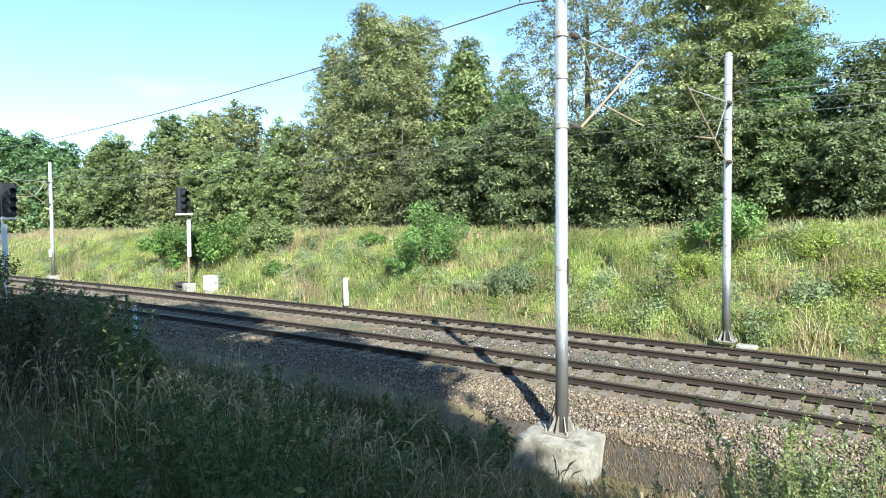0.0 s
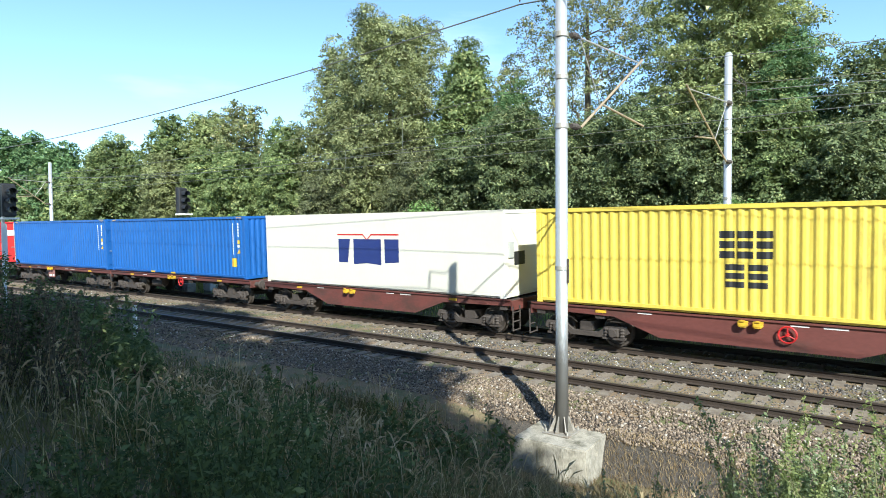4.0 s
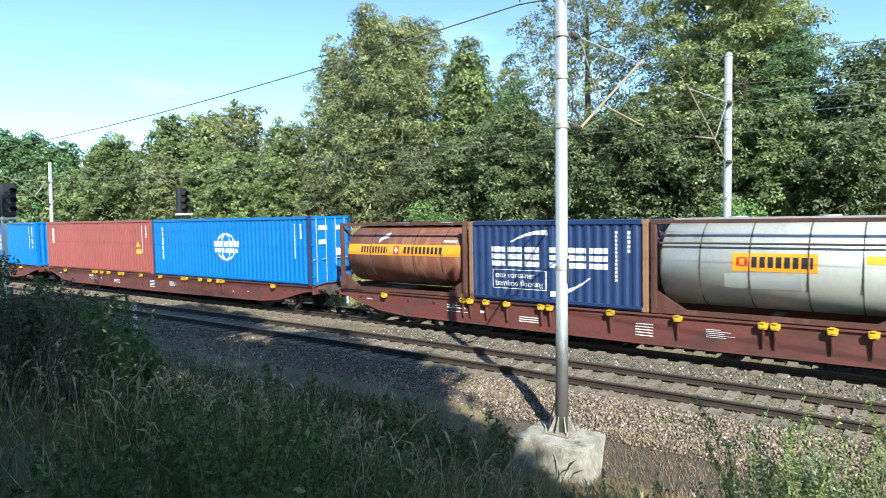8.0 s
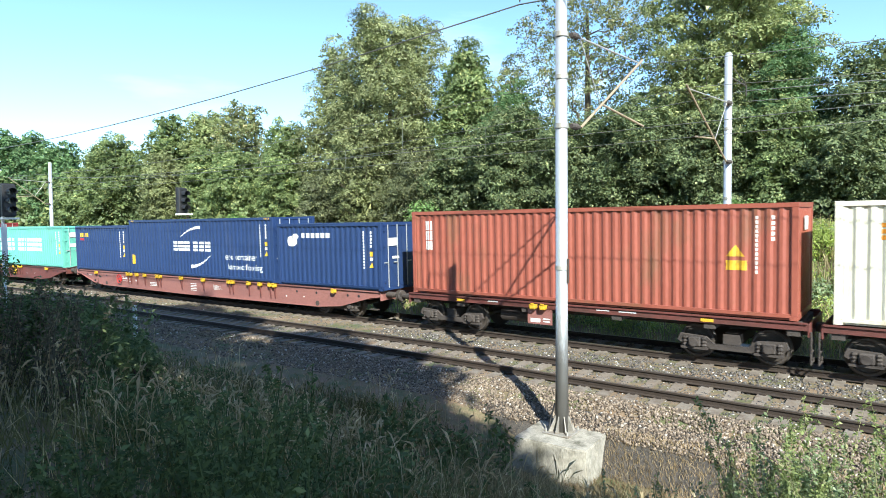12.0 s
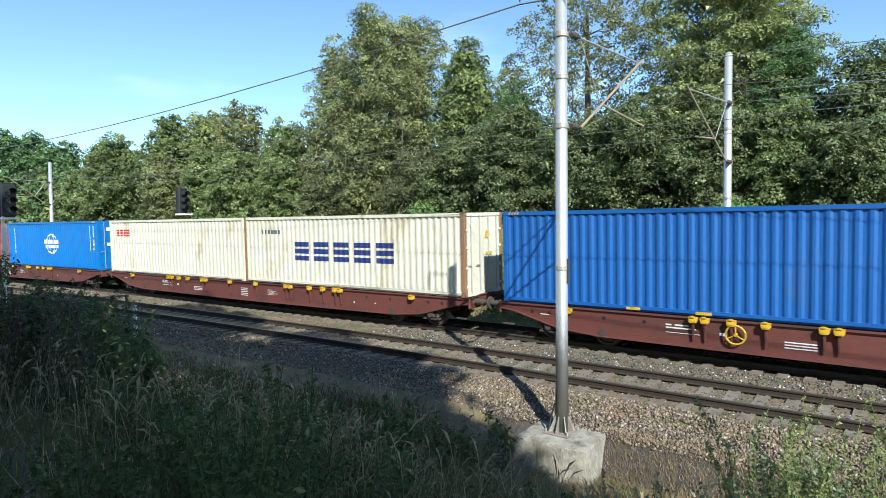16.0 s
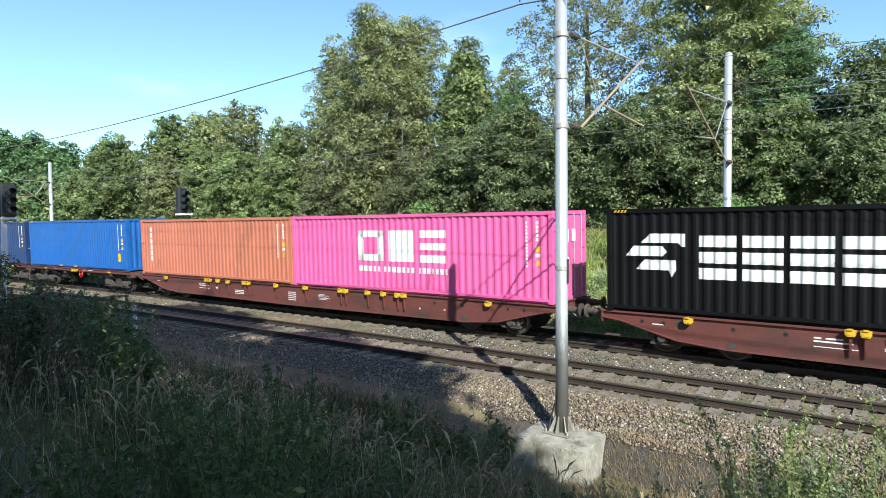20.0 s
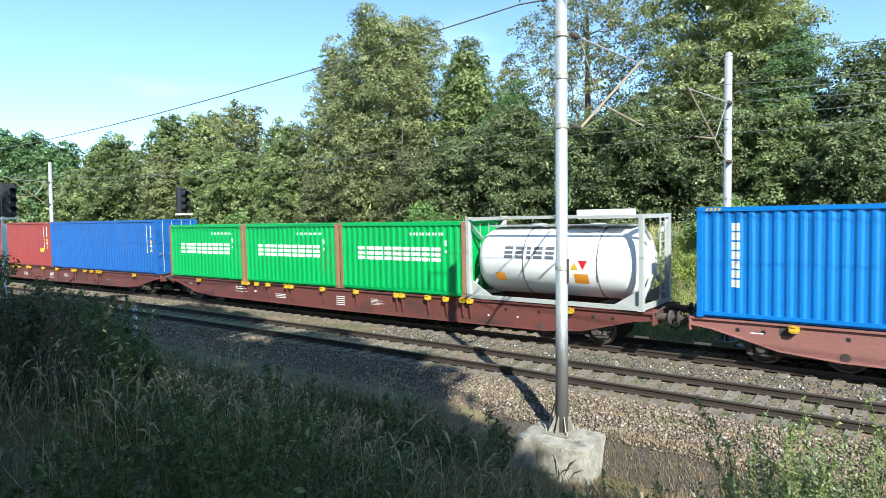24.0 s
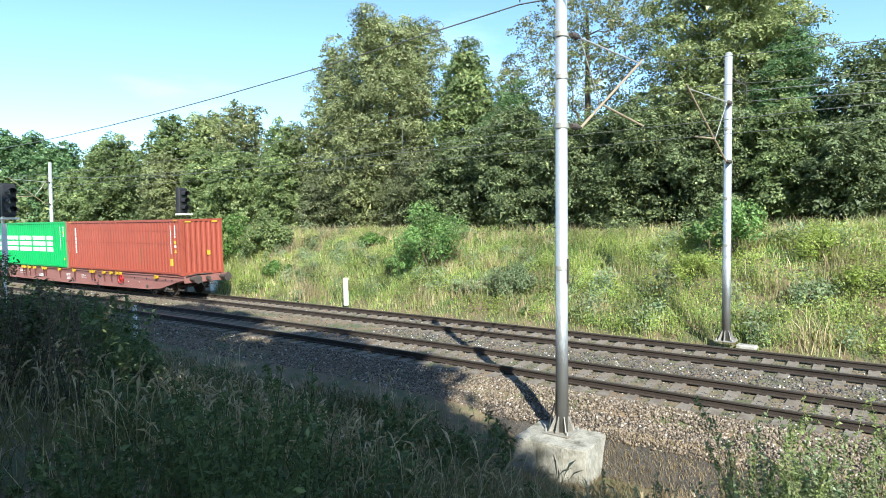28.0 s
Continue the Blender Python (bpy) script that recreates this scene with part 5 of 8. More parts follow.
def columns(ob, ink=None, tags=True, lone=False):
    """The upright columns of small unreadable figures near the rear end, and the warning labels."""
    ink = ink or M_PRINT
    le, he = DIMS[ob.name]
    x = le / 2 - 0.95
    polys = stack(x, he - 0.32, 0.055, 1.45, 13, 0.4)
    if not lone:
        polys += stack(x + 0.36, he - 0.32, 0.07, 0.62, 5, 0.4)
    mark(ob, polys, ink, "inscription", "column of small white bars")
    if tags:
        mark(ob, [rect(x + 0.34, he - 1.28, x + 0.5, he - 1.1)], M_YELLOW, "label", "yellow sticker")
        mark(ob, [[(x + 0.31, he - 1.72), (x + 0.53, he - 1.72), (x + 0.42, he - 1.5)]], M_YELLOW, "label", "yellow warning triangle")
        mark(ob, [rect(x + 0.34, he - 1.45, x + 0.5, he - 1.33)], M_PRINT, "label", "white sticker")


def height_stripes(ob):
    """Black and yellow bars at the upper corners of a high container."""
    le, he = DIMS[ob.name]
    for e in (-1, 1):
        bm = bmesh.new()
        for i in range(4):
            x = e * (le / 2 - 0.22) - e * i * 0.1
            bm.faces.new([bm.verts.new(v) for v in ((x, -HALF - 0.004, he - 0.1), (x - e * 0.05, -HALF - 0.004, he - 0.1), (x - e * 0.09, -HALF - 0.004, he - 0.03), (x - e * 0.04, -HALF - 0.004, he - 0.03))])
        part("height_stripe", skin_mesh(bm, "height_stripe", M_YELLOW), None, ob, "yellow slanted bars")


def globe(ob, x, z, r):
    """The blue lines' emblem: a ringed globe crossed by two rows of blocks."""
    for wide in (1.0, 0.52):
        p0 = ring(x, z, r * wide, r * 0.86, 0.09, 24, 156, 16) + ring(x, z, r * wide, r * 0.86, 0.09, 208, 332, 16)
        p = p0 if wide == 1.0 else p + p0
    mark(ob, p, M_PRINT, "emblem", "white globe emblem")
    p = blocks(x - r * 1.28, z + 0.0, r * 2.56, r * 0.34, 5, 0.07) + blocks(x - r * 1.18, z - r * 0.36, r * 2.36, r * 0.26, 8, 0.1, (3, 6))
    mark(ob, p, M_PRINT, "lettering", "white blocks across the globe")


def upright_name(ob, n=6, ink=None, x=0.85, top=0.42, high=1.5, wide=0.22):
    le, he = DIMS[ob.name]
    mark(ob, stack(-le / 2 + x, he - top, wide, high, n), ink or M_PRINT, "upright_name", "column of white blocks")


# ---- wagons ----
WHEELS = []


def wheel_pair(r, half_axle, sides):
    """Two wheels on their axle, turned from one profile: flange, tread, rim, recessed web and hub."""
    bm = new_tube([(0, -half_axle, 0), (0, half_axle, 0)], r * 0.17, 8)
    for e in (-1, 1):
        prof = [(0.06, 0.69), (r + 0.028, 0.69), (r + 0.02, 0.72), (r, 0.735), (r - 0.008, 0.83), (r * 0.84, 0.83), (r * 0.8, 0.785), (r * 0.42, 0.775), (r * 0.38, 0.84), (r * 0.2, 0.85)]
        rings = [[bm.verts.new((q * math.cos(2 * math.pi * k / sides), e * y, q * math.sin(2 * math.pi * k / sides))) for k in range(sides)] for q, y in prof]
        for a, b in zip(rings, rings[1:]):
            for k in range(sides):
                bm.faces.new((a[k], a[(k + 1) % sides], b[(k + 1) % sides], b[k]))
        for a in (0.3, 2.4, 4.5):
            c = (r * 0.6 * math.cos(a), r * 0.6 * math.sin(a))
            box(bm, c[0] - 0.03, c[0] + 0.03, min(e * 0.775, e * 0.79), max(e * 0.775, e * 0.79), c[1] - 0.03, c[1] + 0.03)
    return bm


def bogie(parent, x, colour=None):
    """A two-axle bogie: frames, wheelsets, axle boxes and springs."""
    fr = bmesh.new()
    for y in (-1.02, 1.02):
        prism(fr, [(-1.35, 0.48), (-1.28, 0.66), (-0.62, 0.62), (-0.4, 0.44), (0.4, 0.44), (0.62, 0.62), (1.28, 0.66), (1.35, 0.48), (1.25, 0.42), (0.68, 0.46), (0.5, 0.3), (-0.5, 0.3), (-0.68, 0.46), (-1.25, 0.42)], "y", y - 0.05, y + 0.05)
    box(fr, -0.2, 0.2, -1.0, 1.0, 0.45, 0.72)
    ob = part("bogie", cached("bogie_frame", lambda: finish(fr, "bogie", M_UNDER)), None, parent)
    ob.matrix_basis = pose(x, 0, 0)

    def wheelset():
        return finish(wheel_pair(0.46, 1.1, 20), "wheelset", M_WHEEL)

    def axlebox():
        bm = new_box(-0.16, 0.16, -1.16, -0.96, 0.34, 0.6, bev=0.03)
        disc(bm, 0, -1.21, 0.46, 0.11, -1.15, 14)
        for dx in (-0.24, 0.24):
            tube(bm, [(dx, -1.05, 0.33 + 0.045 * q) for q in range(7)], [0.06 + 0.024 * (q % 2) for q in range(7)], 7)
        box(bm, -0.34, 0.34, -1.13, -0.97, 0.27, 0.33)
        return finish(bm, "axle_box", M_UNDER)
    for dx in (-0.9, 0.9):
        o = part("wheelset", cached("wheelset", wheelset), None, ob)
        o.matrix_basis = pose(dx, 0, 0.46)
        WHEELS.append((o, parent, x, dx, 0.46, 0.46))
        for rot in (0, 180):
            o = part("axle_box", cached("axle_box", axlebox), None, ob)
            o.matrix_basis = pose(dx, 0, 0, 0, 0, rot)
    return ob


def buffers(ob, x, e, mat):
    for y in (-0.88, 0.88):
        def make():
            bm = bmesh.new()
            tube(bm, [(0, 0, 0), (0.34, 0, 0)], 0.115, 14)
            tube(bm, [(0.34, 0, 0), (0.56, 0, 0)], 0.09, 12)
            tube(bm, [(0.56, 0, 0), (0.61, 0, 0)], [0.2, 0.22], 18)
            return finish(bm, "buffer", M_UNDER)
        o = part("buffer", cached("buffer", make), None, ob, "dark steel buffer")
        o.matrix_basis = pose(x, y, 1.0, 0, 0, 0 if e > 0 else 180)

    def hook():
        bm = new_box(0, 0.3, -0.06, 0.06, 0.9, 1.06, bev=0.02)
        for i in range(3):
            box(bm, 0.24 + 0.1 * i, 0.36 + 0.1 * i, -0.05, 0.05, 0.86 - 0.1 * i, 0.94 - 0.1 * i, bev=0.015)
        return finish(bm, "coupling", M_UNDER)
    o = part("coupling", cached("coupling", hook), None, ob)
    o.matrix_basis = pose(x, 0, 0, 0, 0, 0 if e > 0 else 180)
    o = part("brake_hose", cached("hose", lambda: finish(new_tube([(0.05, -0.35, 0.88), (0.2, -0.355, 0.66), (0.34, -0.36, 0.6), (0.5, -0.36, 0.72)], 0.03, 6), "brake_hose", M_BLACK)), None, ob, "black rubber brake hose")
    o.matrix_basis = pose(x, 0, 0, 0, 0, 0 if e > 0 else 180)


def flap(ob, x, y, z, rib=True):
    """A folding container spigot: yellow foot on the sill, dark rib below it."""
    def make():
        bm = prism(bmesh.new(), [(-0.08, 0), (0.08, 0), (0.105, 0.04), (0.11, 0.15), (-0.11, 0.15), (-0.105, 0.04)], "y", -0.10, 0.02)
        box(bm, -0.05, 0.05, -0.13, -0.10, 0.15, 0.19)
        box(bm, -0.07, 0.07, -0.112, -0.10, 0.03, 0.1)
        return finish(bm, "spigot", M_YELLOW)
    o = part("spigot", cached("spigot", make), None, ob, "yellow folding container foot")
    o.matrix_basis = pose(x, y, z)
    if rib:
        o = part("rib", cached("rib", lambda: finish(prism(bmesh.new(), [(0, 0.02), (-0.07, 0.02), (-0.025, -0.45), (0, -0.45)], "x", -0.025, 0.025), "rib", M_WAGON)), None, ob)
        o.matrix_basis = pose(x, y + 0.005, z - 0.01)


def handwheel(ob, x, y, z, mat, r=0.24):
    def make():
        bm = bmesh.new()
        n = 20
        tube(bm, [(r * math.cos(2 * math.pi * i / n), 0, r * math.sin(2 * math.pi * i / n)) for i in range(n + 1)], 0.022, 6, cap=False)
        for a in (90, 210, 330):
            tube(bm, [(0, 0, 0), (r * math.cos(radians(a)), 0, r * math.sin(radians(a)))], 0.016, 6)
        tube(bm, [(0, -0.03, 0), (0, 0.12, 0)], 0.04, 8)
        return finish(bm, "handbrake_wheel", mat)
    o = part("handbrake_wheel", cached(("handwheel", mat.name, r), make), None, ob)
    o.matrix_basis = pose(x, y, z)


def plate_marks(ob, items, y, mat=None):
    bm = bmesh.new()
    for x0, z0, x1, z1 in items:
        bm.faces.new([bm.verts.new(v) for v in ((x0, y, z0), (x1, y, z0), (x1, y, z1), (x0, y, z1))])
    tagged(part("inscription", skin_mesh(bm, "inscription", mat or M_PRINT), None, ob, "small white bars"), kind="stuff")


def long_wagon(sigma, tint=None, wheel=None, wheel_at=14.0, name_left=True):
    """A long flat wagon with deep fish-bellied sills, for eighty feet of containers."""
    mat = tint or M_WAGON
    h = 12.35
    ob = thing("container_wagon", "long brown container wagon with deep side sills and yellow feet", "wagon", "wagons of the train")
    top = 1.13
    sill = [(-h, top), (-h, top - 0.18), (-h + 0.5, top - 0.24), (-h + 2.1, top - 0.66), (-h + 3.4, top - 0.77), (0, top - 0.82), (h - 3.4, top - 0.77), (h - 2.1, top - 0.66), (h - 0.5, top - 0.24), (h, top - 0.18), (h, top)]
    for side in (-1, 1):
        y0 = side * 1.2
        part("side_sill", cached(("sill", side, mat.name), lambda: finish(prism(bmesh.new(), sill, "y", min(y0, y0 - side * 0.03), max(y0, y0 - side * 0.03)), "side_sill", mat)), None, ob)
        part("sill_flange", cached(("flange", side, mat.name), lambda: finish(box(bmesh.new(), -h, h, side * 1.2, side * 1.255, top - 0.035, top + 0.015), "sill_flange", mat)), None, ob)
        low = bmesh.new()
        prism(low, [(x, z) for x, z in sill[1:-1]] + [(x, z - 0.03) for x, z in sill[1:-1]][::-1], "y", side * 1.14, side * 1.26)
        part("lower_flange", cached(("lowfl", side, mat.name), lambda: finish(low, "lower_flange", mat)), None, ob)
    for x in (-11.6, -6.2, -3, 0, 3, 6.2, 11.6):
        o = part("cross_beam", cached(("cross", mat.name), lambda: finish(new_box(-0.15, 0.15, -1.16, 1.16, 0.78, 1.1), "cross_beam", mat)), None, ob)
        o.matrix_basis = pose(x, 0, 0)
    for e in (-1, 1):
        part("end_beam", cached(("endb", e, mat.name), lambda: finish(new_box(e * h, e * (h + 0.06), -1.25, 1.25, 0.78, 1.15, bev=0.01), "end_beam", mat)), None, ob)
        part("end_deck", cached(("endd", e, mat.name), lambda: finish(new_box(e * h, e * (h - 2.2), -1.16, 1.16, 1.06, 1.1), "end_deck", mat)), None, ob)
        buffers(ob, e * (h + 0.06), e, mat)
        part("lever", cached(("lever", e), lambda: finish(new_tube([(e * (h + 0.1), -1.2, 1.14), (e * (h + 0.1), -0.6, 1.22), (e * (h + 0.1), 0.3, 1.2)], 0.028, 6), "lever", M_UNDER)), None, ob)
        bogie(ob, e * 9.75)
        part("step", cached(("step", e), lambda: finish(new_box(e * (h - 0.1), e * (h - 0.5), -1.3, -1.18, 0.42, 0.46), "step", M_UNDER)), None, ob)
        # lock and holes on the tapered ends
        flap(ob, e * 9.9, -1.25, top - 0.18, rib=False)
        for dx in (11.2, 10.6, 8.8, 7.6):
            o = part("hole", cached("hole", lambda: finish(disc(bmesh.new(), 0, -1.2025, 0, 0.055, -1.2, 12), "hole", M_BLACK)), None, ob, "dark round hole")
            o.matrix_basis = pose(e * dx, 0, top - 0.24)
    for x in (-5.3, -4.5, -3.25, -2.95, -1.0, 0.9, 2.98, 3.25, 4.45, 5.25):
        flap(ob, x, -1.25, top - 0.13)
    for x in (-6.25, -5.95, 5.95, 6.25):
        flap(ob, x, -1.25, top - 0.13)
    m = [(-7.0, 0.86, -6.85, 0.9), (-6.75, 0.86, -6.4, 0.9), (-7.0, 0.78, -6.2, 0.82), (-7.0, 0.66, -6.1, 0.68), (-5.6, 0.7, -5.4, 0.78), (-4.1, 0.55, -3.4, 0.58), (-4.1, 0.62, -3.4, 0.65), (-4.1, 0.69, -3.4, 0.72), (-0.3, 0.5, 0.2, 0.53), (-0.3, 0.58, 0.2, 0.61), (-0.3, 0.66, 0.2, 0.69), (-0.3, 0.74, 0.2, 0.77), (-0.3, 0.82, 0.2, 0.85)]
    m += [(1.6, 0.84, 1.95, 0.855), (1.6, 0.79, 2.2, 0.805), (1.6, 0.74, 2.05, 0.755), (1.6, 0.69, 2.3, 0.705), (1.6, 0.64, 2.1, 0.655), (-10.9, 0.83, -10.6, 0.86), (8.0, 0.66, 8.08, 0.7), (6.9, 0.62, 6.96, 0.68)]
    plate_marks(ob, [(a, b, c, d) for a, b, c, d in m], -1.2035)
    part("sign_plate", cached("sign_plate", lambda: finish(new_box(-10.1 - 0.14, -10.1 + 0.14, -1.206, -1.2, 0.84, 1.06), "sign_plate", M_UNDER)), None, ob)
    if wheel:
        handwheel(ob, wheel_at - 12.2, -1.3, 0.78, wheel)
    on_train(ob, sigma + 12.2, 0.0)
    return ob


def open_wagon(sigma, belly=False, second=False, rear=True):
    """One half of a coupled pair: a slim frame over open bogies."""
    mat = M_WAGON
    h = 6.3
    ob = thing("container_wagon", "slim brown container wagon on open four-wheel bogies", "wagon", "wagons of the train")
    top = DECK_OPEN - 0.03
    for side in (-1, 1):
        y0 = side * 1.2
        pr = [(-h, top), (-h, top - 0.19), (h, top - 0.19), (h, top)]
        if belly:
            pr = [(-h, top), (-h, top - 0.2), (-h + 2.7, top - 0.24), (-h + 4.0, top - 0.72), (h - 4.0, top - 0.72), (h - 2.7, top - 0.24), (h, top - 0.2), (h, top)]
        part("side_sill", cached(("osill", side, belly), lambda: finish(prism(bmesh.new(), pr, "y", min(y0, y0 - side * 0.04), max(y0, y0 - side * 0.04)), "side_sill", mat)), None, ob)
        part("sill_flange", cached(("oflange", side), lambda: finish(box(bmesh.new(), -h, h, side * 1.2, side * 1.24, top - 0.03, top + 0.015), "sill_flange", mat)), None, ob)
    for x in (-6.0, -4.05, -1.5, 1.5, 4.05, 6.0):
        o = part("cross_beam", cached(("ocross",), lambda: finish(new_box(-0.14, 0.14, -1.16, 1.16, 0.86, 1.16), "cross_beam", M_UNDER)), None, ob)
        o.matrix_basis = pose(x, 0, 0)
    part("centre_beam", cached("ocentre", lambda: finish(new_box(-6.2, 6.2, -0.25, 0.25, 0.75, 1.1), "centre_beam", M_UNDER)), None, ob)
    for e in (-1, 1):
        bogie(ob, e * 4.55)
        part("end_beam", cached(("oend", e), lambda: finish(new_box(e * h, e * (h + 0.05), -1.2, 1.2, 0.85, 1.18, bev=0.01), "end_beam", mat)), None, ob)
        if (e < 0) != second:
            buffers(ob, e * (h + 0.05), e, mat)
        else:
            st = bmesh.new()
            for yy in (-1.2, -0.75):
                tube(st, [(e * (h + 0.08), yy, 0.2), (e * (h + 0.08), yy, 1.0)], 0.022, 6)
            for zz in (0.22, 0.5, 0.8):
                tube(st, [(e * (h + 0.08), -1.2, zz), (e * (h + 0.08), -0.75, zz)], 0.022, 6)
            part("ladder", st, M_UNDER, ob)
            part("drawbar", cached(("drawbar", e), lambda: finish(new_box(e * h, e * (h + 0.3), -0.2, 0.2, 0.85, 1.05, bev=0.02), "drawbar", M_UNDER)), None, ob)
        for dx in (4.0,):
            part("stripe", cached(("ostripe", e, dx), lambda: finish(new_box(e * dx - 0.16, e * dx + 0.16, -1.216, -1.2, top - 0.16, top - 0.08), "stripe", M_YELLOW)), None, ob, "yellow bar")
    for x in (-0.15, 0.2) if second else (-1.15, -0.8):
        flap(ob, x, -1.24, top - 0.2, rib=False)
    plate_marks(ob, [(-2.9, top - 0.1, -2.5, top - 0.06), (0.9, top - 0.1, 1.3, top - 0.07), (1.6, top - 0.1, 2.1, top - 0.06)], -1.2035)
    if second:
        handwheel(ob, 0.85, -1.28, 0.9, M_RED, 0.2)
    else:
        part("brake_panel", cached("panel", lambda: finish(new_box(-1.4, -0.55, -1.19, -1.17, 0.52, 1.02), "brake_panel", M_WAGON_PALE)), None, ob, "pale rusty inscription panel")
        plate_marks(ob, [(-1.3, 0.58, -0.95, 0.7), (-0.85, 0.6, -0.62, 0.64), (-0.85, 0.68, -0.62, 0.72)], -1.1935)
    part("brake_tank", cached("btank", lambda: finish(new_tube([(-2.6, -0.7, 0.66), (-1.6, -0.7, 0.66)], 0.2, 12), "brake_tank", M_UNDER)), None, ob)
    on_train(ob, sigma + 6.096, 0.0)
    return ob


# ---- tank containers ----
def tank_container(sigma, feet, shell, frame, label, radius=1.12, ribs=(), deck=DECK, belly=0.0, full_frame=True, high=2.591, walkway=True, blunt=False, over=0.0):
    """A cylinder with domed ends in an end-framed carrier."""
    le = LEN[feet]
    ob = thing("tank_container", label, "tank container", "containers on the train")
    DIMS[ob.name] = (le, high)
    zc = high / 2 + 0.06 - belly
    half, dome = (le / 2 - 0.12 + over, 0.4) if blunt else (le / 2 - 0.22, 1.0)
    bm = bmesh.new()
    tube(bm, [(e * (half - q * dome), 0, zc) for e, q in ((-1, 0), (-1, 0.05), (-1, 0.18), (-1, 0.42), (1, 0.42), (1, 0.18), (1, 0.05), (1, 0))], [radius * 0.35, radius * 0.68, radius * 0.9, radius, radius, radius * 0.9, radius * 0.68, radius * 0.35], 48)
    part("shell", bm, shell, ob, smooth=True)
    for x in ribs:
        bm = bmesh.new()
        n = 40
        tube(bm, [(x, (radius + 0.004) * math.cos(2 * math.pi * i / n), zc + (radius + 0.004) * math.sin(2 * math.pi * i / n)) for i in range(n + 1)], 0.018, 5, cap=False)
        part("band", bm, M_UNDER, ob, "dark tank band")
    w = HALF + (0.04 if over else 0.0)
    for e in (-1, 1):
        for side in (-1, 1):
            part("corner_post", new_box(e * le / 2, e * (le / 2 - 0.14), side * w, side * (w - 0.14), 0.118, high - 0.118, bev=0.01), frame, ob)
            for zz in (0, high - 0.118):
                part("corner_casting", new_box(e * (le / 2 + 0.003), e * (le / 2 - 0.178), side * (w + 0.003), side * (w - 0.16), zz, zz + 0.118, bev=0.006), frame, ob)
            # gusset from the foot to the shell
            part("gusset", prism(bmesh.new(), [(e * (le / 2 - 0.12), 0.05), (e * (le / 2 - 1.0), 0.05), (e * (le / 2 - 0.9), 0.14), (e * (le / 2 - 0.12), 0.62)] if e < 0 else [(e * (le / 2 - 0.12), 0.62), (e * (le / 2 - 0.9), 0.14), (e * (le / 2 - 1.0), 0.05), (e * (le / 2 - 0.12), 0.05)], "y", side * (w - 0.12), side * (w - 0.18)), frame, ob)
            if not over:
                part("brace", new_tube([(e * (le / 2 - 0.1), side * (w - 0.1), 0.2), (e * (le / 2 - 0.1), side * 0.25, 0.95)], 0.05, 6), frame, ob)
                part("brace", new_tube([(e * (le / 2 - 0.1), side * (w - 0.1), high - 0.2), (e * (le / 2 - 0.1), side * 0.35, high - 0.75)], 0.05, 6), frame, ob)
        if not over:
            part("end_beam", new_box(e * (le / 2 - 0.02), e * (le / 2 - 0.14), -w + 0.14, w - 0.14, high - 0.13, high - 0.02), frame, ob)
        part("end_beam", new_box(e * (le / 2 - 0.02), e * (le / 2 - 0.14), -w + 0.14, w - 0.14, 0.02, 0.16), frame, ob)
    if full_frame:
        for side in (-1, 1):
            part("bottom_rail", new_box(-le / 2 + 0.14, le / 2 - 0.14, side * w, side * (w - 0.08), 0.02, 0.15), frame, ob)
            part("top_rail", new_box(-le / 2 + 0.14, le / 2 - 0.14, side * w, side * (w - 0.06), high - 0.1, high - 0.02), frame, ob)
    if walkway:
        part("walkway", new_box(-half + 0.3, half - 0.3, -0.5, 0.25, zc + radius + 0.03, zc + radius + 0.07), M_GALV, ob, "galvanised walkway grating")
        for x in (-half * 0.4, half * 0.35):
            part("manhole_lid", new_tube([(x, 0.45, zc + radius * 0.8), (x, 0.45, zc + radius + 0.1)], 0.26, 16), M_GALV, ob)
    on_train(ob, sigma + le / 2, deck)
    return ob, zc, radius


def tank_mark(tank, polys, mat, name="marking", label="", lift=0.004):
    """Paint on a tank's near side; x from its middle, z measured along the shell's height from its axis."""
    ob, zc, r = tank
    if name in ("lettering", "label") and len(polys) > 1:
        return [tank_mark(tank, [q], mat, name, label, lift) for q in polys]
    bm = skin([[(x, z + zc) for x, z in p] if not isinstance(p, bmesh.types.BMesh) else p for p in polys], lambda x, z: -math.sqrt(max(0.0, (r + lift) ** 2 - (z - zc) ** 2)), cuts_z=[zc + i * 0.08 for i in range(-14, 15)])
    o = part(name, skin_mesh(bm, name, mat), None, ob, label)
    return tagged(o, kind="stuff") if name == "inscription" else o


# ---- the loads, front to rear ----
def load(sigma, feet, tall, colour, label, **k):
    return container(sigma, feet, tall, colour, label, **k)


OPEN = DECK_OPEN
c = load(0.0, 40, 1, "rust", "rust-red corrugated container behind the locomotive", deck=OPEN)
upright_name(c), columns(c), height_stripes(c)
c = load(12.95, 40, 1, "scarlet", "bright red corrugated container with white marks", deck=OPEN)
mark(c, [*blocks(-5.35, 2.0, 0.95, 0.52, 3, 0.14)], M_PRINT, "emblem", "white block emblem"), columns(c)
mark(c, [rect(4.95, 0.55, 5.35, 0.95)], M_YELLOW, "label", "yellow sticker")
end_mark(c, [rect(-0.75, 1.9, 0.1, 2.3)], M_PRINT)
c = load(27.65, 40, 1, "royal", "plain blue corrugated container with small labels", deck=OPEN)
columns(c), height_stripes(c)
c = load(40.46, 40, 1, "royal", "plain blue corrugated container with yellow labels", deck=OPEN, doors=False)
columns(c), height_stripes(c)
mark(c, [rect(5.0, 0.55, 5.4, 0.95)], M_YELLOW, "label", "yellow sticker")
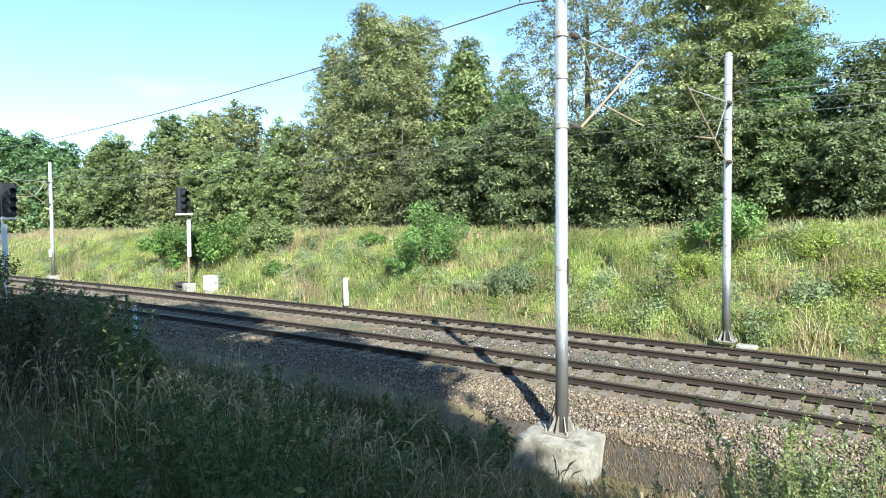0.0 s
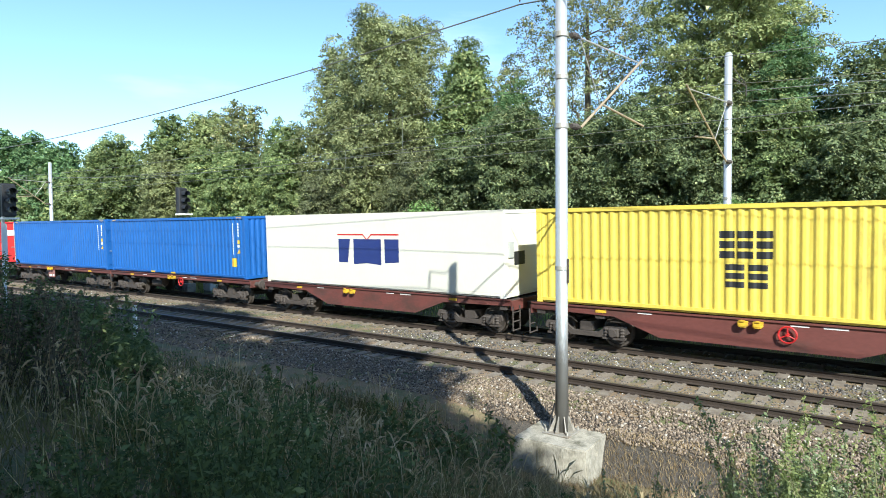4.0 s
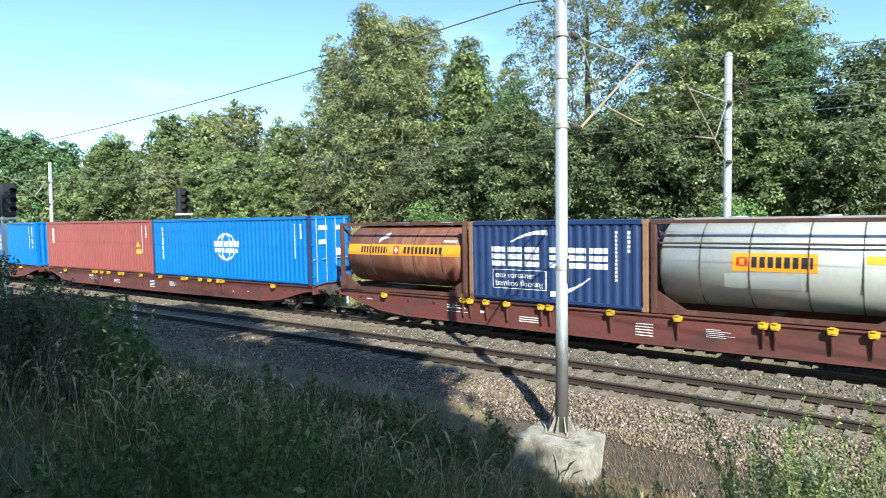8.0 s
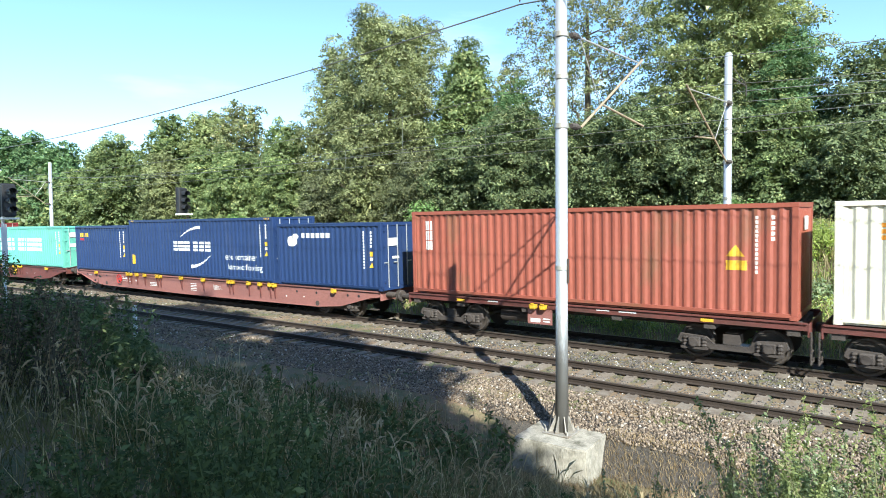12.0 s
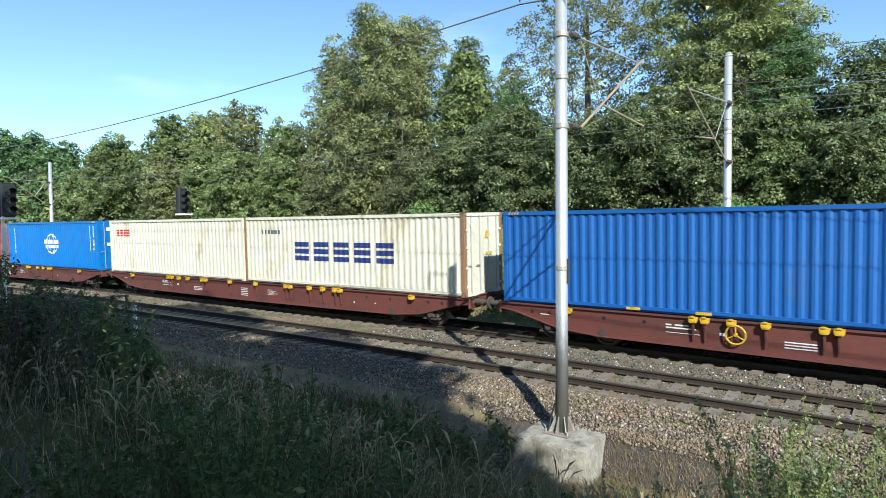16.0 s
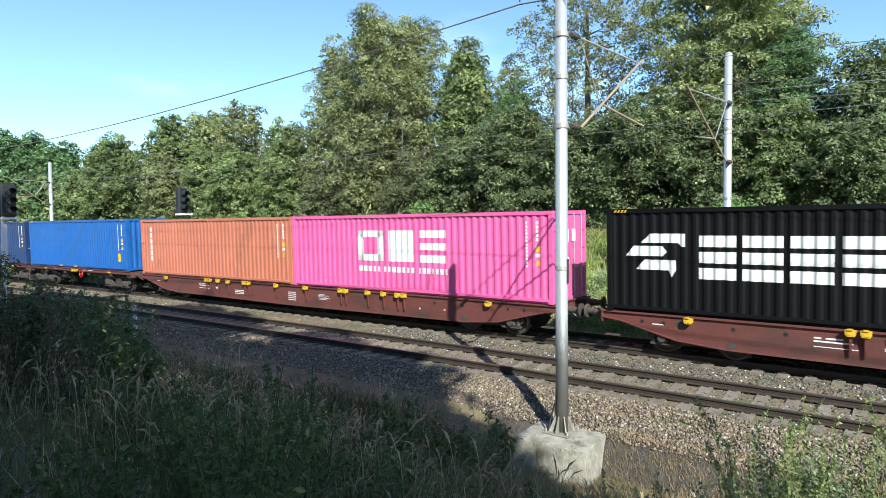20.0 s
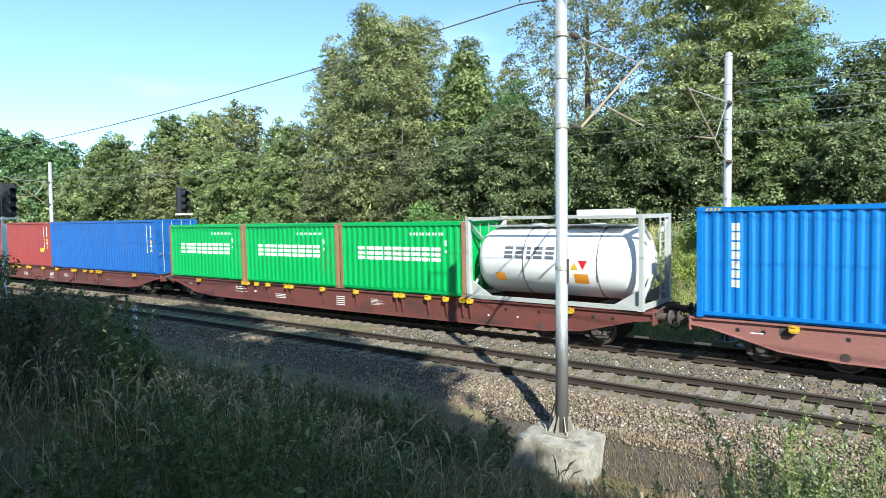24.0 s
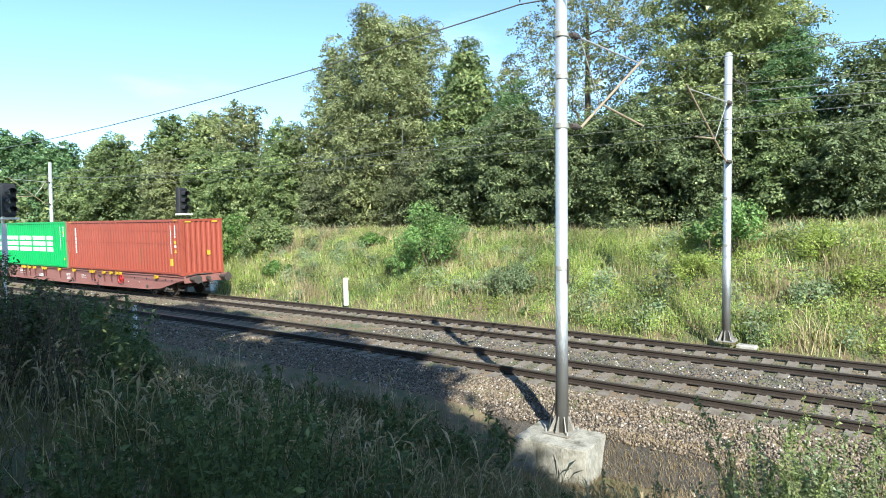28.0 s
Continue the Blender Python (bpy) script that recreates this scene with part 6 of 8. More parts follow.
for x in (-1.8, 0.1):
    mark(c, [rect(x - 0.2, 0.05, x + 0.2, 0.13)], M_YELLOW, "fork_pocket_mark", "yellow bar", True)


def reefer_logo(c):
    p = [[(-1.55, 0.98), (-1.05, 0.98), (-0.9, 1.9), (-1.55, 1.9)], [(-0.72, 0.92), (0.0, 0.98), (0.0, 1.9), (-0.72, 1.9)], [(0.0, 0.98), (0.72, 0.92), (0.72, 1.9), (0.0, 1.9)], [(0.9, 1.0), (1.6, 1.05), (1.6, 1.9), (0.9, 1.9)]]
    mark(c, p, M_BLUEPRINT, "emblem", "navy block emblem", True)
    mark(c, [rect(-1.6, 2.04, -0.22, 2.1), rect(0.22, 2.04, 1.6, 2.1), [(-0.22, 2.1), (-0.22, 2.04), (0.0, 1.84), (0.0, 1.9)], [(0.22, 2.1), (0.0, 1.9), (0.0, 1.84), (0.22, 2.04)]], M_RED, "emblem", "thin red line with a notch", True)


c = load(54.2, 40, 1, "reefer", "white smooth refrigerated container with navy emblem", deck=OPEN, reefer=True)
reefer_logo(c)
c = load(67.6, 40, 1, "yellow", "yellow corrugated container with a black emblem", deck=OPEN)
mark(c, [*blocks(-0.75, 1.5, 1.25, 0.7, 3, 0.12), *blocks(-0.6, 0.75, 1.0, 0.6, 2, 0.2)], M_BLACK, "emblem", "black block emblem"), columns(c, M_BLACK)
c = load(81.3, 30, 0, "white", "plain white corrugated bulk container", doors=False)
mark(c, [rect(4.0, 0.45, 4.15, 0.6)], M_BLACK, "label", "small black label")
c = load(90.55, 20, 0, "royal", "short plain blue corrugated container")
columns(c)


def disc_logo(c, n1, n2, flat=False):
    mark(c, [oval(0, 1.32, 0.95, 0.95)], M_BLUELOGO, "emblem", "round blue emblem", flat)
    bm = bmesh.new()
    for q in [rect(-0.2, 1.72, 0.95, 1.86), rect(-0.95, 0.82, 0.25, 0.96), *blocks(-0.82, 1.18, 1.64, 0.34, 7, 0.2)]:
        bm.faces.new([bm.verts.new((x, -HALF - (0.01 if flat else 0.002), z)) for x, z in q])
    part("emblem_bars", skin_mesh(bm, "emblem_bars", M_PRINT), None, c, "white bars on the emblem")
    mark(c, [*blocks(-2.0, 1.2, 0.95, 0.25, n1, 0.5), *blocks(1.15, 1.2, 1.9, 0.27, n2, 0.5)], M_GREYPRINT, "inscription", "grey bars", flat)
    mark(c, blocks(2.9, 2.1, 0.75, 0.24, 5, 0.3), M_GREYPRINT, "inscription", "grey bars", flat)


c = load(96.75, 30, 0, "white", "white bulk container with a round blue emblem", post="cream")
disc_logo(c, 4, 9)
mark(c, [rect(3.7, 0.35, 3.85, 0.75)], M_YELLOW, "label", "yellow sticker")
c = load(107.5, 40, 1, "rust", "rust-red container with dark repaired patches", doors=False)
mark(c, [rect(-5.0, 1.7, -4.3, 2.15), rect(-5.0, 0.7, -4.3, 1.4), rect(-2.0, 0.65, 0.6, 1.15)], PAINT["crimson"], "repair_patch", "dark red repaired patch")
mark(c, [rect(-5.7, 0.6, -5.45, 0.75)], M_YELLOW, "label", "yellow sticker"), columns(c, tags=False, lone=True)
c = load(119.8, 40, 1, "azure", "light blue container with a white globe emblem", doors=False)
globe(c, 0.2, 1.55, 0.76), columns(c), upright_name(c, 7, high=1.65, wide=0.2), height_stripes(c)
mark(c, [rect(-1.0, 0.15, -0.2, 1.0)], M_PATCHBLUE, "repair_patch", "paler blue repaired patch")
c = load(133.7, 40, 1, "rosewood", "faded pinkish red container with large labels")
mark(c, stack(-5.45, 2.5, 0.3, 0.95, 3, 0.1), M_PRINT, "upright_name", "column of white blocks"), columns(c, tags=False)
mark(c, [rect(4.5, 1.05, 5.0, 1.3), [(4.5, 1.45), (4.95, 1.45), (4.72, 1.75)]], M_YELLOW, "label", "yellow stickers")
c = load(146.05, 40, 1, "azure", "light blue container with a white globe emblem", post="navy")
globe(c, 0.3, 1.55, 0.76), columns(c, tags=False), upright_name(c, 7, high=1.65, wide=0.2)
end_mark(c, [rect(-0.7, 2.3, -0.2, 2.5), rect(0.3, 2.3, 0.8, 2.5), rect(-0.7, 1.7, -0.25, 1.9), rect(0.3, 1.2, 0.7, 1.5)], M_PRINT)

t = tank_container(160.1, 20, M_RUSTTANK, M_BROWNTANK, "brown tank container with an orange band", 1.1, (-1.5, 0.6, 1.9), blunt=True)
tank_mark(t, [rect(-2.7, 0.02, 2.7, 0.42)], M_ORANGE, "band", "broad orange band")
tank_mark(t, [*blocks(-2.0, 0.1, 1.35, 0.24, 10, 0.25, (9,)), *blocks(0.15, 0.1, 1.75, 0.24, 10, 0.25)], M_BLACK, "inscription", "dark blocks", 0.008)
tank_mark(t, [rect(-0.34, 0.06, -0.08, 0.36)], M_RED, "emblem", "red square", 0.008)
tank_mark(t, [rect(-0.3, 0.18, -0.12, 0.25), rect(-0.24, 0.1, -0.18, 0.33)], M_PRINT, "cross", "white cross", 0.012)
tank_mark(t, [swoosh(-1.15, 0.62, -0.72, 0.85, 0.05, 0.16, 0.2, 6)[i] for i in range(6)], M_PRINT, "paint_splash", "white patch")
tank_mark(t, [rect(1.9, 0.52, 2.5, 0.58)], M_PRINT, "inscription", "white bars")
c = load(166.3, 20, 0, "navy", "short navy container with white swooshes", post="oxide")
mark(c, [*blocks(-2.15, 1.15, 1.75, 0.62, 3, 0.14), *blocks(-0.05, 1.15, 1.9, 0.62, 3, 0.14)], M_PRINT, "emblem", "white blocks")
mark(c, [*swoosh(-1.4, 1.95, -0.1, 2.3, 0.1, 0.04, 0.16), *swoosh(0.0, 0.42, 1.3, 0.9, -0.12, 0.18, 0.04)], M_PRINT, "swoosh", "white swooshes")
mark(c, [words("eco container", 0.26, -2.0, 0.78), words("bamboo flooring", 0.26, -2.0, 0.52)], M_PRINT, "lettering", "small white lettering")
mark(c, [rect(-2.12, 1.02, -0.15, 1.04), rect(-2.12, 0.42, -0.15, 0.44), rect(-2.12, 0.42, -2.1, 1.04), rect(-0.17, 0.42, -0.15, 1.04)], M_PRINT, "outline", "thin white outline"), columns(c, tags=False)
t = tank_container(172.45, 20, M_SILVER, M_BROWNTANK, "silver-grey tank container with an orange sign", 1.18, (-1.75, -0.55, 0.75, 1.85), blunt=True)
tank_mark(t, [rect(-0.95, -0.1, 0.95, 0.36)], M_ORANGE, "sign", "orange rectangle")
tank_mark(t, blocks(-0.5, 0.0, 1.35, 0.27, 8, 0.22, (7,)), M_BLACK, "inscription", "dark blocks", 0.008)
tank_mark(t, [q for q in (rect(-0.85, 0.04, -0.78, 0.24), rect(-0.66, 0.04, -0.59, 0.24), rect(-0.8, 0.02, -0.64, 0.06), rect(-0.8, 0.22, -0.64, 0.26))], M_RED, "emblem", "small red emblem", 0.008)
tank_mark(t, [rect(1.9, 0.14, 2.6, 0.34)], M_YELLOW, "label", "yellow sticker")
tank_mark(t, [rect(-1.15, -0.55, 0.6, -0.16)], M_FRAMEGREY, "panel", "dull grey panel")
part("hand_rail", new_tube([(-2.8, -1.17, 1.95), (2.8, -1.17, 1.95)], 0.03, 6), M_UNDER, t[0])
c = load(178.6, 20, 0, "slate", "short container in faded slate blue", post="cream")
columns(c, lone=True)
c = load(186.45, 20, 0, "orange", "short orange open-top container under a tarpaulin")
mark(c, blocks(-1.25, 1.25, 3.75, 0.42, 10, 0.16, (5, 6)), M_BLUEPRINT, "lettering", "row of navy blocks")
mark(c, [[(-2.65, 1.2), (-2.2, 1.2), (-2.0, 1.5), (-2.45, 1.5)], [(-2.5, 1.5), (-2.05, 1.5), (-1.85, 1.85), (-2.3, 1.85)], [(-2.1, 1.2), (-1.75, 1.2), (-1.6, 1.75), (-1.9, 1.75)]], M_BLUELOGO, "emblem", "slanted blue emblem")
bm = bmesh.new()
rg = np.random.default_rng(5)
grid = [[bm.verts.new((-2.95 + 5.9 * i / 24, -1.18 + 2.36 * j / 8, 2.57 + (0.22 * math.sin(math.pi * j / 8) + 0.04 * rg.normal()) * min(1, i / 2, (24 - i) / 2))) for j in range(9)] for i in range(25)]
for i in range(24):
    for j in range(8):
        bm.faces.new((grid[i][j], grid[i + 1][j], grid[i + 1][j + 1], grid[i][j + 1]))
part("tarpaulin", bm, M_TARP, c, "dusty blue tarpaulin over the top")
c = load(192.6, 20, 0, "salmon", "short container in faded salmon red")
columns(c)
c = load(198.75, 40, 1, "reefer", "white smooth refrigerated container with navy emblem", reefer=True)
reefer_logo(c)
c = load(212.8, 40, 1, "maroon", "dark maroon container with a small emblem")
mark(c, [rect(-5.6, 2.08, -4.75, 2.5)], M_BLUEPRINT, "emblem", "small navy emblem")
bm = bmesh.new()
for q in (rect(-5.52, 2.3, -5.25, 2.46), *blocks(-5.4, 2.14, 0.6, 0.12, 6, 0.2)):
    bm.faces.new([bm.verts.new((x, -HALF - 0.002, z)) for x, z in q])
part("emblem_bars", skin_mesh(bm, "emblem_bars", M_PRINT), None, c)
columns(c), mark(c, [rect(4.95, 0.5, 5.35, 0.95)], M_YELLOW, "label", "yellow sticker")
c = load(225.1, 40, 0, "teal", "pale green container with large white blocks")
mark(c, [*blocks(-3.05, 1.0, 2.2, 0.85, 5, 0.14, (2,)), *blocks(-0.3, 1.0, 3.5, 0.85, 8, 0.14, (2, 5))], M_PRINT, "lettering", "row of white blocks")
mark(c, stack(-5.4, 2.3, 0.4, 1.75, 4, 0.3), M_PRINT, "upright_name", "column of white blocks"), columns(c)
end_mark(c, [rect(-0.8, 1.9, -0.2, 2.2), rect(-0.8, 1.3, -0.3, 1.5)], M_PRINT)
c = load(239.05, 20, 0, "navy", "short navy container with a yellow emblem")
mark(c, blocks(-2.5, 1.95, 0.95, 0.24, 5, 0.2), M_YELLOW, "emblem", "yellow blocks"), mark(c, blocks(-2.5, 1.75, 0.5, 0.12, 4), M_RED, "emblem", "red blocks"), columns(c)
c = load(245.25, 40, 1, "navy", "navy container with white swooshes")
mark(c, [*blocks(-1.85, 1.3, 1.45, 0.47, 3, 0.13), *blocks(-0.1, 1.3, 1.5, 0.47, 3, 0.13)], M_PRINT, "emblem", "white blocks")
mark(c, [*swoosh(-1.2, 2.0, 0.6, 2.55, 0.13, 0.03, 0.16), *swoosh(-0.3, 0.62, 1.35, 1.12, -0.14, 0.18, 0.03)], M_PRINT, "swoosh", "white swooshes")
mark(c, [words("eco container", 0.42, 2.55, 0.95), words("bamboo flooring", 0.38, 2.7, 0.5)], M_PRINT, "lettering", "white lettering"), columns(c)
mark(c, [rect(-5.9, 0.5, -5.6, 1.0)], M_YELLOW, "label", "yellow sticker"), height_stripes(c)
c = load(257.75, 20, 0, "navy", "short navy container with a white animal emblem")
mark(c, blocks(-1.5, 2.0, 1.7, 0.2, 6, 0.3), M_PRINT, "lettering", "small white blocks"), mark(c, [oval(-2.1, 1.85, 0.32, 0.22), oval(-1.85, 2.05, 0.2, 0.12)], M_PRINT, "emblem", "white blob emblem"), columns(c)
end_mark(c, [rect(-0.8, 1.7, -0.3, 2.0), rect(-0.6, 1.2, -0.2, 1.3)], M_PRINT)
c = load(265.35, 40, 1, "brick", "faded brick-red container with large labels", deck=OPEN, doors=False)
mark(c, stack(-5.5, 2.55, 0.28, 1.0, 3, 0.1), M_PRINT, "upright_name", "column of white blocks"), columns(c, tags=False)
mark(c, [rect(4.45, 1.2, 4.95, 1.45), [(4.45, 1.55), (4.9, 1.55), (4.68, 1.85)]], M_YELLOW, "label", "yellow stickers")
end_mark(c, [rect(-0.3, 2.2, 0.3, 2.55)], M_PRINT)
c = load(278.3, 40, 1, "cream", "cream container with orange blocks and rust streaks", deck=OPEN, doors=False)
mark(c, blocks(-5.2, 2.0, 1.15, 0.38, 4, 0.1), M_ORANGE, "lettering", "orange blocks"), mark(c, [rect(5.0, 1.85, 5.25, 2.0)], M_YELLOW, "label", "yellow sticker")
t = tank_container(292.3, 30, M_SILVER, M_FRAMEGREY, "long silver tank container with a small orange sign", 1.14, (-3.2, -1.5, 0.3, 2.1, 3.4))
tank_mark(t, [rect(-3.9, 0.2, -2.8, 0.5)], M_ORANGE, "sign", "orange rectangle")
c = load(301.6, 20, 0, "green", "short bright green container with a white strip", post="oxide")
mark(c, blocks(-1.9, 1.15, 3.9, 0.4, 9, 0.1), M_PRINT, "lettering", "row of white blocks")
c = load(307.7, 30, 0, "white", "white bulk container with a round blue emblem", reefer=True)
disc_logo(c, 4, 8, True)
c = load(318.5, 40, 1, "rust", "plain rust-red corrugated container", doors=False)
mark(c, [rect(-5.75, 0.55, -5.5, 0.75)], M_YELLOW, "label", "yellow sticker"), columns(c)
c = load(330.8, 40, 1, "azure", "light blue container with a white globe emblem")
globe(c, 0.2, 1.5, 0.76), columns(c), upright_name(c, 7, high=1.65, wide=0.2), height_stripes(c)
end_mark(c, [rect(-0.7, 2.3, -0.2, 2.5), rect(0.3, 2.3, 0.8, 2.5), rect(-0.7, 1.4, -0.3, 1.6)], M_PRINT)
c = load(344.45, 40, 1, "cream", "cream corrugated container with red blocks")
mark(c, blocks(-5.35, 2.0, 1.35, 0.38, 4, 0.08), M_RED, "lettering", "red blocks")
c = load(356.75, 40, 1, "cream", "rust-streaked cream container with large navy blocks", post="oxide")
mark(c, blocks(-2.7, 1.05, 5.6, 0.78, 5, 0.33), M_BLUEPRINT, "lettering", "wide row of navy blocks"), mark(c, blocks(-4.9, 2.15, 1.3, 0.18, 6, 0.2), M_GREYPRINT, "inscription", "grey bars")
end_mark(c, [rect(0.1, 2.0, 0.35, 2.25), rect(0.1, 1.4, 0.5, 1.5)], M_YELLOW)
c = load(370.5, 40, 1, "royal", "plain blue corrugated container with yellow labels")
columns(c), height_stripes(c), mark(c, [rect(5.0, 0.5, 5.4, 0.95)], M_YELLOW, "label", "yellow sticker")
for x in (-1.8, 0.1):
    mark(c, [rect(x - 0.2, 0.05, x + 0.2, 0.13)], M_YELLOW, "fork_pocket_mark", "yellow bar", True)
c = load(382.8, 20, 0, "crimson", "short crimson container with white blocks")
mark(c, stack(-2.5, 2.15, 0.32, 1.1, 3, 0.1), M_PRINT, "upright_name", "column of white blocks"), columns(c, tags=False)
t = tank_container(389.0, 20, M_BROWNTANK, M_BROWNTANK, "brown framed tank container with an orange band", 1.08, (-1.4, -0.2, 1.2), blunt=True)
tank_mark(t, [rect(-2.7, -0.2, 2.7, 0.2)], M_ORANGE, "band", "broad orange band")
tank_mark(t, [*blocks(-2.1, -0.12, 1.6, 0.24, 10, 0.25, (9,)), *blocks(0.3, -0.12, 1.8, 0.24, 10, 0.25)], M_BLACK, "inscription", "dark blocks", 0.008)
tank_mark(t, [rect(-0.3, -0.14, 0.0, 0.16)], M_RED, "emblem", "red square", 0.008)
tank_mark(t, [rect(-0.26, -0.02, -0.04, 0.05), rect(-0.18, -0.1, -0.12, 0.12)], M_PRINT, "cross", "white cross", 0.012)
part("end_cabinet", new_box(2.8, 3.02, -1.0, 1.0, 0.3, 2.45, bev=0.02), M_BROWNTANK, t[0])
end_mark(t[0], [rect(-0.5, 2.1, 0.0, 2.2), rect(-0.45, 1.2, -0.2, 1.5)], M_PRINT)

t = tank_container(396.6, 30, M_TANKWHITE, M_TANKRED, "long white tank container with red end frames", 1.2, (), full_frame=False, walkway=False)
for x in (-2.6, -1.0, 0.7, 2.4, 3.8):
    tank_mark(t, [rect(x - 0.012, 0.55, x + 0.012, 1.19)], M_FRAMEGREY, "seam", "thin grey seam")
tank_mark(t, [*blocks(-3.65, -0.06, 1.75, 0.72, 3, 0.2), *blocks(-1.55, -0.06, 5.2, 0.72, 8, 0.16)], M_PALERED, "lettering", "row of faded red blocks")
tank_mark(t, [rect(-3.7, -0.28, 0.8, -0.16)], M_BLACK, "stripe", "black stripe")
t_words = words("GAS LOGISTICS", 0.3, 1.0, t[1] - 0.34)
tank_mark(t, [t_words], M_GREYPRINT, "lettering", "dark lettering")
tank_mark(t, [rect(-1.5, -0.5, -1.05, -0.32)], M_ORANGE, "label", "orange plate")
tank_mark(t, [[(-0.75, -0.42), (-0.57, -0.6), (-0.39, -0.42), (-0.57, -0.24)]], M_RED, "label", "red diamond")
for x, dx in ((-3.6, 0.3), (-0.25, -0.12), (3.0, 0.8)):
    for y in (-0.85, 0.85):
        part("saddle_leg", new_tube([(x - dx, y, 0.62), (x + dx * 0.2, y * 1.2, 0.12)], 0.07, 8), M_TANKWHITE, t[0])
for side in (-1, 1):
    part("foot_bar", new_tube([(-4.3, side * 1.1, 0.1), (-3.5, side * 1.1, 0.12), (-3.0, side * 0.9, 0.45)], 0.06, 8), M_TANKWHITE, t[0])
    part("foot_bar", new_tube([(4.3, side * 1.1, 0.1), (3.1, side * 1.1, 0.12), (3.0, side * 0.95, 0.5)], 0.06, 8), M_TANKWHITE, t[0])
c = load(405.95, 20, 0, "teal", "short pale green corrugated container", doors=False)
columns(c), mark(c, blocks(-2.4, 0.9, 0.3, 1.1, 1), M_PRINT, "label", "white panel")
t = tank_container(414.1, 20, M_TANKWHITE, M_TANKRED, "white tank container with black bands and red frames", 1.23, (-1.9, -0.75, 0.5, 1.75), full_frame=False, blunt=True, over=0.5)
for side in (-1, 1):
    part("top_rail", new_box(-2.89, 2.89, side * 1.219, side * 1.16, 2.5, 2.57), M_TANKRED, t[0])
tank_mark(t, [*blocks(-2.55, 0.02, 1.25, 0.6, 3, 0.2), *blocks(-1.0, 0.02, 3.5, 0.6, 8, 0.16)], M_PALERED, "lettering", "row of red blocks", 0.03)
tank_mark(t, [rect(-1.0, -0.22, 2.55, -0.1)], M_BLACK, "stripe", "black stripe", 0.03)
tank_mark(t, [words("LIQUID LOGISTICS", 0.16, -2.55, t[1] - 0.2)], M_GREYPRINT, "lettering", "small dark lettering", 0.03)
tank_mark(t, [rect(2.2, 0.7, 2.4, 0.95), [(1.9, 0.72), (2.08, 0.72), (1.99, 0.88)]], M_YELLOW, "label", "yellow stickers", 0.03)
c = load(422.6, 40, 1, "navy", "navy container with a yellow emblem", deck=OPEN)
mark(c, blocks(-5.5, 2.0, 1.1, 0.3, 5, 0.12), M_YELLOW, "emblem", "yellow blocks"), mark(c, blocks(-5.5, 1.8, 0.9, 0.12, 6), M_RED, "emblem", "red blocks"), columns(c), height_stripes(c)
c = load(435.5, 40, 1, "royal", "plain blue corrugated container with yellow labels", deck=OPEN, doors=False)
columns(c), height_stripes(c), mark(c, [rect(5.0, 0.5, 5.4, 0.95)], M_YELLOW, "label", "yellow sticker")
for x in (-1.8, 0.1):
    mark(c, [rect(x - 0.2, 0.05, x + 0.2, 0.13)], M_YELLOW, "fork_pocket_mark", "yellow bar", True)
c = load(449.25, 40, 1, "salmon", "faded orange-red container with white blocks")
upright_name(c, 6, high=1.75), columns(c)
c = load(461.55, 40, 1, "pink", "bright pink container with large white blocks")
mark(c, [rect(-2.25, 1.15, -0.95, 1.4), rect(-2.25, 2.05, -0.95, 2.3), rect(-2.25, 1.15, -1.95, 2.3), rect(-1.25, 1.15, -0.95, 2.3), rect(-0.7, 1.15, 0.55, 2.3), rect(0.8, 1.15, 2.0, 1.42), rect(0.8, 1.6, 2.0, 1.85), rect(0.8, 2.03, 2.0, 2.3)], M_PRINT, "emblem", "large white blocks")
mark(c, [*blocks(-2.2, 0.75, 1.1, 0.2, 5, 0.25), *blocks(-0.95, 0.75, 1.5, 0.2, 7, 0.25), *blocks(0.75, 0.75, 1.3, 0.2, 7, 0.25)], M_PRINT, "lettering", "small white blocks"), columns(c)
end_mark(c, [*[rect(a, 1.9, a + 0.28, 2.3) for a in (-0.75, -0.4, 0.1)], rect(-0.4, 1.2, -0.1, 1.4)], M_PRINT)
c = load(475.5, 40, 1, "black", "black container with large white blocks")
mark(c, blocks(-3.55, 1.0, 8.4, 1.15, 8, 0.14), M_PRINT, "lettering", "row of large white blocks")
mark(c, [[(-5.1, 1.95), (-4.85, 2.2), (-3.9, 2.2), (-3.9, 1.85), (-4.0, 1.85), (-4.1, 1.95)], [(-5.55, 1.58), (-5.3, 1.86), (-4.5, 1.86), (-4.4, 1.7), (-4.5, 1.58)], [(-5.25, 1.2), (-5.0, 1.48), (-4.15, 1.48), (-4.15, 1.2), (-4.25, 1.02), (-4.35, 1.2)]], M_PRINT, "emblem", "three slanted white bars"), columns(c), height_stripes(c)
mark(c, [rect(5.0, 0.5, 5.35, 0.8)], M_YELLOW, "label", "yellow sticker")
for sg, col, dr, lab in ((487.8, "rust", True, "rust-red corrugated container with rusty doors"), (617.7, "rust", False, "plain rust-red corrugated container"), (643.7, "rust", False, "rust-red corrugated container at the train's end")):
    c = load(sg, 40, 1, col, lab, doors=dr)
    upright_name(c), columns(c), height_stripes(c)
    mark(c, [rect(4.98, 0.5, 5.28, 0.85)], M_YELLOW, "label", "yellow sticker")
    end_mark(c, [rect(0.25, 1.0, 0.45, 1.25), rect(-0.95, 2.72, -0.6, 2.79), rect(0.6, 2.72, 0.95, 2.79)] if not dr else [rect(-0.5, 2.1, 0.2, 2.4)], M_YELLOW if not dr else M_PRINT)
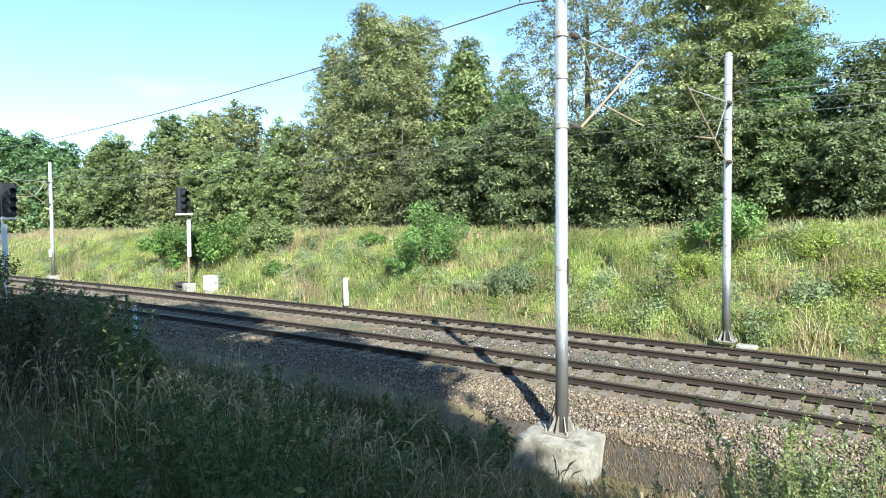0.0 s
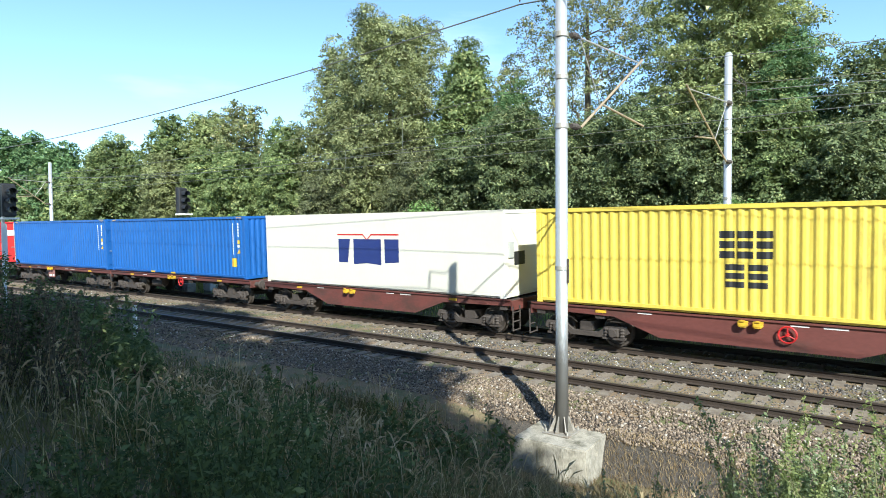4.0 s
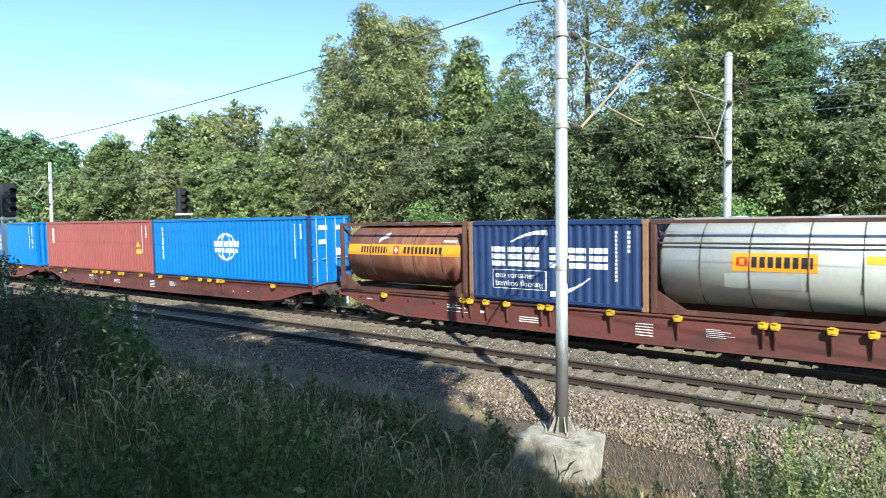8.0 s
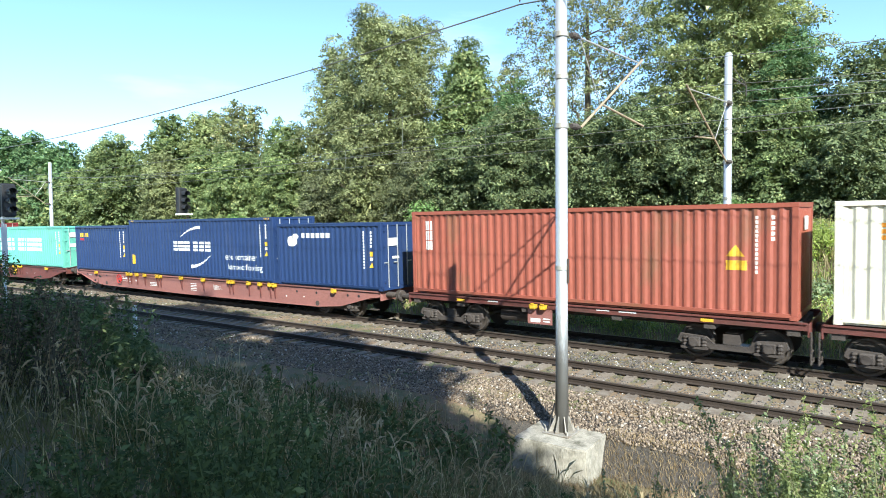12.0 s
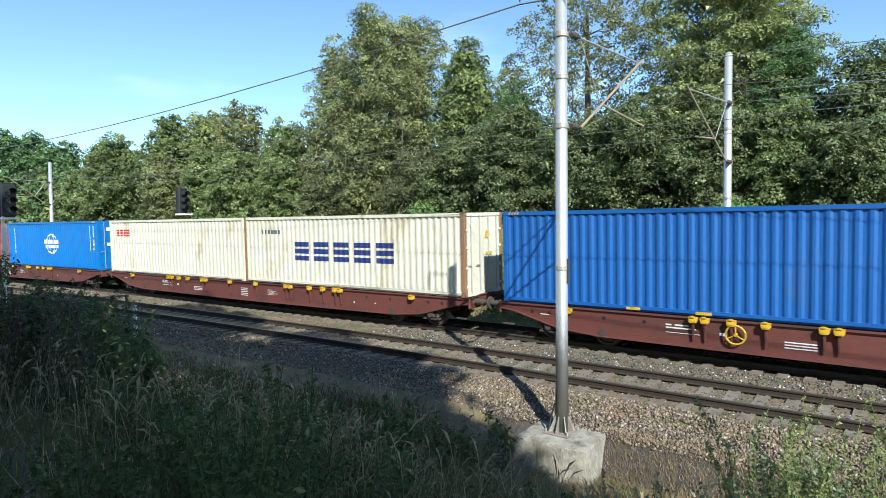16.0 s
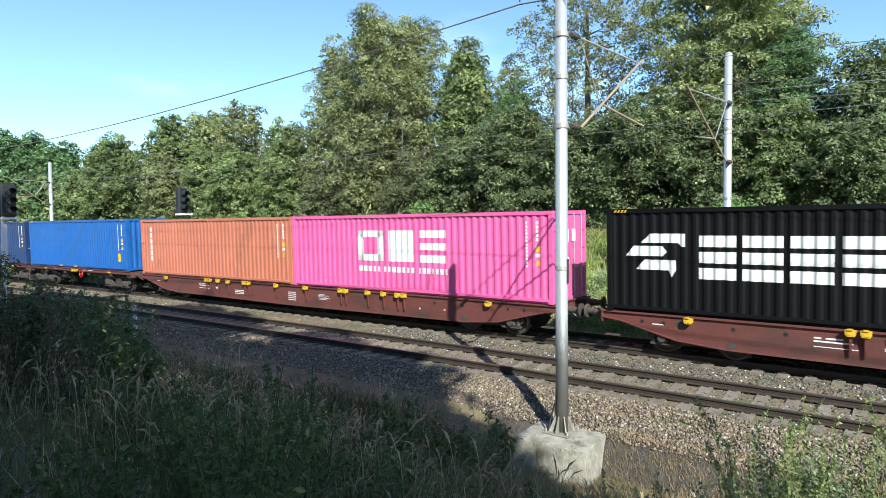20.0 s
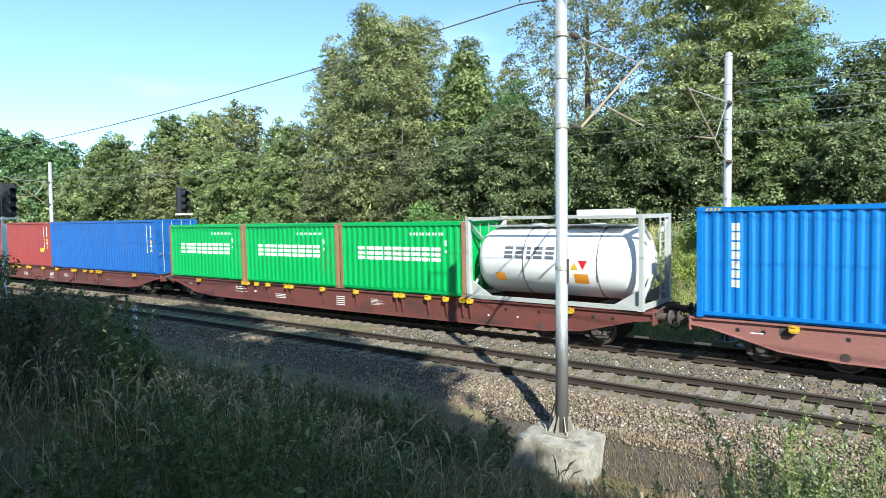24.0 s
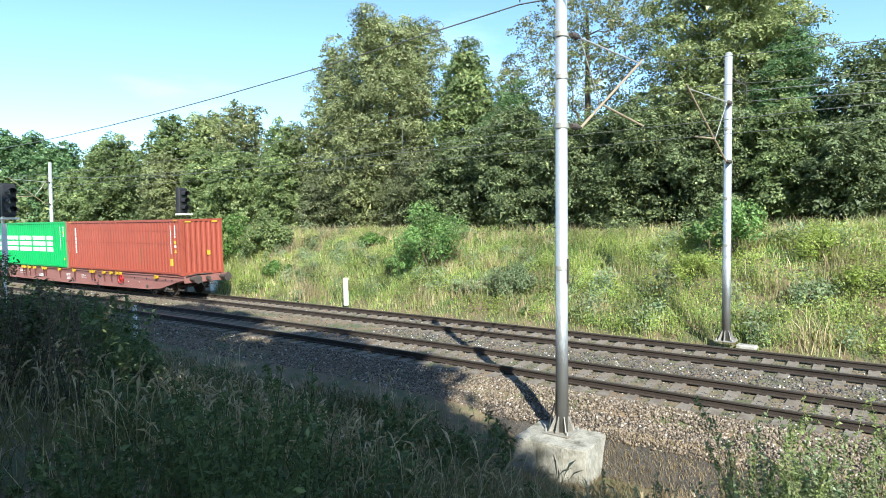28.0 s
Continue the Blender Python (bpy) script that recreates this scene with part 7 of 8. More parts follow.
for sg, lab in ((501.55, "crimson corrugated container with white blocks"), (527.75, "crimson container with white blocks and yellow labels")):
    c = load(sg, 40, 1, "crimson", lab)
    mark(c, stack(-5.5, 2.55, 0.28, 1.25, 3, 0.1), M_PRINT, "upright_name", "column of white blocks"), columns(c), height_stripes(c)
    mark(c, [rect(4.6, 0.95, 5.1, 1.2)], M_YELLOW, "label", "yellow sticker")
c = load(513.9, 40, 1, "azure", "light blue container with a paler patch")
mark(c, [rect(-2.2, 0.8, -1.1, 1.6)], M_PATCHBLUE, "repair_patch", "paler blue repaired patch"), columns(c), height_stripes(c)
c = load(540.0, 40, 1, "royal", "plain blue corrugated container with white lock rods")
columns(c)
for i, sg in enumerate((553.55, 559.7, 565.9, 605.3, 611.45)):
    c = load(sg, 20, 0, "green", "short bright green container with white blocks", post="oxide" if i < 3 else None)
    mark(c, blocks(-2.05, 1.2, 4.0, 0.5, 9, 0.08), M_PRINT, "lettering", "row of white blocks")
    mark(c, blocks(0.6, 2.12, 1.5, 0.1, 11, 0.5), M_PRINT, "inscription", "small white bars"), mark(c, [rect(2.15, 1.75, 2.22, 1.95), rect(2.15, 1.5, 2.22, 1.6)], M_PRINT, "inscription", "small white bars")
t = tank_container(572.0, 20, M_TANKWHITE, M_FRAMEGREY, "white tank container in a grey frame", 1.1, (-0.9, 1.6), high=2.75, belly=0.16)
tank_mark(t, blocks(-1.6, 0.12, 2.2, 0.38, 6, 0.3, (2,)), M_GREYPRINT, "lettering", "row of dark blocks")
tank_mark(t, [rect(-1.95, -0.62, -1.6, -0.36), rect(0.85, -0.6, 1.3, -0.3)], M_ORANGE, "label", "orange plate")
tank_mark(t, [[(1.0, 0.1), (1.3, 0.1), (1.15, -0.18)]], M_RED, "label", "red triangle")
tank_mark(t, [[(0.75, -0.18), (1.0, -0.18), (0.88, 0.06)]], M_YELLOW, "label", "yellow triangle")
part("document_box", new_box(0.9, 2.6, -0.95, -0.6, 2.62, 2.9, bev=0.02), M_TANKWHITE, t[0])
lad = bmesh.new()
for y in (0.3, 0.75):
    tube(lad, [(3.0, y, 0.15), (3.0, y, 2.65)], 0.025, 6)
for i in range(8):
    tube(lad, [(3.0, 0.3, 0.4 + 0.3 * i), (3.0, 0.75, 0.4 + 0.3 * i)], 0.018, 6)
part("ladder", lad, M_FRAMEGREY, t[0])
c = load(579.5, 40, 1, "azure", "light blue container with a white globe emblem")
globe(c, 0.1, 1.5, 0.76), columns(c, tags=False), upright_name(c, 7, high=1.65, wide=0.2), height_stripes(c)
c = load(591.65, 40, 1, "maroon", "dark red container with yellow labels", doors=False)
mark(c, [*blocks(3.9, 2.45, 1.2, 0.12, 6, 0.4), rect(3.9, 1.95, 4.02, 2.2)], M_PRINT, "inscription", "white bars"), mark(c, [rect(5.15, 1.75, 5.35, 2.1), [(4.5, 1.9), (4.75, 1.9), (4.62, 2.15)]], M_YELLOW, "label", "yellow stickers")
c = load(631.4, 40, 1, "green", "bright green container with large white blocks", post="oxide")
mark(c, blocks(-4.6, 1.0, 8.7, 1.0, 9, 0.08), M_PRINT, "lettering", "row of large white blocks"), columns(c, tags=False)
mark(c, [rect(5.5, 2.1, 5.6, 2.3), rect(5.5, 0.5, 5.62, 0.62)], M_YELLOW, "label", "yellow stickers")

# ---- wagons, front to rear ----
for sg, sec, bel in ((0.0, False, False), (12.95, True, False), (27.65, False, False), (40.46, True, False), (54.2, False, True), (67.6, True, True), (265.35, False, False), (278.3, True, False), (422.6, False, False), (435.5, True, False)):
    open_wagon(sg, bel, sec)
PALE, BROWN = M_WAGON_PALE, M_WAGON
for sg, tint, wheel, wat in ((81.3, BROWN, None, 0), (107.5, BROWN, M_RED, 8.3), (133.7, BROWN, None, 0), (160.1, BROWN, None, 0), (186.45, BROWN, M_YELLOW, 17.0), (212.8, BROWN, M_YELLOW, 17.6), (239.05, PALE, M_RED, 5.0), (292.3, BROWN, M_YELLOW, 18.3), (318.5, BROWN, M_YELLOW, 6.2), (344.45, BROWN, None, 0), (370.5, BROWN, M_YELLOW, 7.0), (396.6, BROWN, M_RED, 18.7), (449.25, BROWN, None, 0), (475.5, BROWN, M_YELLOW, 18.4), (501.55, PALE, M_BLACK, 7.6), (527.75, BROWN, None, 0), (553.7, BROWN, None, 0), (579.5, PALE, M_RED, 18.5), (605.3, BROWN, None, 0), (631.4, PALE, M_RED, 18.5)):
    long_wagon(sg, tint, wheel, wat)


# ---- locomotive ----
M_LBLUE = material("light_blue_loco_paint", (0.07, 0.30, 0.60), 0.45, vary=0.14, scale=1.3, grain=12, dirt=(0.30, 0.50, 0.64), dirt_at=0.58, stretch=(1, 1, 0.6))
M_DBLUE = material("dark_blue_loco_paint", (0.034, 0.08, 0.23), 0.5, vary=0.25, scale=2.6, grain=12, dirt=(0.26, 0.34, 0.46), dirt_at=0.55, stretch=(1, 1, 0.8))
M_ROOFWORN = material("flaked_roof_paint", (0.15, 0.125, 0.095), 0.75, vary=0.3, scale=1.4, grain=9, dirt=(0.42, 0.34, 0.22), dirt_at=0.5)
M_ROOF = material("grey_loco_roof", (0.105, 0.09, 0.075), 0.75, vary=0.3, scale=1.2, grain=10, dirt=(0.2, 0.17, 0.12), dirt_at=0.6)
M_GLASS = material("dark_window_glass", (0.015, 0.02, 0.02), 0.08, vary=0.1)
# the grey paints the sky's reflection into the corner glass
M_CABGLASS = material("sky_toned_cab_glass", (0.17, 0.18, 0.16), 0.15, vary=0.3, scale=2.5)
M_WORN = material("flaked_primer", (0.40, 0.52, 0.62), 0.7, vary=0.25, scale=8)
# near-black colour carries the deep shade under the body, on bogie frames and wheels
M_GEARSHADE = material("shade_black_gear", (0.016, 0.014, 0.013), 0.85, vary=0.3, scale=5, bump=0.3, grain=30)
M_GEAR = material("dusty_gear", (0.095, 0.08, 0.068), 0.8, vary=0.35, scale=5, bump=0.3, grain=30)
M_INSUL = material("white_insulator", (0.75, 0.75, 0.72), 0.3, vary=0.05)


def locomotive():
    ob = thing("locomotive", "weathered two-tone blue electric locomotive pulling the train", "locomotive")
    h, w = 7.8, 1.47
    z0, zm, zg = 0.95, 2.38, 3.42
    # plan of the body: straight sides, drawn-in cab ends
    hl, hr = 7.95, 7.5
    plan = [(-hl + 0.95, -w), (hr - 0.85, -w), (hr - 0.14, -1.05), (hr - 0.04, -0.8), (hr + 0.08, 0.0), (hr - 0.04, 0.8), (hr - 0.14, 1.05), (hr - 0.85, w), (-hl + 0.95, w), (-hl + 0.14, 1.05), (-hl + 0.04, 0.8), (-hl - 0.08, 0.0), (-hl + 0.04, -0.8), (-hl + 0.14, -1.05)]
    up = [(x * (1 - 0.02 * (abs(x) > h - 0.2)), y * 0.985) for x, y in plan]
    part("lower_body", prism(bmesh.new(), plan, "z", z0, zm), M_LBLUE, ob, "light blue lower body")
    bm = bmesh.new()
    a = [bm.verts.new((x, y, zm)) for x, y in plan]
    b = [bm.verts.new((x, y, zg)) for x, y in up]
    n = len(plan)
    for i in range(n):
        bm.faces.new((a[i], a[(i + 1) % n], b[(i + 1) % n], b[i]))
    part("upper_body", bm, M_DBLUE, ob, "faded dark blue upper body")
    # roof: rounded, overhanging the cab ends
    roof = []
    for x, k in ((-hl - 0.12, 0.6), (-hl + 0.0, 0.88), (-hl + 0.5, 0.94), (-hl + 1.1, 1.0), (hr - 1.1, 1.0), (hr - 0.5, 0.94), (hr - 0.0, 0.88), (hr + 0.12, 0.6)):
        hw = w * {0.6: 0.66, 0.88: 0.74, 0.94: 0.9}.get(k, 1.0)
        pr = [(-hw - 0.02, zg - 0.03), (-hw, zg + 0.12), (-hw * 0.86, zg + 0.38 * k), (-hw * 0.55, zg + 0.55 * k), (0, zg + 0.62 * k), (hw * 0.55, zg + 0.55 * k), (hw * 0.86, zg + 0.38 * k), (hw, zg + 0.12), (hw + 0.02, zg - 0.03)]
        roof.append([(x, y, z) for y, z in pr])
    for k0, k1, mat, lab in ((0, 3, M_ROOFWORN, "rounded roof end with flaked paint"), (3, 4, M_ROOF, "sooty grey roof"), (4, 7, M_ROOFWORN, "rounded roof end with flaked paint")):
        bm = bmesh.new()
        ring_v = [[bm.verts.new(v) for v in r] for r in roof[k0:k1 + 1]]
        for p, q in zip(ring_v, ring_v[1:]):
            for j in range(8):
                bm.faces.new((p[j], p[j + 1], q[j + 1], q[j]))
        if k0 == 0:
            bm.faces.new(ring_v[0])
        if k1 == 7:
            bm.faces.new(ring_v[-1])
        part("roof" if k0 == 3 else "roof_end", bm, mat, ob, lab)
    part("gutter", new_box(-h + 1.1, h - 1.1, -w - 0.05, -w + 0.02, zg - 0.05, zg + 0.01), M_ROOF, ob)
    c0 = 9.0

    def side_window(x0, x1, zb, zt):
        o = part("window", new_box(x0, x1, -w - 0.012, -w + 0.03, zb, zt, bev=0.01), M_GLASS, ob, "dark side window")
        fr = bmesh.new()
        for q in ((x0 - 0.05, x1 + 0.05, zt, zt + 0.05), (x0 - 0.05, x1 + 0.05, zb - 0.05, zb), (x0 - 0.05, x0, zb, zt), (x1, x1 + 0.05, zb, zt)):
            box(fr, q[0], q[1], -w - 0.022, -w + 0.02, q[2], q[3])
        part("window_frame", fr, M_DBLUE, o)
    for a, b in ((-13.56, -12.63), (-11.08, -10.17), (-8.65, -7.73)):
        side_window(a + c0, b + c0, 2.63, 3.33)
    side_window(-6.27 + c0, -5.31 + c0, 3.09, 3.33)
    for a, b in ((-16.35, -15.5), (-3.32, -2.46)):
        xa, xb = a + c0, b + c0
        d = part("cab_door", new_box(xa, xb, -w - 0.012, -w + 0.02, 1.55, 3.34, bev=0.01), M_LBLUE, ob, "light blue cab door")
        part("door_upper", new_box(xa, xb, -w - 0.016, -w - 0.011, zm, 3.34), M_DBLUE, d)
        part("door_window", new_box(xa + 0.2, xb - 0.18, -w - 0.022, -w, 2.58, 3.26, bev=0.01), M_GLASS, d, "dark door window")
        for x in (xa - 0.03, xb + 0.03):
            part("hand_rail", new_tube([(x, -w - 0.07, 1.6), (x, -w - 0.07, 3.34)], 0.028, 6), M_WHITE, ob, "white hand rail")
        for z in (1.05, 1.32):
            part("step", new_box(xa + 0.18, xb - 0.18, -w - 0.006, -w + 0.05, z, z + 0.14), M_BLACK, ob, "dark foothold")
            part("step_edge", new_box(xa + 0.18, xb - 0.18, -w - 0.03, -w, z - 0.02, z), M_YELLOW, ob, "yellow step edge")
    # vents, patches of worn paint and the block emblem
    def plate(polys, mat, name, label, lift=0.004):
        bm = bmesh.new()
        for q in polys:
            bm.faces.new([bm.verts.new((x, -w - lift, z)) for x, z in q])
        part(name, skin_mesh(bm, name, mat), None, ob, label)
    plate([rect(-2.06, 1.22, -1.02, 2.1)], M_DBLUE, "emblem", "dark blue square")
    plate([rect(-1.62, 1.22, -1.02, 2.1), rect(-2.06, 1.22, -1.02, 1.42)], M_WHITE, "emblem_block", "white block", 0.008)
    plate([rect(-1.65, 1.5, -1.3, 1.8)], M_LBLUE, "emblem_block", "blue block", 0.012)
    bm = words("Cargo", 0.72, -0.78, 1.44, 0.022)
    bm.transform(Matrix.Translation((0, -w - 0.006, 0)))
    part("lettering", skin_mesh(bm, "lettering", M_WHITE), None, ob, "white lettering")
    rg = np.random.default_rng(8)
    chips = []
    for cx, cz, sx, sz, k in ((4.0, 2.85, 0.45, 0.35, 16), (-4.1, 2.0, 0.6, 0.2, 8), (-6.0, 1.3, 0.6, 0.15, 5), (-6.0, 2.7, 0.2, 0.2, 2), (5.6, 1.35, 0.6, 0.08, 4)):
        for _ in range(k * 5):
            x, z = cx + rg.normal() * sx * 0.5, cz + rg.normal() * sz * 0.5
            r = 0.012 + 0.10 * rg.uniform() ** 4
            sx_, sz_ = rg.uniform(0.6, 1.8), rg.uniform(0.4, 1.2)
            chips.append([(x + r * sx_ * k_ * math.cos(a), z + r * sz_ * k_ * math.sin(a)) for a, k_ in zip(np.linspace(0, 2 * math.pi, 12)[:-1], rg.uniform(0.45, 1.5, 11))])
    plate(chips, M_WORN, "worn_paint", "patches of flaked paint", 0.006)
    # rear cab front with its windows, lamps and rail
    for e, h in ((-1, hl), (1, hr)):
        for y0, y1 in ((-0.74, -0.08), (0.08, 0.74)):
            f = part("cab_window_frame", new_box(e * (h - 0.02), e * (h + 0.03), y0, y1, 2.48, 3.36, bev=0.02), M_WHITE, ob, "white window surround")
            part("windscreen", new_box(e * (h + 0.02), e * (h + 0.045), y0 + 0.09, y1 - 0.09, 2.58, 3.26, bev=0.02), M_GLASS, f, "dark windscreen")
        for side in (-1, 1):
            q = bmesh.new()
            dx, dy = 0.71, 0.42
            ang = math.degrees(math.atan2(dy, dx))
            o = part("corner_window", new_box(-0.36, 0.36, -0.03, 0.03, 2.46, 3.36, bev=0.028), M_WHITE, ob, "white corner window surround")
            o.matrix_basis = pose(e * (h - 0.49), side * 1.265, 0, 0, 0, -ang * e * side)
            g = part("corner_glass", new_box(-0.27, 0.27, -0.045, 0.045, 2.57, 3.25, bev=0.03), M_CABGLASS, o, "corner window, sky reflection put into its grey")
            part("head_lamp", new_tube([(e * (h - 0.05), side * 0.85, 1.95), (e * (h + 0.1), side * 0.85, 1.95)], [0.07, 0.06], 14), M_RED if e > 0 else M_GALV, ob, "round lamp housing")
        part("front_rail", new_tube([(e * (h + 0.1), -0.7, 2.42), (e * (h + 0.14), 0.7, 2.42)], 0.025, 6), M_WHITE, ob, "white hand rail")
        buffers(ob, e * h, e, M_UNDER)
        part("buffer_beam", new_box(e * (h - 0.1), e * (h + 0.02), -1.3, 1.3, 0.72, 1.15, bev=0.01), M_UNDER, ob)
        plow = prism(bmesh.new(), [(e * (h - 0.95), 0.72), (e * (h - 0.62), 0.72), (e * (h - 0.55), 0.48), (e * (h - 0.28), 0.24), (e * (h - 0.26), 0.14), (e * (h - 0.7), 0.14), (e * (h - 0.85), 0.4)][::-e], "y", -1.3, 1.3)
        part("plough", plow, M_FOOT, ob, "grey rail plough")
        st = bmesh.new()
        for i in range(5):
            y = -1.2 + i * 0.5
            st.faces.new([st.verts.new((e * (h - 0.254), y + a, b)) for a, b in ((0, 0.142), (0.25, 0.142), (0.3, 0.198), (0.05, 0.198))])
        part("stripe", finish(st, "stripe", M_YELLOW), None, ob, "yellow slanted bars")
        for x in (0.36, 0.6):
            part("stripe", prism(bmesh.new(), [(e * (h - x), 0.142), (e * (h - x + 0.14), 0.142), (e * (h - x + 0.06), 0.22), (e * (h - x - 0.08), 0.22)][::e], "y", -1.306, -1.3), M_YELLOW, ob, "yellow slanted bar")
    # running gear
    for e in (-1, 1):
        fr = bmesh.new()
        for y in (-1.15, 1.15):
            prism(fr, [(-2.3, 0.55), (-2.2, 0.85), (2.2, 0.85), (2.3, 0.55), (1.0, 0.5), (0.7, 0.36), (-0.7, 0.36), (-1.0, 0.5)], "y", y - 0.06, y + 0.06)
        bg = part("bogie", finish(fr, "bogie", M_GEARSHADE), None, ob, "bogie frame blackened to stand in for shade")
        bg.matrix_basis = pose(e * 4.15, 0, 0)
        for dx in (-1.6, 1.6):
            o = part("wheelset", cached("loco_wheelset", lambda: finish(wheel_pair(0.62, 1.15, 32), "wheelset", M_GEARSHADE)), None, bg)
            o.matrix_basis = pose(dx, 0, 0.62)
            WHEELS.append((o, ob, e * 4.15, dx, 0.62, 0.62))
            ax = new_box(-0.2, 0.2, -1.32, -1.16, 0.42, 0.78, bev=0.03)
            disc(ax, 0, -1.36, 0.6, 0.14, -1.3, 14)
            for q in (-0.42, 0.42):
                tube(ax, [(q, -1.25, 0.42), (q, -1.25, 0.8)], 0.09, 10)
            o = part("axle_box", finish(ax, "axle_box", M_GEAR), None, bg, "dusty axle box between coil springs")
            o.matrix_basis = pose(dx, 0, 0)
            shoe = prism(bmesh.new(), [(-0.86, 0.34), (-0.66, 0.3), (-0.6, 0.62), (-0.7, 0.84), (-0.84, 0.8)], "y", -1.22, -1.1)
            tube(shoe, [(-0.74, -1.24, 0.72), (-0.5, -1.24, 0.34), (0.35, -1.22, 0.3)], [0.05, 0.035, 0.03], 8)
            disc(shoe, -0.74, -1.3, 0.72, 0.09, -1.22, 10)
            o = part("brake_shoe", finish(shoe, "brake_shoe", M_GEAR), None, bg, "dusty brake shoe on its hanger")
            o.matrix_basis = pose(dx, 0, 0)
        for dx, ww in ((-0.42, 0.34), (0.36, 0.44)):
            o = part("sand_box", prism(bmesh.new(), [(-ww / 2, 0.78), (-ww / 2 + 0.06, 0.5), (-0.05, 0.4), (ww / 2 - 0.1, 0.46), (ww / 2, 0.78)], "y", -1.32, -1.16), M_GEAR, bg)
            o.matrix_basis = pose(dx, 0, 0)
        for dx in (-2.0, 2.0):
            o = part("sand_pipe", new_tube([(0, -1.2, 0.85), (0.1, -1.15, 0.3), (0.15, -0.8, 0.12)], 0.025, 6), M_UNDER, bg)
            o.matrix_basis = pose(dx, 0, 0)
    for x0, x1, zb in ((-1.75, -0.95, 0.42), (-0.85, 0.55, 0.36), (0.65, 1.3, 0.5)):
        part("equipment_box", prism(bmesh.new(), [(x0, 0.95), (x1, 0.95), (x1 - 0.08, zb), (x0 + 0.08, zb)], "y", -1.3, 1.3), M_GEAR, ob, "dusty brown equipment box")
    for x in (-6.6, -5.0, -3.2, -2.3, 2.0, 2.9, 4.9, 6.3):
        rig = new_tube([(x, -1.32, 0.92), (x + 0.06, -1.34, 0.6), (x + 0.25, -1.34, 0.34)], 0.035, 6)
        box(rig, x - 0.14, x + 0.16, -1.38, -1.3, 0.62, 0.84, bev=0.02)
        part("brake_rigging", rig, M_GEAR, ob, "dusty brake rigging")
    for x in (-5.75, 5.75):
        stp = bmesh.new()
        for z in (0.38, 0.62):
            box(stp, x - 0.22, x + 0.22, -1.42, -1.3, z, z + 0.04)
        for q in (-0.22, 0.18):
            box(stp, x + q, x + q + 0.04, -1.4, -1.34, 0.38, 0.92)
        part("foot_step", stp, M_GEAR, ob, "open steel foot step")
    # roof gear: rails, insulators, two current collectors (the rear one up)
    for y in (-0.95, 0.95):
        part("roof_rail", new_tube([(-5.5, y, 4.02), (5.8, y, 4.02)], 0.03, 6), M_UNDER, ob)
    for i in range(9):
        x = -5.4 + i * 1.4
        part("roof_stay", new_tube([(x, -0.95, 3.72), (x, -0.95, 4.02)], 0.02, 5), M_UNDER, ob)
    for x in (-4.0, -2.4, 0.4, 2.6, 3.8, 5.6):
        part("insulator", new_tube([(x, -0.35, 3.95), (x, -0.35, 4.0), (x, -0.35, 4.05), (x, -0.35, 4.1), (x, -0.35, 4.2)], [0.06, 0.1, 0.06, 0.1, 0.06], 10), M_INSUL, ob, "white insulator")
    part("roof_bus", new_tube([(-4.0, -0.35, 4.22), (-2.4, -0.35, 4.22), (2.6, -0.35, 4.22), (5.6, -0.35, 4.22)], 0.022, 6), M_UNDER, ob)
    for x0, x1 in ((-5.9, -1.4), (-1.3, 1.5), (1.6, 3.6), (3.7, 5.4)):
        part("roof_duct", new_box(x0, x1, -1.12, -0.72, 3.82, 4.0, bev=0.015), M_UNDER, ob, "sooty cable duct")
    part("breaker", new_box(1.8, 2.4, -0.4, 0.2, 4.0, 4.2, bev=0.05), M_FRAMEGREY, ob, "grey circuit breaker")
    part("resistor_box", prism(bmesh.new(), [(2.75, 3.95), (4.95, 3.95), (4.6, 4.26), (3.1, 4.26)], "y", -0.7, 0.7), M_ROOF, ob)
    for x0, raised in ((-4.6, False), (5.2, True)):
        pg = bmesh.new()
        zt = 6.0 if raised else 4.5
        for y in (-0.5, 0.5):
            tube(pg, [(x0 - 0.9, y, 4.15), (x0 + 0.9, y, 4.15)], 0.03, 6)
            if raised:
                tube(pg, [(x0 - 0.35, y, 4.2), (x0 - 1.75, y * 0.8, 5.02), (x0 - 0.1, y * 0.5, zt)], [0.045, 0.04, 0.026], 6)
                tube(pg, [(x0 + 0.35, y, 4.2), (x0 + 1.75, y * 0.8, 5.02), (x0 + 0.1, y * 0.5, zt)], [0.045, 0.04, 0.026], 6)
            else:
                tube(pg, [(x0 - 0.8, y, 4.2), (x0 + 1.6, y, 4.32), (x0, y, 4.45)], 0.022, 6)
                tube(pg, [(x0 + 0.8, y, 4.2), (x0 - 1.6, y, 4.32), (x0, y, 4.45)], 0.022, 6)
        for dx in (-0.15, 0.15):
            tube(pg, [(x0 + dx, -0.95, zt - 0.12), (x0 + dx, -0.6, zt + 0.02), (x0 + dx, 0.6, zt + 0.02), (x0 + dx, 0.95, zt - 0.12)], 0.022, 6)
        part("pantograph", finish(pg, "pantograph", M_UNDER), None, ob, "raised current collector" if raised else "folded current collector")
    on_train(ob, -c0, 0.0)


locomotive()


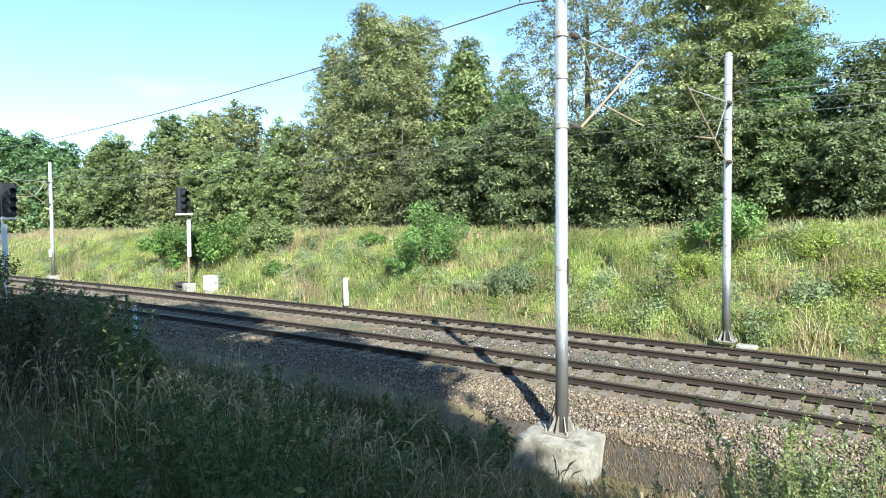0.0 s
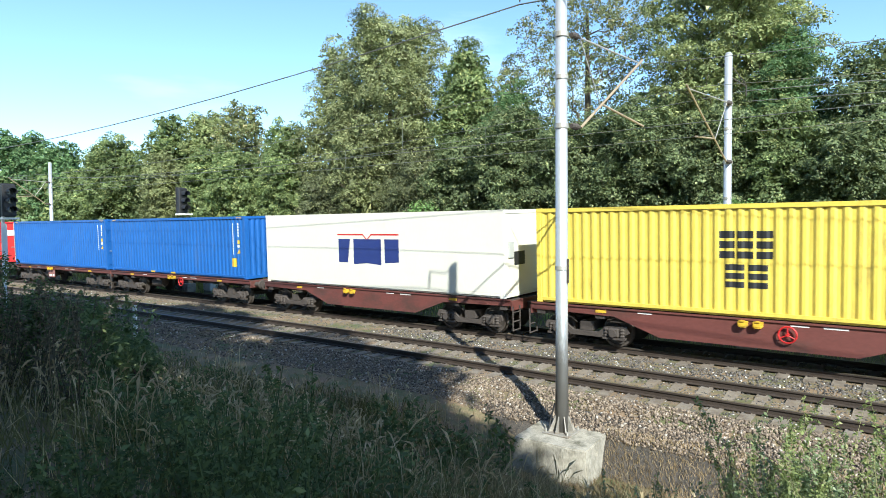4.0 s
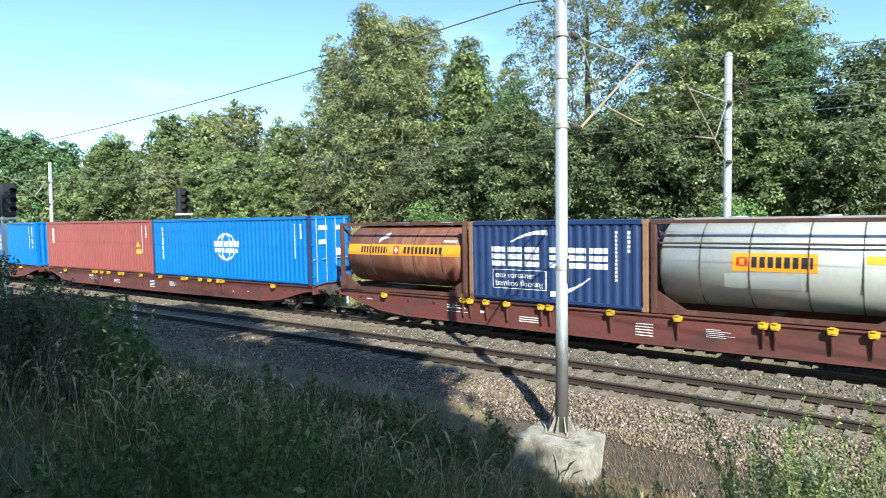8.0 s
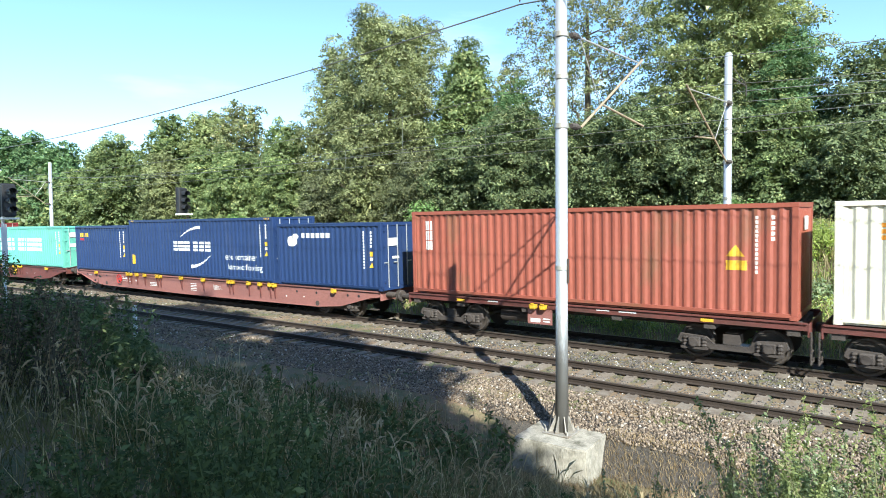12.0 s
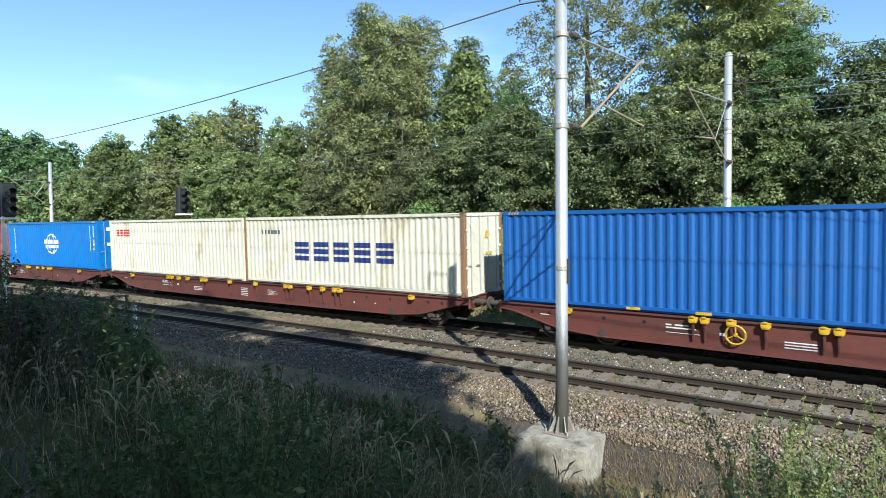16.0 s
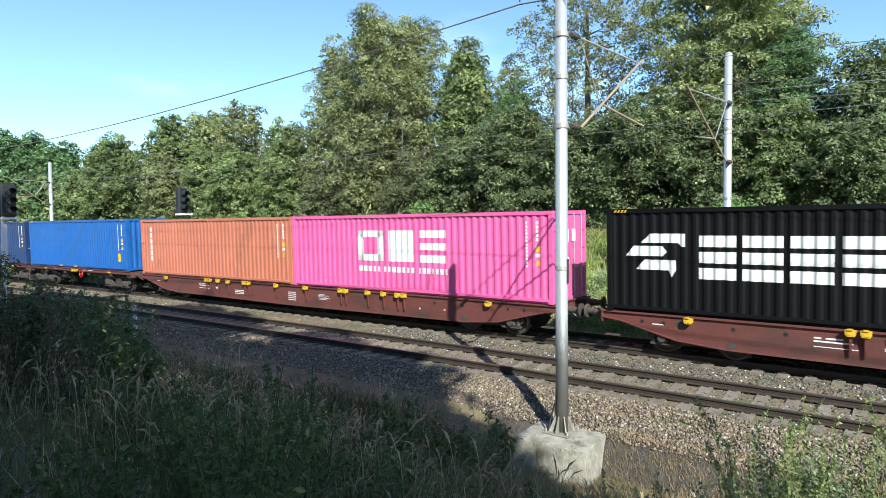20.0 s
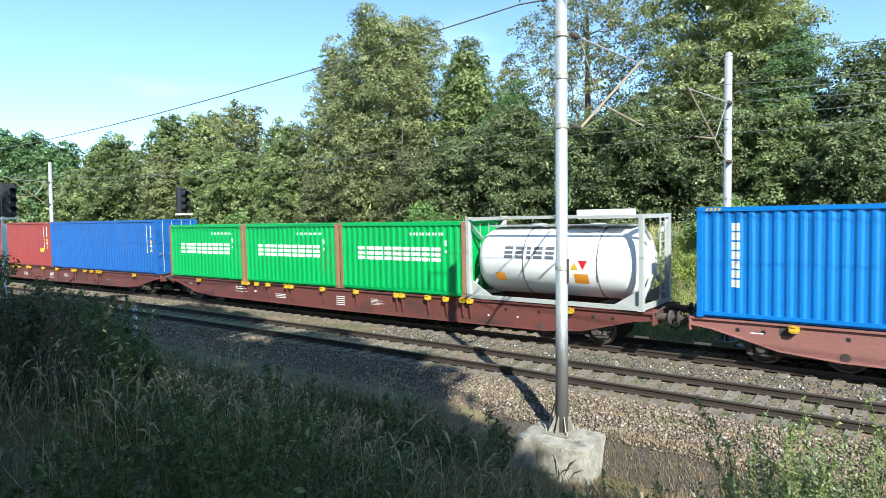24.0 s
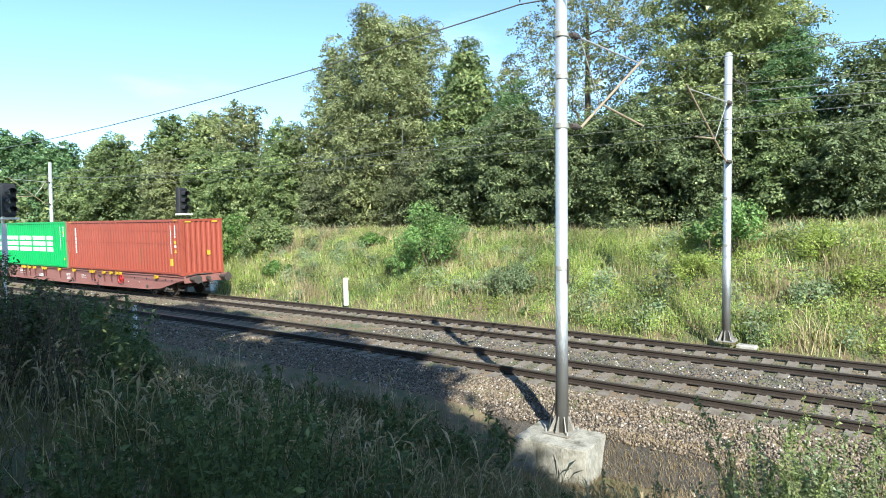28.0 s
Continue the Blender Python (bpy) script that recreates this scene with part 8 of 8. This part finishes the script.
# ---- masts, cantilevers and wires ----
def mast(s, off, z0, top, label, rad=0.128, bands=(), feet=6):
    p = along(s, off, 0, 0)
    ob = thing("catenary_mast", label, "catenary mast", "catenary masts", pose(p.x, p.y, z0, 0, 0, math.degrees(heading(s))))
    part("pole", new_tube([(0, 0, 0), (0, 0, (top - z0) * 0.12), (0, 0, top - z0)], [rad * 1.12, rad, rad * 0.9], 24), M_MAST, ob, "galvanised pole, darker near its foot", smooth=True)
    part("cap", new_tube([(0, 0, top - z0), (0, 0, top - z0 + 0.06)], [rad * 0.95, rad * 0.5], 20), M_GALV, ob)
    for zb in bands:
        part("band", new_tube([(0, 0, zb - z0 - 0.04), (0, 0, zb - z0 + 0.04)], rad * 1.07, 20), M_PIPE, ob)
    if feet:
        part("base_plate", new_box(-0.3, 0.3, -0.3, 0.3, 0.0, 0.035, bev=0.008), M_FOOT, ob)
        for i in range(8):
            o = part("gusset", cached("mast_gusset", lambda: finish(prism(bmesh.new(), [(0.1, 0.035), (0.29, 0.035), (0.27, 0.08), (0.14, 0.36), (0.1, 0.36)], "y", -0.011, 0.011), "gusset", M_FOOT)), None, ob)
            o.matrix_basis = pose(0, 0, 0, 0, 0, i * 45)
        for i in range(4):
            a = radians(45 + 90 * i)
            part("bolt", new_tube([(0.34 * math.cos(a), 0.34 * math.sin(a), 0), (0.34 * math.cos(a), 0.34 * math.sin(a), 0.1)], 0.02, 6), M_PIPE, ob)
    return ob


def cantilever(ob, z0, d, z_top, z_low, apex, mid_f, reg, skew=0.0):
    """Arms from a mast towards its track, which lies on the side d (+1 or -1 in y)."""
    def w(y, z):
        return (0.14 + skew * y, d * y, z - z0)
    part("top_stay", new_tube([w(0.4, z_top), w(apex[0], apex[1])], 0.019, 8), M_PIPE, ob)
    part("strut", new_tube([w(0.45, z_low), w(apex[0] + 0.15, apex[1] + 0.1)], 0.029, 8), M_RUSTPIPE, ob, "brown strut tube")
    my, mz = 0.45 + (apex[0] - 0.3) * mid_f, z_low + (apex[1] - z_low) * mid_f
    part("hanger", new_tube([w(0.42, z_top - 0.02), w(my - 0.1, mz)], 0.014, 6), M_PIPE, ob)
    part("register_arm", new_tube([w(my, mz), w(reg[0], reg[1])], 0.026, 8), M_RUSTPIPE, ob)
    for z in (z_top, z_low):
        part("insulator", new_tube([w(0.12, z), w(0.2, z), w(0.25, z), w(0.3, z), w(0.36, z), w(0.42, z)], [0.05, 0.07, 0.045, 0.075, 0.045, 0.03], 10), M_UNDER, ob, "dark ribbed insulator")
        part("clamp", new_tube([(0, 0, z - z0 - 0.05), (0, 0, z - z0 + 0.05)], 0.142, 20), M_PIPE, ob)


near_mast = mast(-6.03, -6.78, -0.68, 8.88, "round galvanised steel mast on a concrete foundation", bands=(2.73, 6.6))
cantilever(near_mast, -0.68, 1, 7.45, 5.62, (2.75, 7.33), 0.33, (2.95, 5.9), 0.16)
part("plate", new_box(0.135, 0.15, -0.03, 0.03, 3.1, 3.6), M_UNDER, near_mast)
part("earth_cable", new_tube([(-0.13, -0.05, 0.6), (-0.2, -0.1, 0.3), (-0.22, -0.2, 0.0), (-0.3, -0.3, -0.3)], 0.018, 6), M_BLACK, near_mast)
part("feeder_bracket", new_tube([(-0.1, -0.11, 9.46), (-0.93, -0.11, 9.46)], 0.016, 8), M_PIPE, near_mast)
part("feeder_insulator", new_tube([(-0.9, -0.11, 9.42), (-0.9, -0.11, 9.3), (-0.9, -0.11, 9.15), (-0.9, -0.11, 8.95)], [0.014, 0.03, 0.03, 0.014], 8), M_UNDER, near_mast)
far_mast = mast(-5.17, 3.0, -0.2, 8.95, "round galvanised steel mast beside the far track", rad=0.125, bands=(2.9, 4.4, 6.6))
cantilever(far_mast, -0.2, -1, 7.38, 5.54, (2.8, 7.46), 0.33, (2.4, 6.14), -0.19)
part("plate", new_box(0.125, 0.14, -0.03, 0.03, 2.7, 3.2), M_UNDER, far_mast)
part("feeder_arm", new_tube([(0.1, 0.05, 8.4), (0.5, 0.1, 8.1), (0.5, 0.1, 7.8)], 0.02, 6), M_UNDER, far_mast)
part("feeder_stay", new_tube([(0.1, 0.05, 8.75), (0.5, 0.1, 8.15)], 0.012, 6), M_UNDER, far_mast)
left_mast = mast(-53.9, 3.0, -0.2, 8.7, "round pale mast beside the far track", rad=0.135, bands=(2.4, 5.2), feet=0)
cantilever(left_mast, -0.2, -1, 7.2, 5.5, (2.8, 7.3), 0.33, (2.4, 6.0))
part("sign", new_box(-0.2, 0.2, -0.2, -0.15, 1.6, 2.2), M_PRINT, left_mast, "small pale number plate")
part("footing", new_box(-0.35, 0.35, -0.35, 0.35, -0.4, 0.12, bev=0.03), M_CONCRETE, left_mast)


for s, o in ((-58.0, -6.78), (44.0, -6.78), (44.5, 3.0)):
    mast(s, o, -0.7 if o < 0 else -0.3, 9.1, "round galvanised steel mast farther along the line")


def wire(pts, label, rad=0.008, name="overhead_wire"):
    """A wire through places given along the line (s, off, z)."""
    bm = new_tube([along(s, o, z, 0) for s, o, z in pts], rad, 5, cap=False)
    return thing(name, label, "wire", "overhead wires", data=finish(bm, name, M_WIRE))


def hung(s0, s1, o0, o1, z0, z1, sag, n=14):
    return [(s0 + (s1 - s0) * i / n, o0 + (o1 - o0) * i / n, z0 + (z1 - z0) * i / n - sag * 4 * (i / n) * (1 - i / n)) for i in range(n + 1)]


FEED = hung(-6.95, -58, -6.9, -6.9, 8.22, 8.2, 0.72)
wire(FEED, "dark feeder wire slung between masts", 0.016)
wire(hung(-6.95, 44, -6.9, -6.9, 8.22, 8.2, 0.9), "dark feeder wire slung between masts", 0.016)
for c0, s_m, zt, zc in ((-TRACK_GAP, -5.9, 7.35, 5.85), (0.0, -5.4, 7.45, 6.05)):
    for sa, sb in ((s_m, s_m - 49), (s_m, s_m + 49)):
        m = hung(sa, sb, c0, c0, zt, zt, 0.85)
        wire(m, "thin messenger wire over a track", 0.008)
        wire([(s, o, zc) for s, o, z in m], "thin contact wire over a track", 0.008)
        for s, o, z in m[2:-1:2]:
            wire([(s, o, z), (s, o, zc)], "thin dropper between messenger and contact wire", 0.005, "dropper_wire")
wire(hung(-4.67, 45, 3.1, 3.1, 7.75, 7.75, 0.7), "feeder wire behind the far mast", 0.014)
wire(hung(-4.67, 45, 3.3, 3.3, 7.45, 7.5, 0.7), "feeder wire behind the far mast", 0.012)
wire(hung(-4.67, -53.9, 3.1, 3.1, 7.75, 7.6, 0.8), "feeder wire behind the far mast", 0.010)

# concrete foundation of the near mast: a battered block, tilted top edges worn
p = along(-6.03, -6.85, 0, 0)
bm = bmesh.new()
low = [bm.verts.new(v) for v in ((-0.82, -0.80, -1.35), (0.92, -0.80, -1.35), (0.92, 0.75, -1.35), (-0.82, 0.75, -1.35))]
hi = [bm.verts.new(v) for v in ((-0.72, -0.70, 0.0), (0.82, -0.70, -0.01), (0.82, 0.6, 0.0), (-0.72, 0.6, 0.0))]
bm.faces.new(low)
bm.faces.new(hi)
for i in range(4):
    bm.faces.new((low[i], low[(i + 1) % 4], hi[(i + 1) % 4], hi[i]))
bmesh.ops.bevel(bm, geom=bm.edges[:], offset=0.022, segments=2, affect="EDGES")
bmesh.ops.subdivide_edges(bm, edges=bm.edges[:], cuts=4, use_grid_fill=True)
for v in bm.verts:
    n = noise.noise(v.co * 2.3) * 0.035 + noise.noise(v.co * 7) * 0.022
    v.co += Vector((v.co.x, v.co.y, 0)).normalized() * n
fb = thing("mast_foundation", "weathered concrete foundation block of the near mast", "foundation", m=pose(p.x, p.y, -0.68, 0, 0, math.degrees(heading(-6)) + 4), data=finish(bm, "mast_foundation", M_BLOCK))
p = along(-4.6, 3.2, 0, 0)
thing("concrete_slab", "flat concrete slab beside the far mast", "slab", m=pose(p.x, p.y, -0.32), data=finish(new_box(-0.3, 0.3, -0.2, 0.2, -0.1, 0.03, bev=0.03), "concrete_slab", M_CONCRETE))


# ---- signals and lineside things ----
def signal(s, off, z0, label, head_z, mast_mat, hx):
    p = along(s, off, 0, 0)
    ob = thing("signal", label, "railway signal", "signals", pose(p.x, p.y, z0, 0, 0, math.degrees(heading(s)) + 90))
    hz = head_z - z0
    part("footing", new_box(-0.3, 0.3, -0.3, 0.3, -0.3, 0.3, bev=0.04), M_CONCRETE, ob)
    part("mast", new_tube([(0, 0, 0), (0, 0, hz + 0.2)], 0.07, 12), mast_mat, ob)
    part("board", new_box(-0.12, 0.12, -0.12, -0.09, hz - 2.7, hz - 0.35), M_WHITE, ob, "white marker board")
    part("head", new_box(hx - 0.29, hx + 0.29, -0.3, 0.02, hz, hz + 1.5, bev=0.05), M_BLACK, ob, "black signal head")
    part("backboard", new_box(hx - 0.33, hx + 0.33, 0.0, 0.03, hz - 0.02, hz + 1.55, bev=0.02), M_BLACK, ob)
    part("foot_rail", new_box(hx - 0.33, max(hx + 0.33, 0.08), -0.42, 0.1, hz - 0.14, hz - 0.05), M_WHITE, ob, "white foot plate")
    for i in range(3):
        hood = bmesh.new()
        zz = hz + 0.3 + 0.42 * i
        pr = [(hx + 0.19 * math.cos(radians(a)), zz + 0.19 * math.sin(radians(a))) for a in range(-20, 201, 20)]
        ins = [(hx + 0.17 * math.cos(radians(a)), zz + 0.17 * math.sin(radians(a))) for a in range(200, -21, -20)]
        prism(hood, pr + ins, "y", -0.72, -0.3)
        part("hood", hood, M_BLACK, ob, "black lamp hood")
        part("lens", disc(bmesh.new(), hx, -0.32, zz, 0.12, -0.3, 18), M_GLASS, ob, "dark unlit lens")
    for i in range(8):
        part("rung", new_tube([(-0.15, 0.1, 0.6 + i * 0.42), (0.15, 0.1, 0.6 + i * 0.42)], 0.012, 5), M_PIPE, ob)
    return ob


signal(-36.0, 3.0, -0.15, "three-lamp signal on a rusty mast by the far track", 4.5, M_RUSTPIPE, -0.42)
pS = Vector((-34.02, 10.0, 0.0))
oS = float(offset_of(np.array(pS.x), np.array(pS.y))[0])
signal(-34.4, oS, -0.5, "three-lamp signal on a white mast by the near track", 4.2, M_WHITE, 0.2)


def stand(s, o):
    v = along(s, o, 0, 0)
    return v, float(ground_height(np.array(v.x), np.array(v.y)))


v, z = stand(-34.5, 3.5)
cab = thing("relay_cabinet", "white metal relay cabinet on the far bank's foot", "cabinet", m=pose(v.x, v.y, -0.3, 0, 0, 4))
part("body", new_box(-0.36, 0.36, -0.28, 0.28, 0.05, 0.9, bev=0.015), M_WHITE, cab)
for e in (-1, 1):
    d = part("door", new_box(e * 0.01, e * 0.34, -0.305, -0.28, 0.1, 0.85, bev=0.008), M_WHITE, cab)
    part("handle", new_box(e * 0.06 - 0.015, e * 0.06 + 0.015, -0.33, -0.305, 0.45, 0.6), M_PIPE, d)
part("lid", new_box(-0.4, 0.4, -0.33, 0.31, 0.9, 0.94), M_WHITE, cab)
part("plinth", new_box(-0.34, 0.34, -0.25, 0.25, -0.3, 0.05), M_CONCRETE, cab)
v, z = stand(-37.6, 3.4)
for i in range(5):
    bm = new_box(-1.0 + 0.1 * i, 0.9 - 0.05 * i, -0.12, 0.1, 0.0, 0.14, bev=0.01)
    thing("old_sleeper", "discarded dark timber sleeper in a heap", "sleeper", "discarded sleepers", pose(v.x + 0.15 * i, v.y + 0.15 * (i % 3) - 0.1, -0.38 + 0.1 * i, 2 * i, 3, -12 + 7 * i), finish(bm, "old_sleeper", M_UNDER))
v, z = stand(-22.53, 3.0)
km = thing("marker_post", "white concrete marker post with a rusty plate", "marker post", m=pose(v.x, v.y, -0.3, 0, 0, 30))
part("post", new_box(-0.11, 0.11, -0.09, 0.09, 0, 1.36, bev=0.02), M_WHITE, km)
part("plate", new_box(0.112, 0.125, -0.07, 0.07, 0.75, 1.25), M_RUSTPIPE, km, "rusty side plate")
v = along(-24.43, -6.5, 0, 0)
ms = thing("marker_stake", "slim white stake with dark bands by the near track", "stake", m=pose(v.x, v.y, -0.66, 0, 0, 30))
part("post", new_box(-0.07, 0.07, -0.05, 0.05, 0, 1.28, bev=0.012), M_WHITE, ms)
for zb in (0.25, 0.6, 0.95):
    part("band", new_box(-0.074, 0.074, -0.054, 0.054, zb, zb + 0.12), M_UNDER, ms, "dark band")


def stones(rng, n, s0, s1, o0, o1, size, lift):
    """Loose ballast: each stone a jagged eight-faced lump."""
    x, y, s, o = scatter(rng, n, s0, s1, o0, o1)
    prof = np.interp(o, [-7.0, -6.35, -5.45, -5.1, 1.4, 1.8, 2.6, 3.0], [-1.4, -0.66, -0.36, -0.262, -0.215, -0.25, -0.5, -0.7]) + 0.006 * o
    z = np.maximum(prof, ground_height(x, y) - 0.01) + lift
    r = size * rng.uniform(0.4, 1.45, n)
    ax = rng.normal(size=(n, 3, 3))
    u = unit(ax[:, 0])
    v = unit(np.cross(u, ax[:, 1]))
    w = np.cross(u, v)
    sc = rng.uniform(0.6, 1.25, (n, 6, 1)) * r[:, None, None]
    c = np.stack([x, y, z], 1)
    P = np.stack([c + u * sc[:, 0], c - u * sc[:, 1], c + v * sc[:, 2] * 0.8, c - v * sc[:, 3] * 0.8, c + w * sc[:, 4] * 0.65, c - w * sc[:, 5] * 0.65], 1)
    F = np.array([(0, 2, 4), (2, 1, 4), (1, 3, 4), (3, 0, 4), (2, 0, 5), (1, 2, 5), (3, 1, 5), (0, 3, 5)])
    return P, F


def lay_stones(sets, name, label, mat):
    verts, faces, base = [], [], 0
    for P, F in sets:
        n = len(P)
        verts.append(P.reshape(-1, 3))
        faces.append((F[None] + (np.arange(n) * 6)[:, None, None] + base).reshape(-1, 3))
        base += n * 6
    V, T = np.concatenate(verts).astype(np.float32), np.concatenate(faces).astype(np.int32)
    me = bpy.data.meshes.new(name)
    me.vertices.add(len(V))
    me.vertices.foreach_set("co", V.ravel())
    me.loops.add(len(T) * 3)
    me.loops.foreach_set("vertex_index", T.ravel())
    me.polygons.add(len(T))
    me.polygons.foreach_set("loop_start", np.arange(0, len(T) * 3, 3, dtype=np.int32))
    me.update(calc_edges=True)
    me.materials.append(mat)
    thing(name, label, "ballast", kind="stuff", data=me)


def build_stones():
    rng = np.random.default_rng(21)
    lay_stones([stones(rng, 19000, -16, 2.5, -6.42, -5.15, 0.040, 0.012), stones(rng, 4500, -40, -16, -6.6, -5.15, 0.055, 0.012)], "shoulder_stones", "brownish ballast stones on the near shoulder", M_STONE_WARM)
    lay_stones([stones(rng, 8000, -16, 2.5, -3.2, -1.0, 0.042, 0.012), stones(rng, 13000, -20, 2.5, -5.2, -2.6, 0.038, 0.0), stones(rng, 8000, -18, 2.5, -1.3, 1.3, 0.04, 0.0), stones(rng, 5000, -30, 2.5, 1.25, 2.75, 0.042, 0.012),
                stones(rng, 5500, -45, -16, -3.2, 1.3, 0.05, 0.0), stones(rng, 3500, -62, -16, 1.25, 2.75, 0.06, 0.012)], "ballast_stones", "loose grey-brown ballast stones between and beside the tracks", M_STONE)


build_stones()


def motions():
    for ob, sigma, z in MOVING:
        walk(ob, [(t, ride(sigma, p, z)) for t, p in ROWS])
    # wheels roll while they pass the camera
    speed = (ROWS[0][1] - ROWS[-1][1]) / 28.0
    place = {ob: sigma for ob, sigma, z in MOVING}
    for wheel, wagon, bx, dx, z, r in WHEELS:
        s0 = place[wagon] + bx + dx + ROWS[0][1]
        t0, t1 = max(0.0, (s0 - 9.0) / speed), min(28.0, (s0 + 72.0) / speed)
        if t1 <= t0:
            continue
        n = max(2, int((t1 - t0) * speed / r / radians(80)) + 1)
        times = [t0 + (t1 - t0) * i / n for i in range(n + 1)]
        rows = [(t, pose(dx, 0, z, 0, -math.degrees(speed * (t - t0) / r), 0)) for t in times]
        if t0 > 0:
            rows.insert(0, (0.0, rows[0][1]))
        if t1 < 28.0:
            rows.append((28.0, rows[-1][1]))
        walk(wheel, rows)


motions()
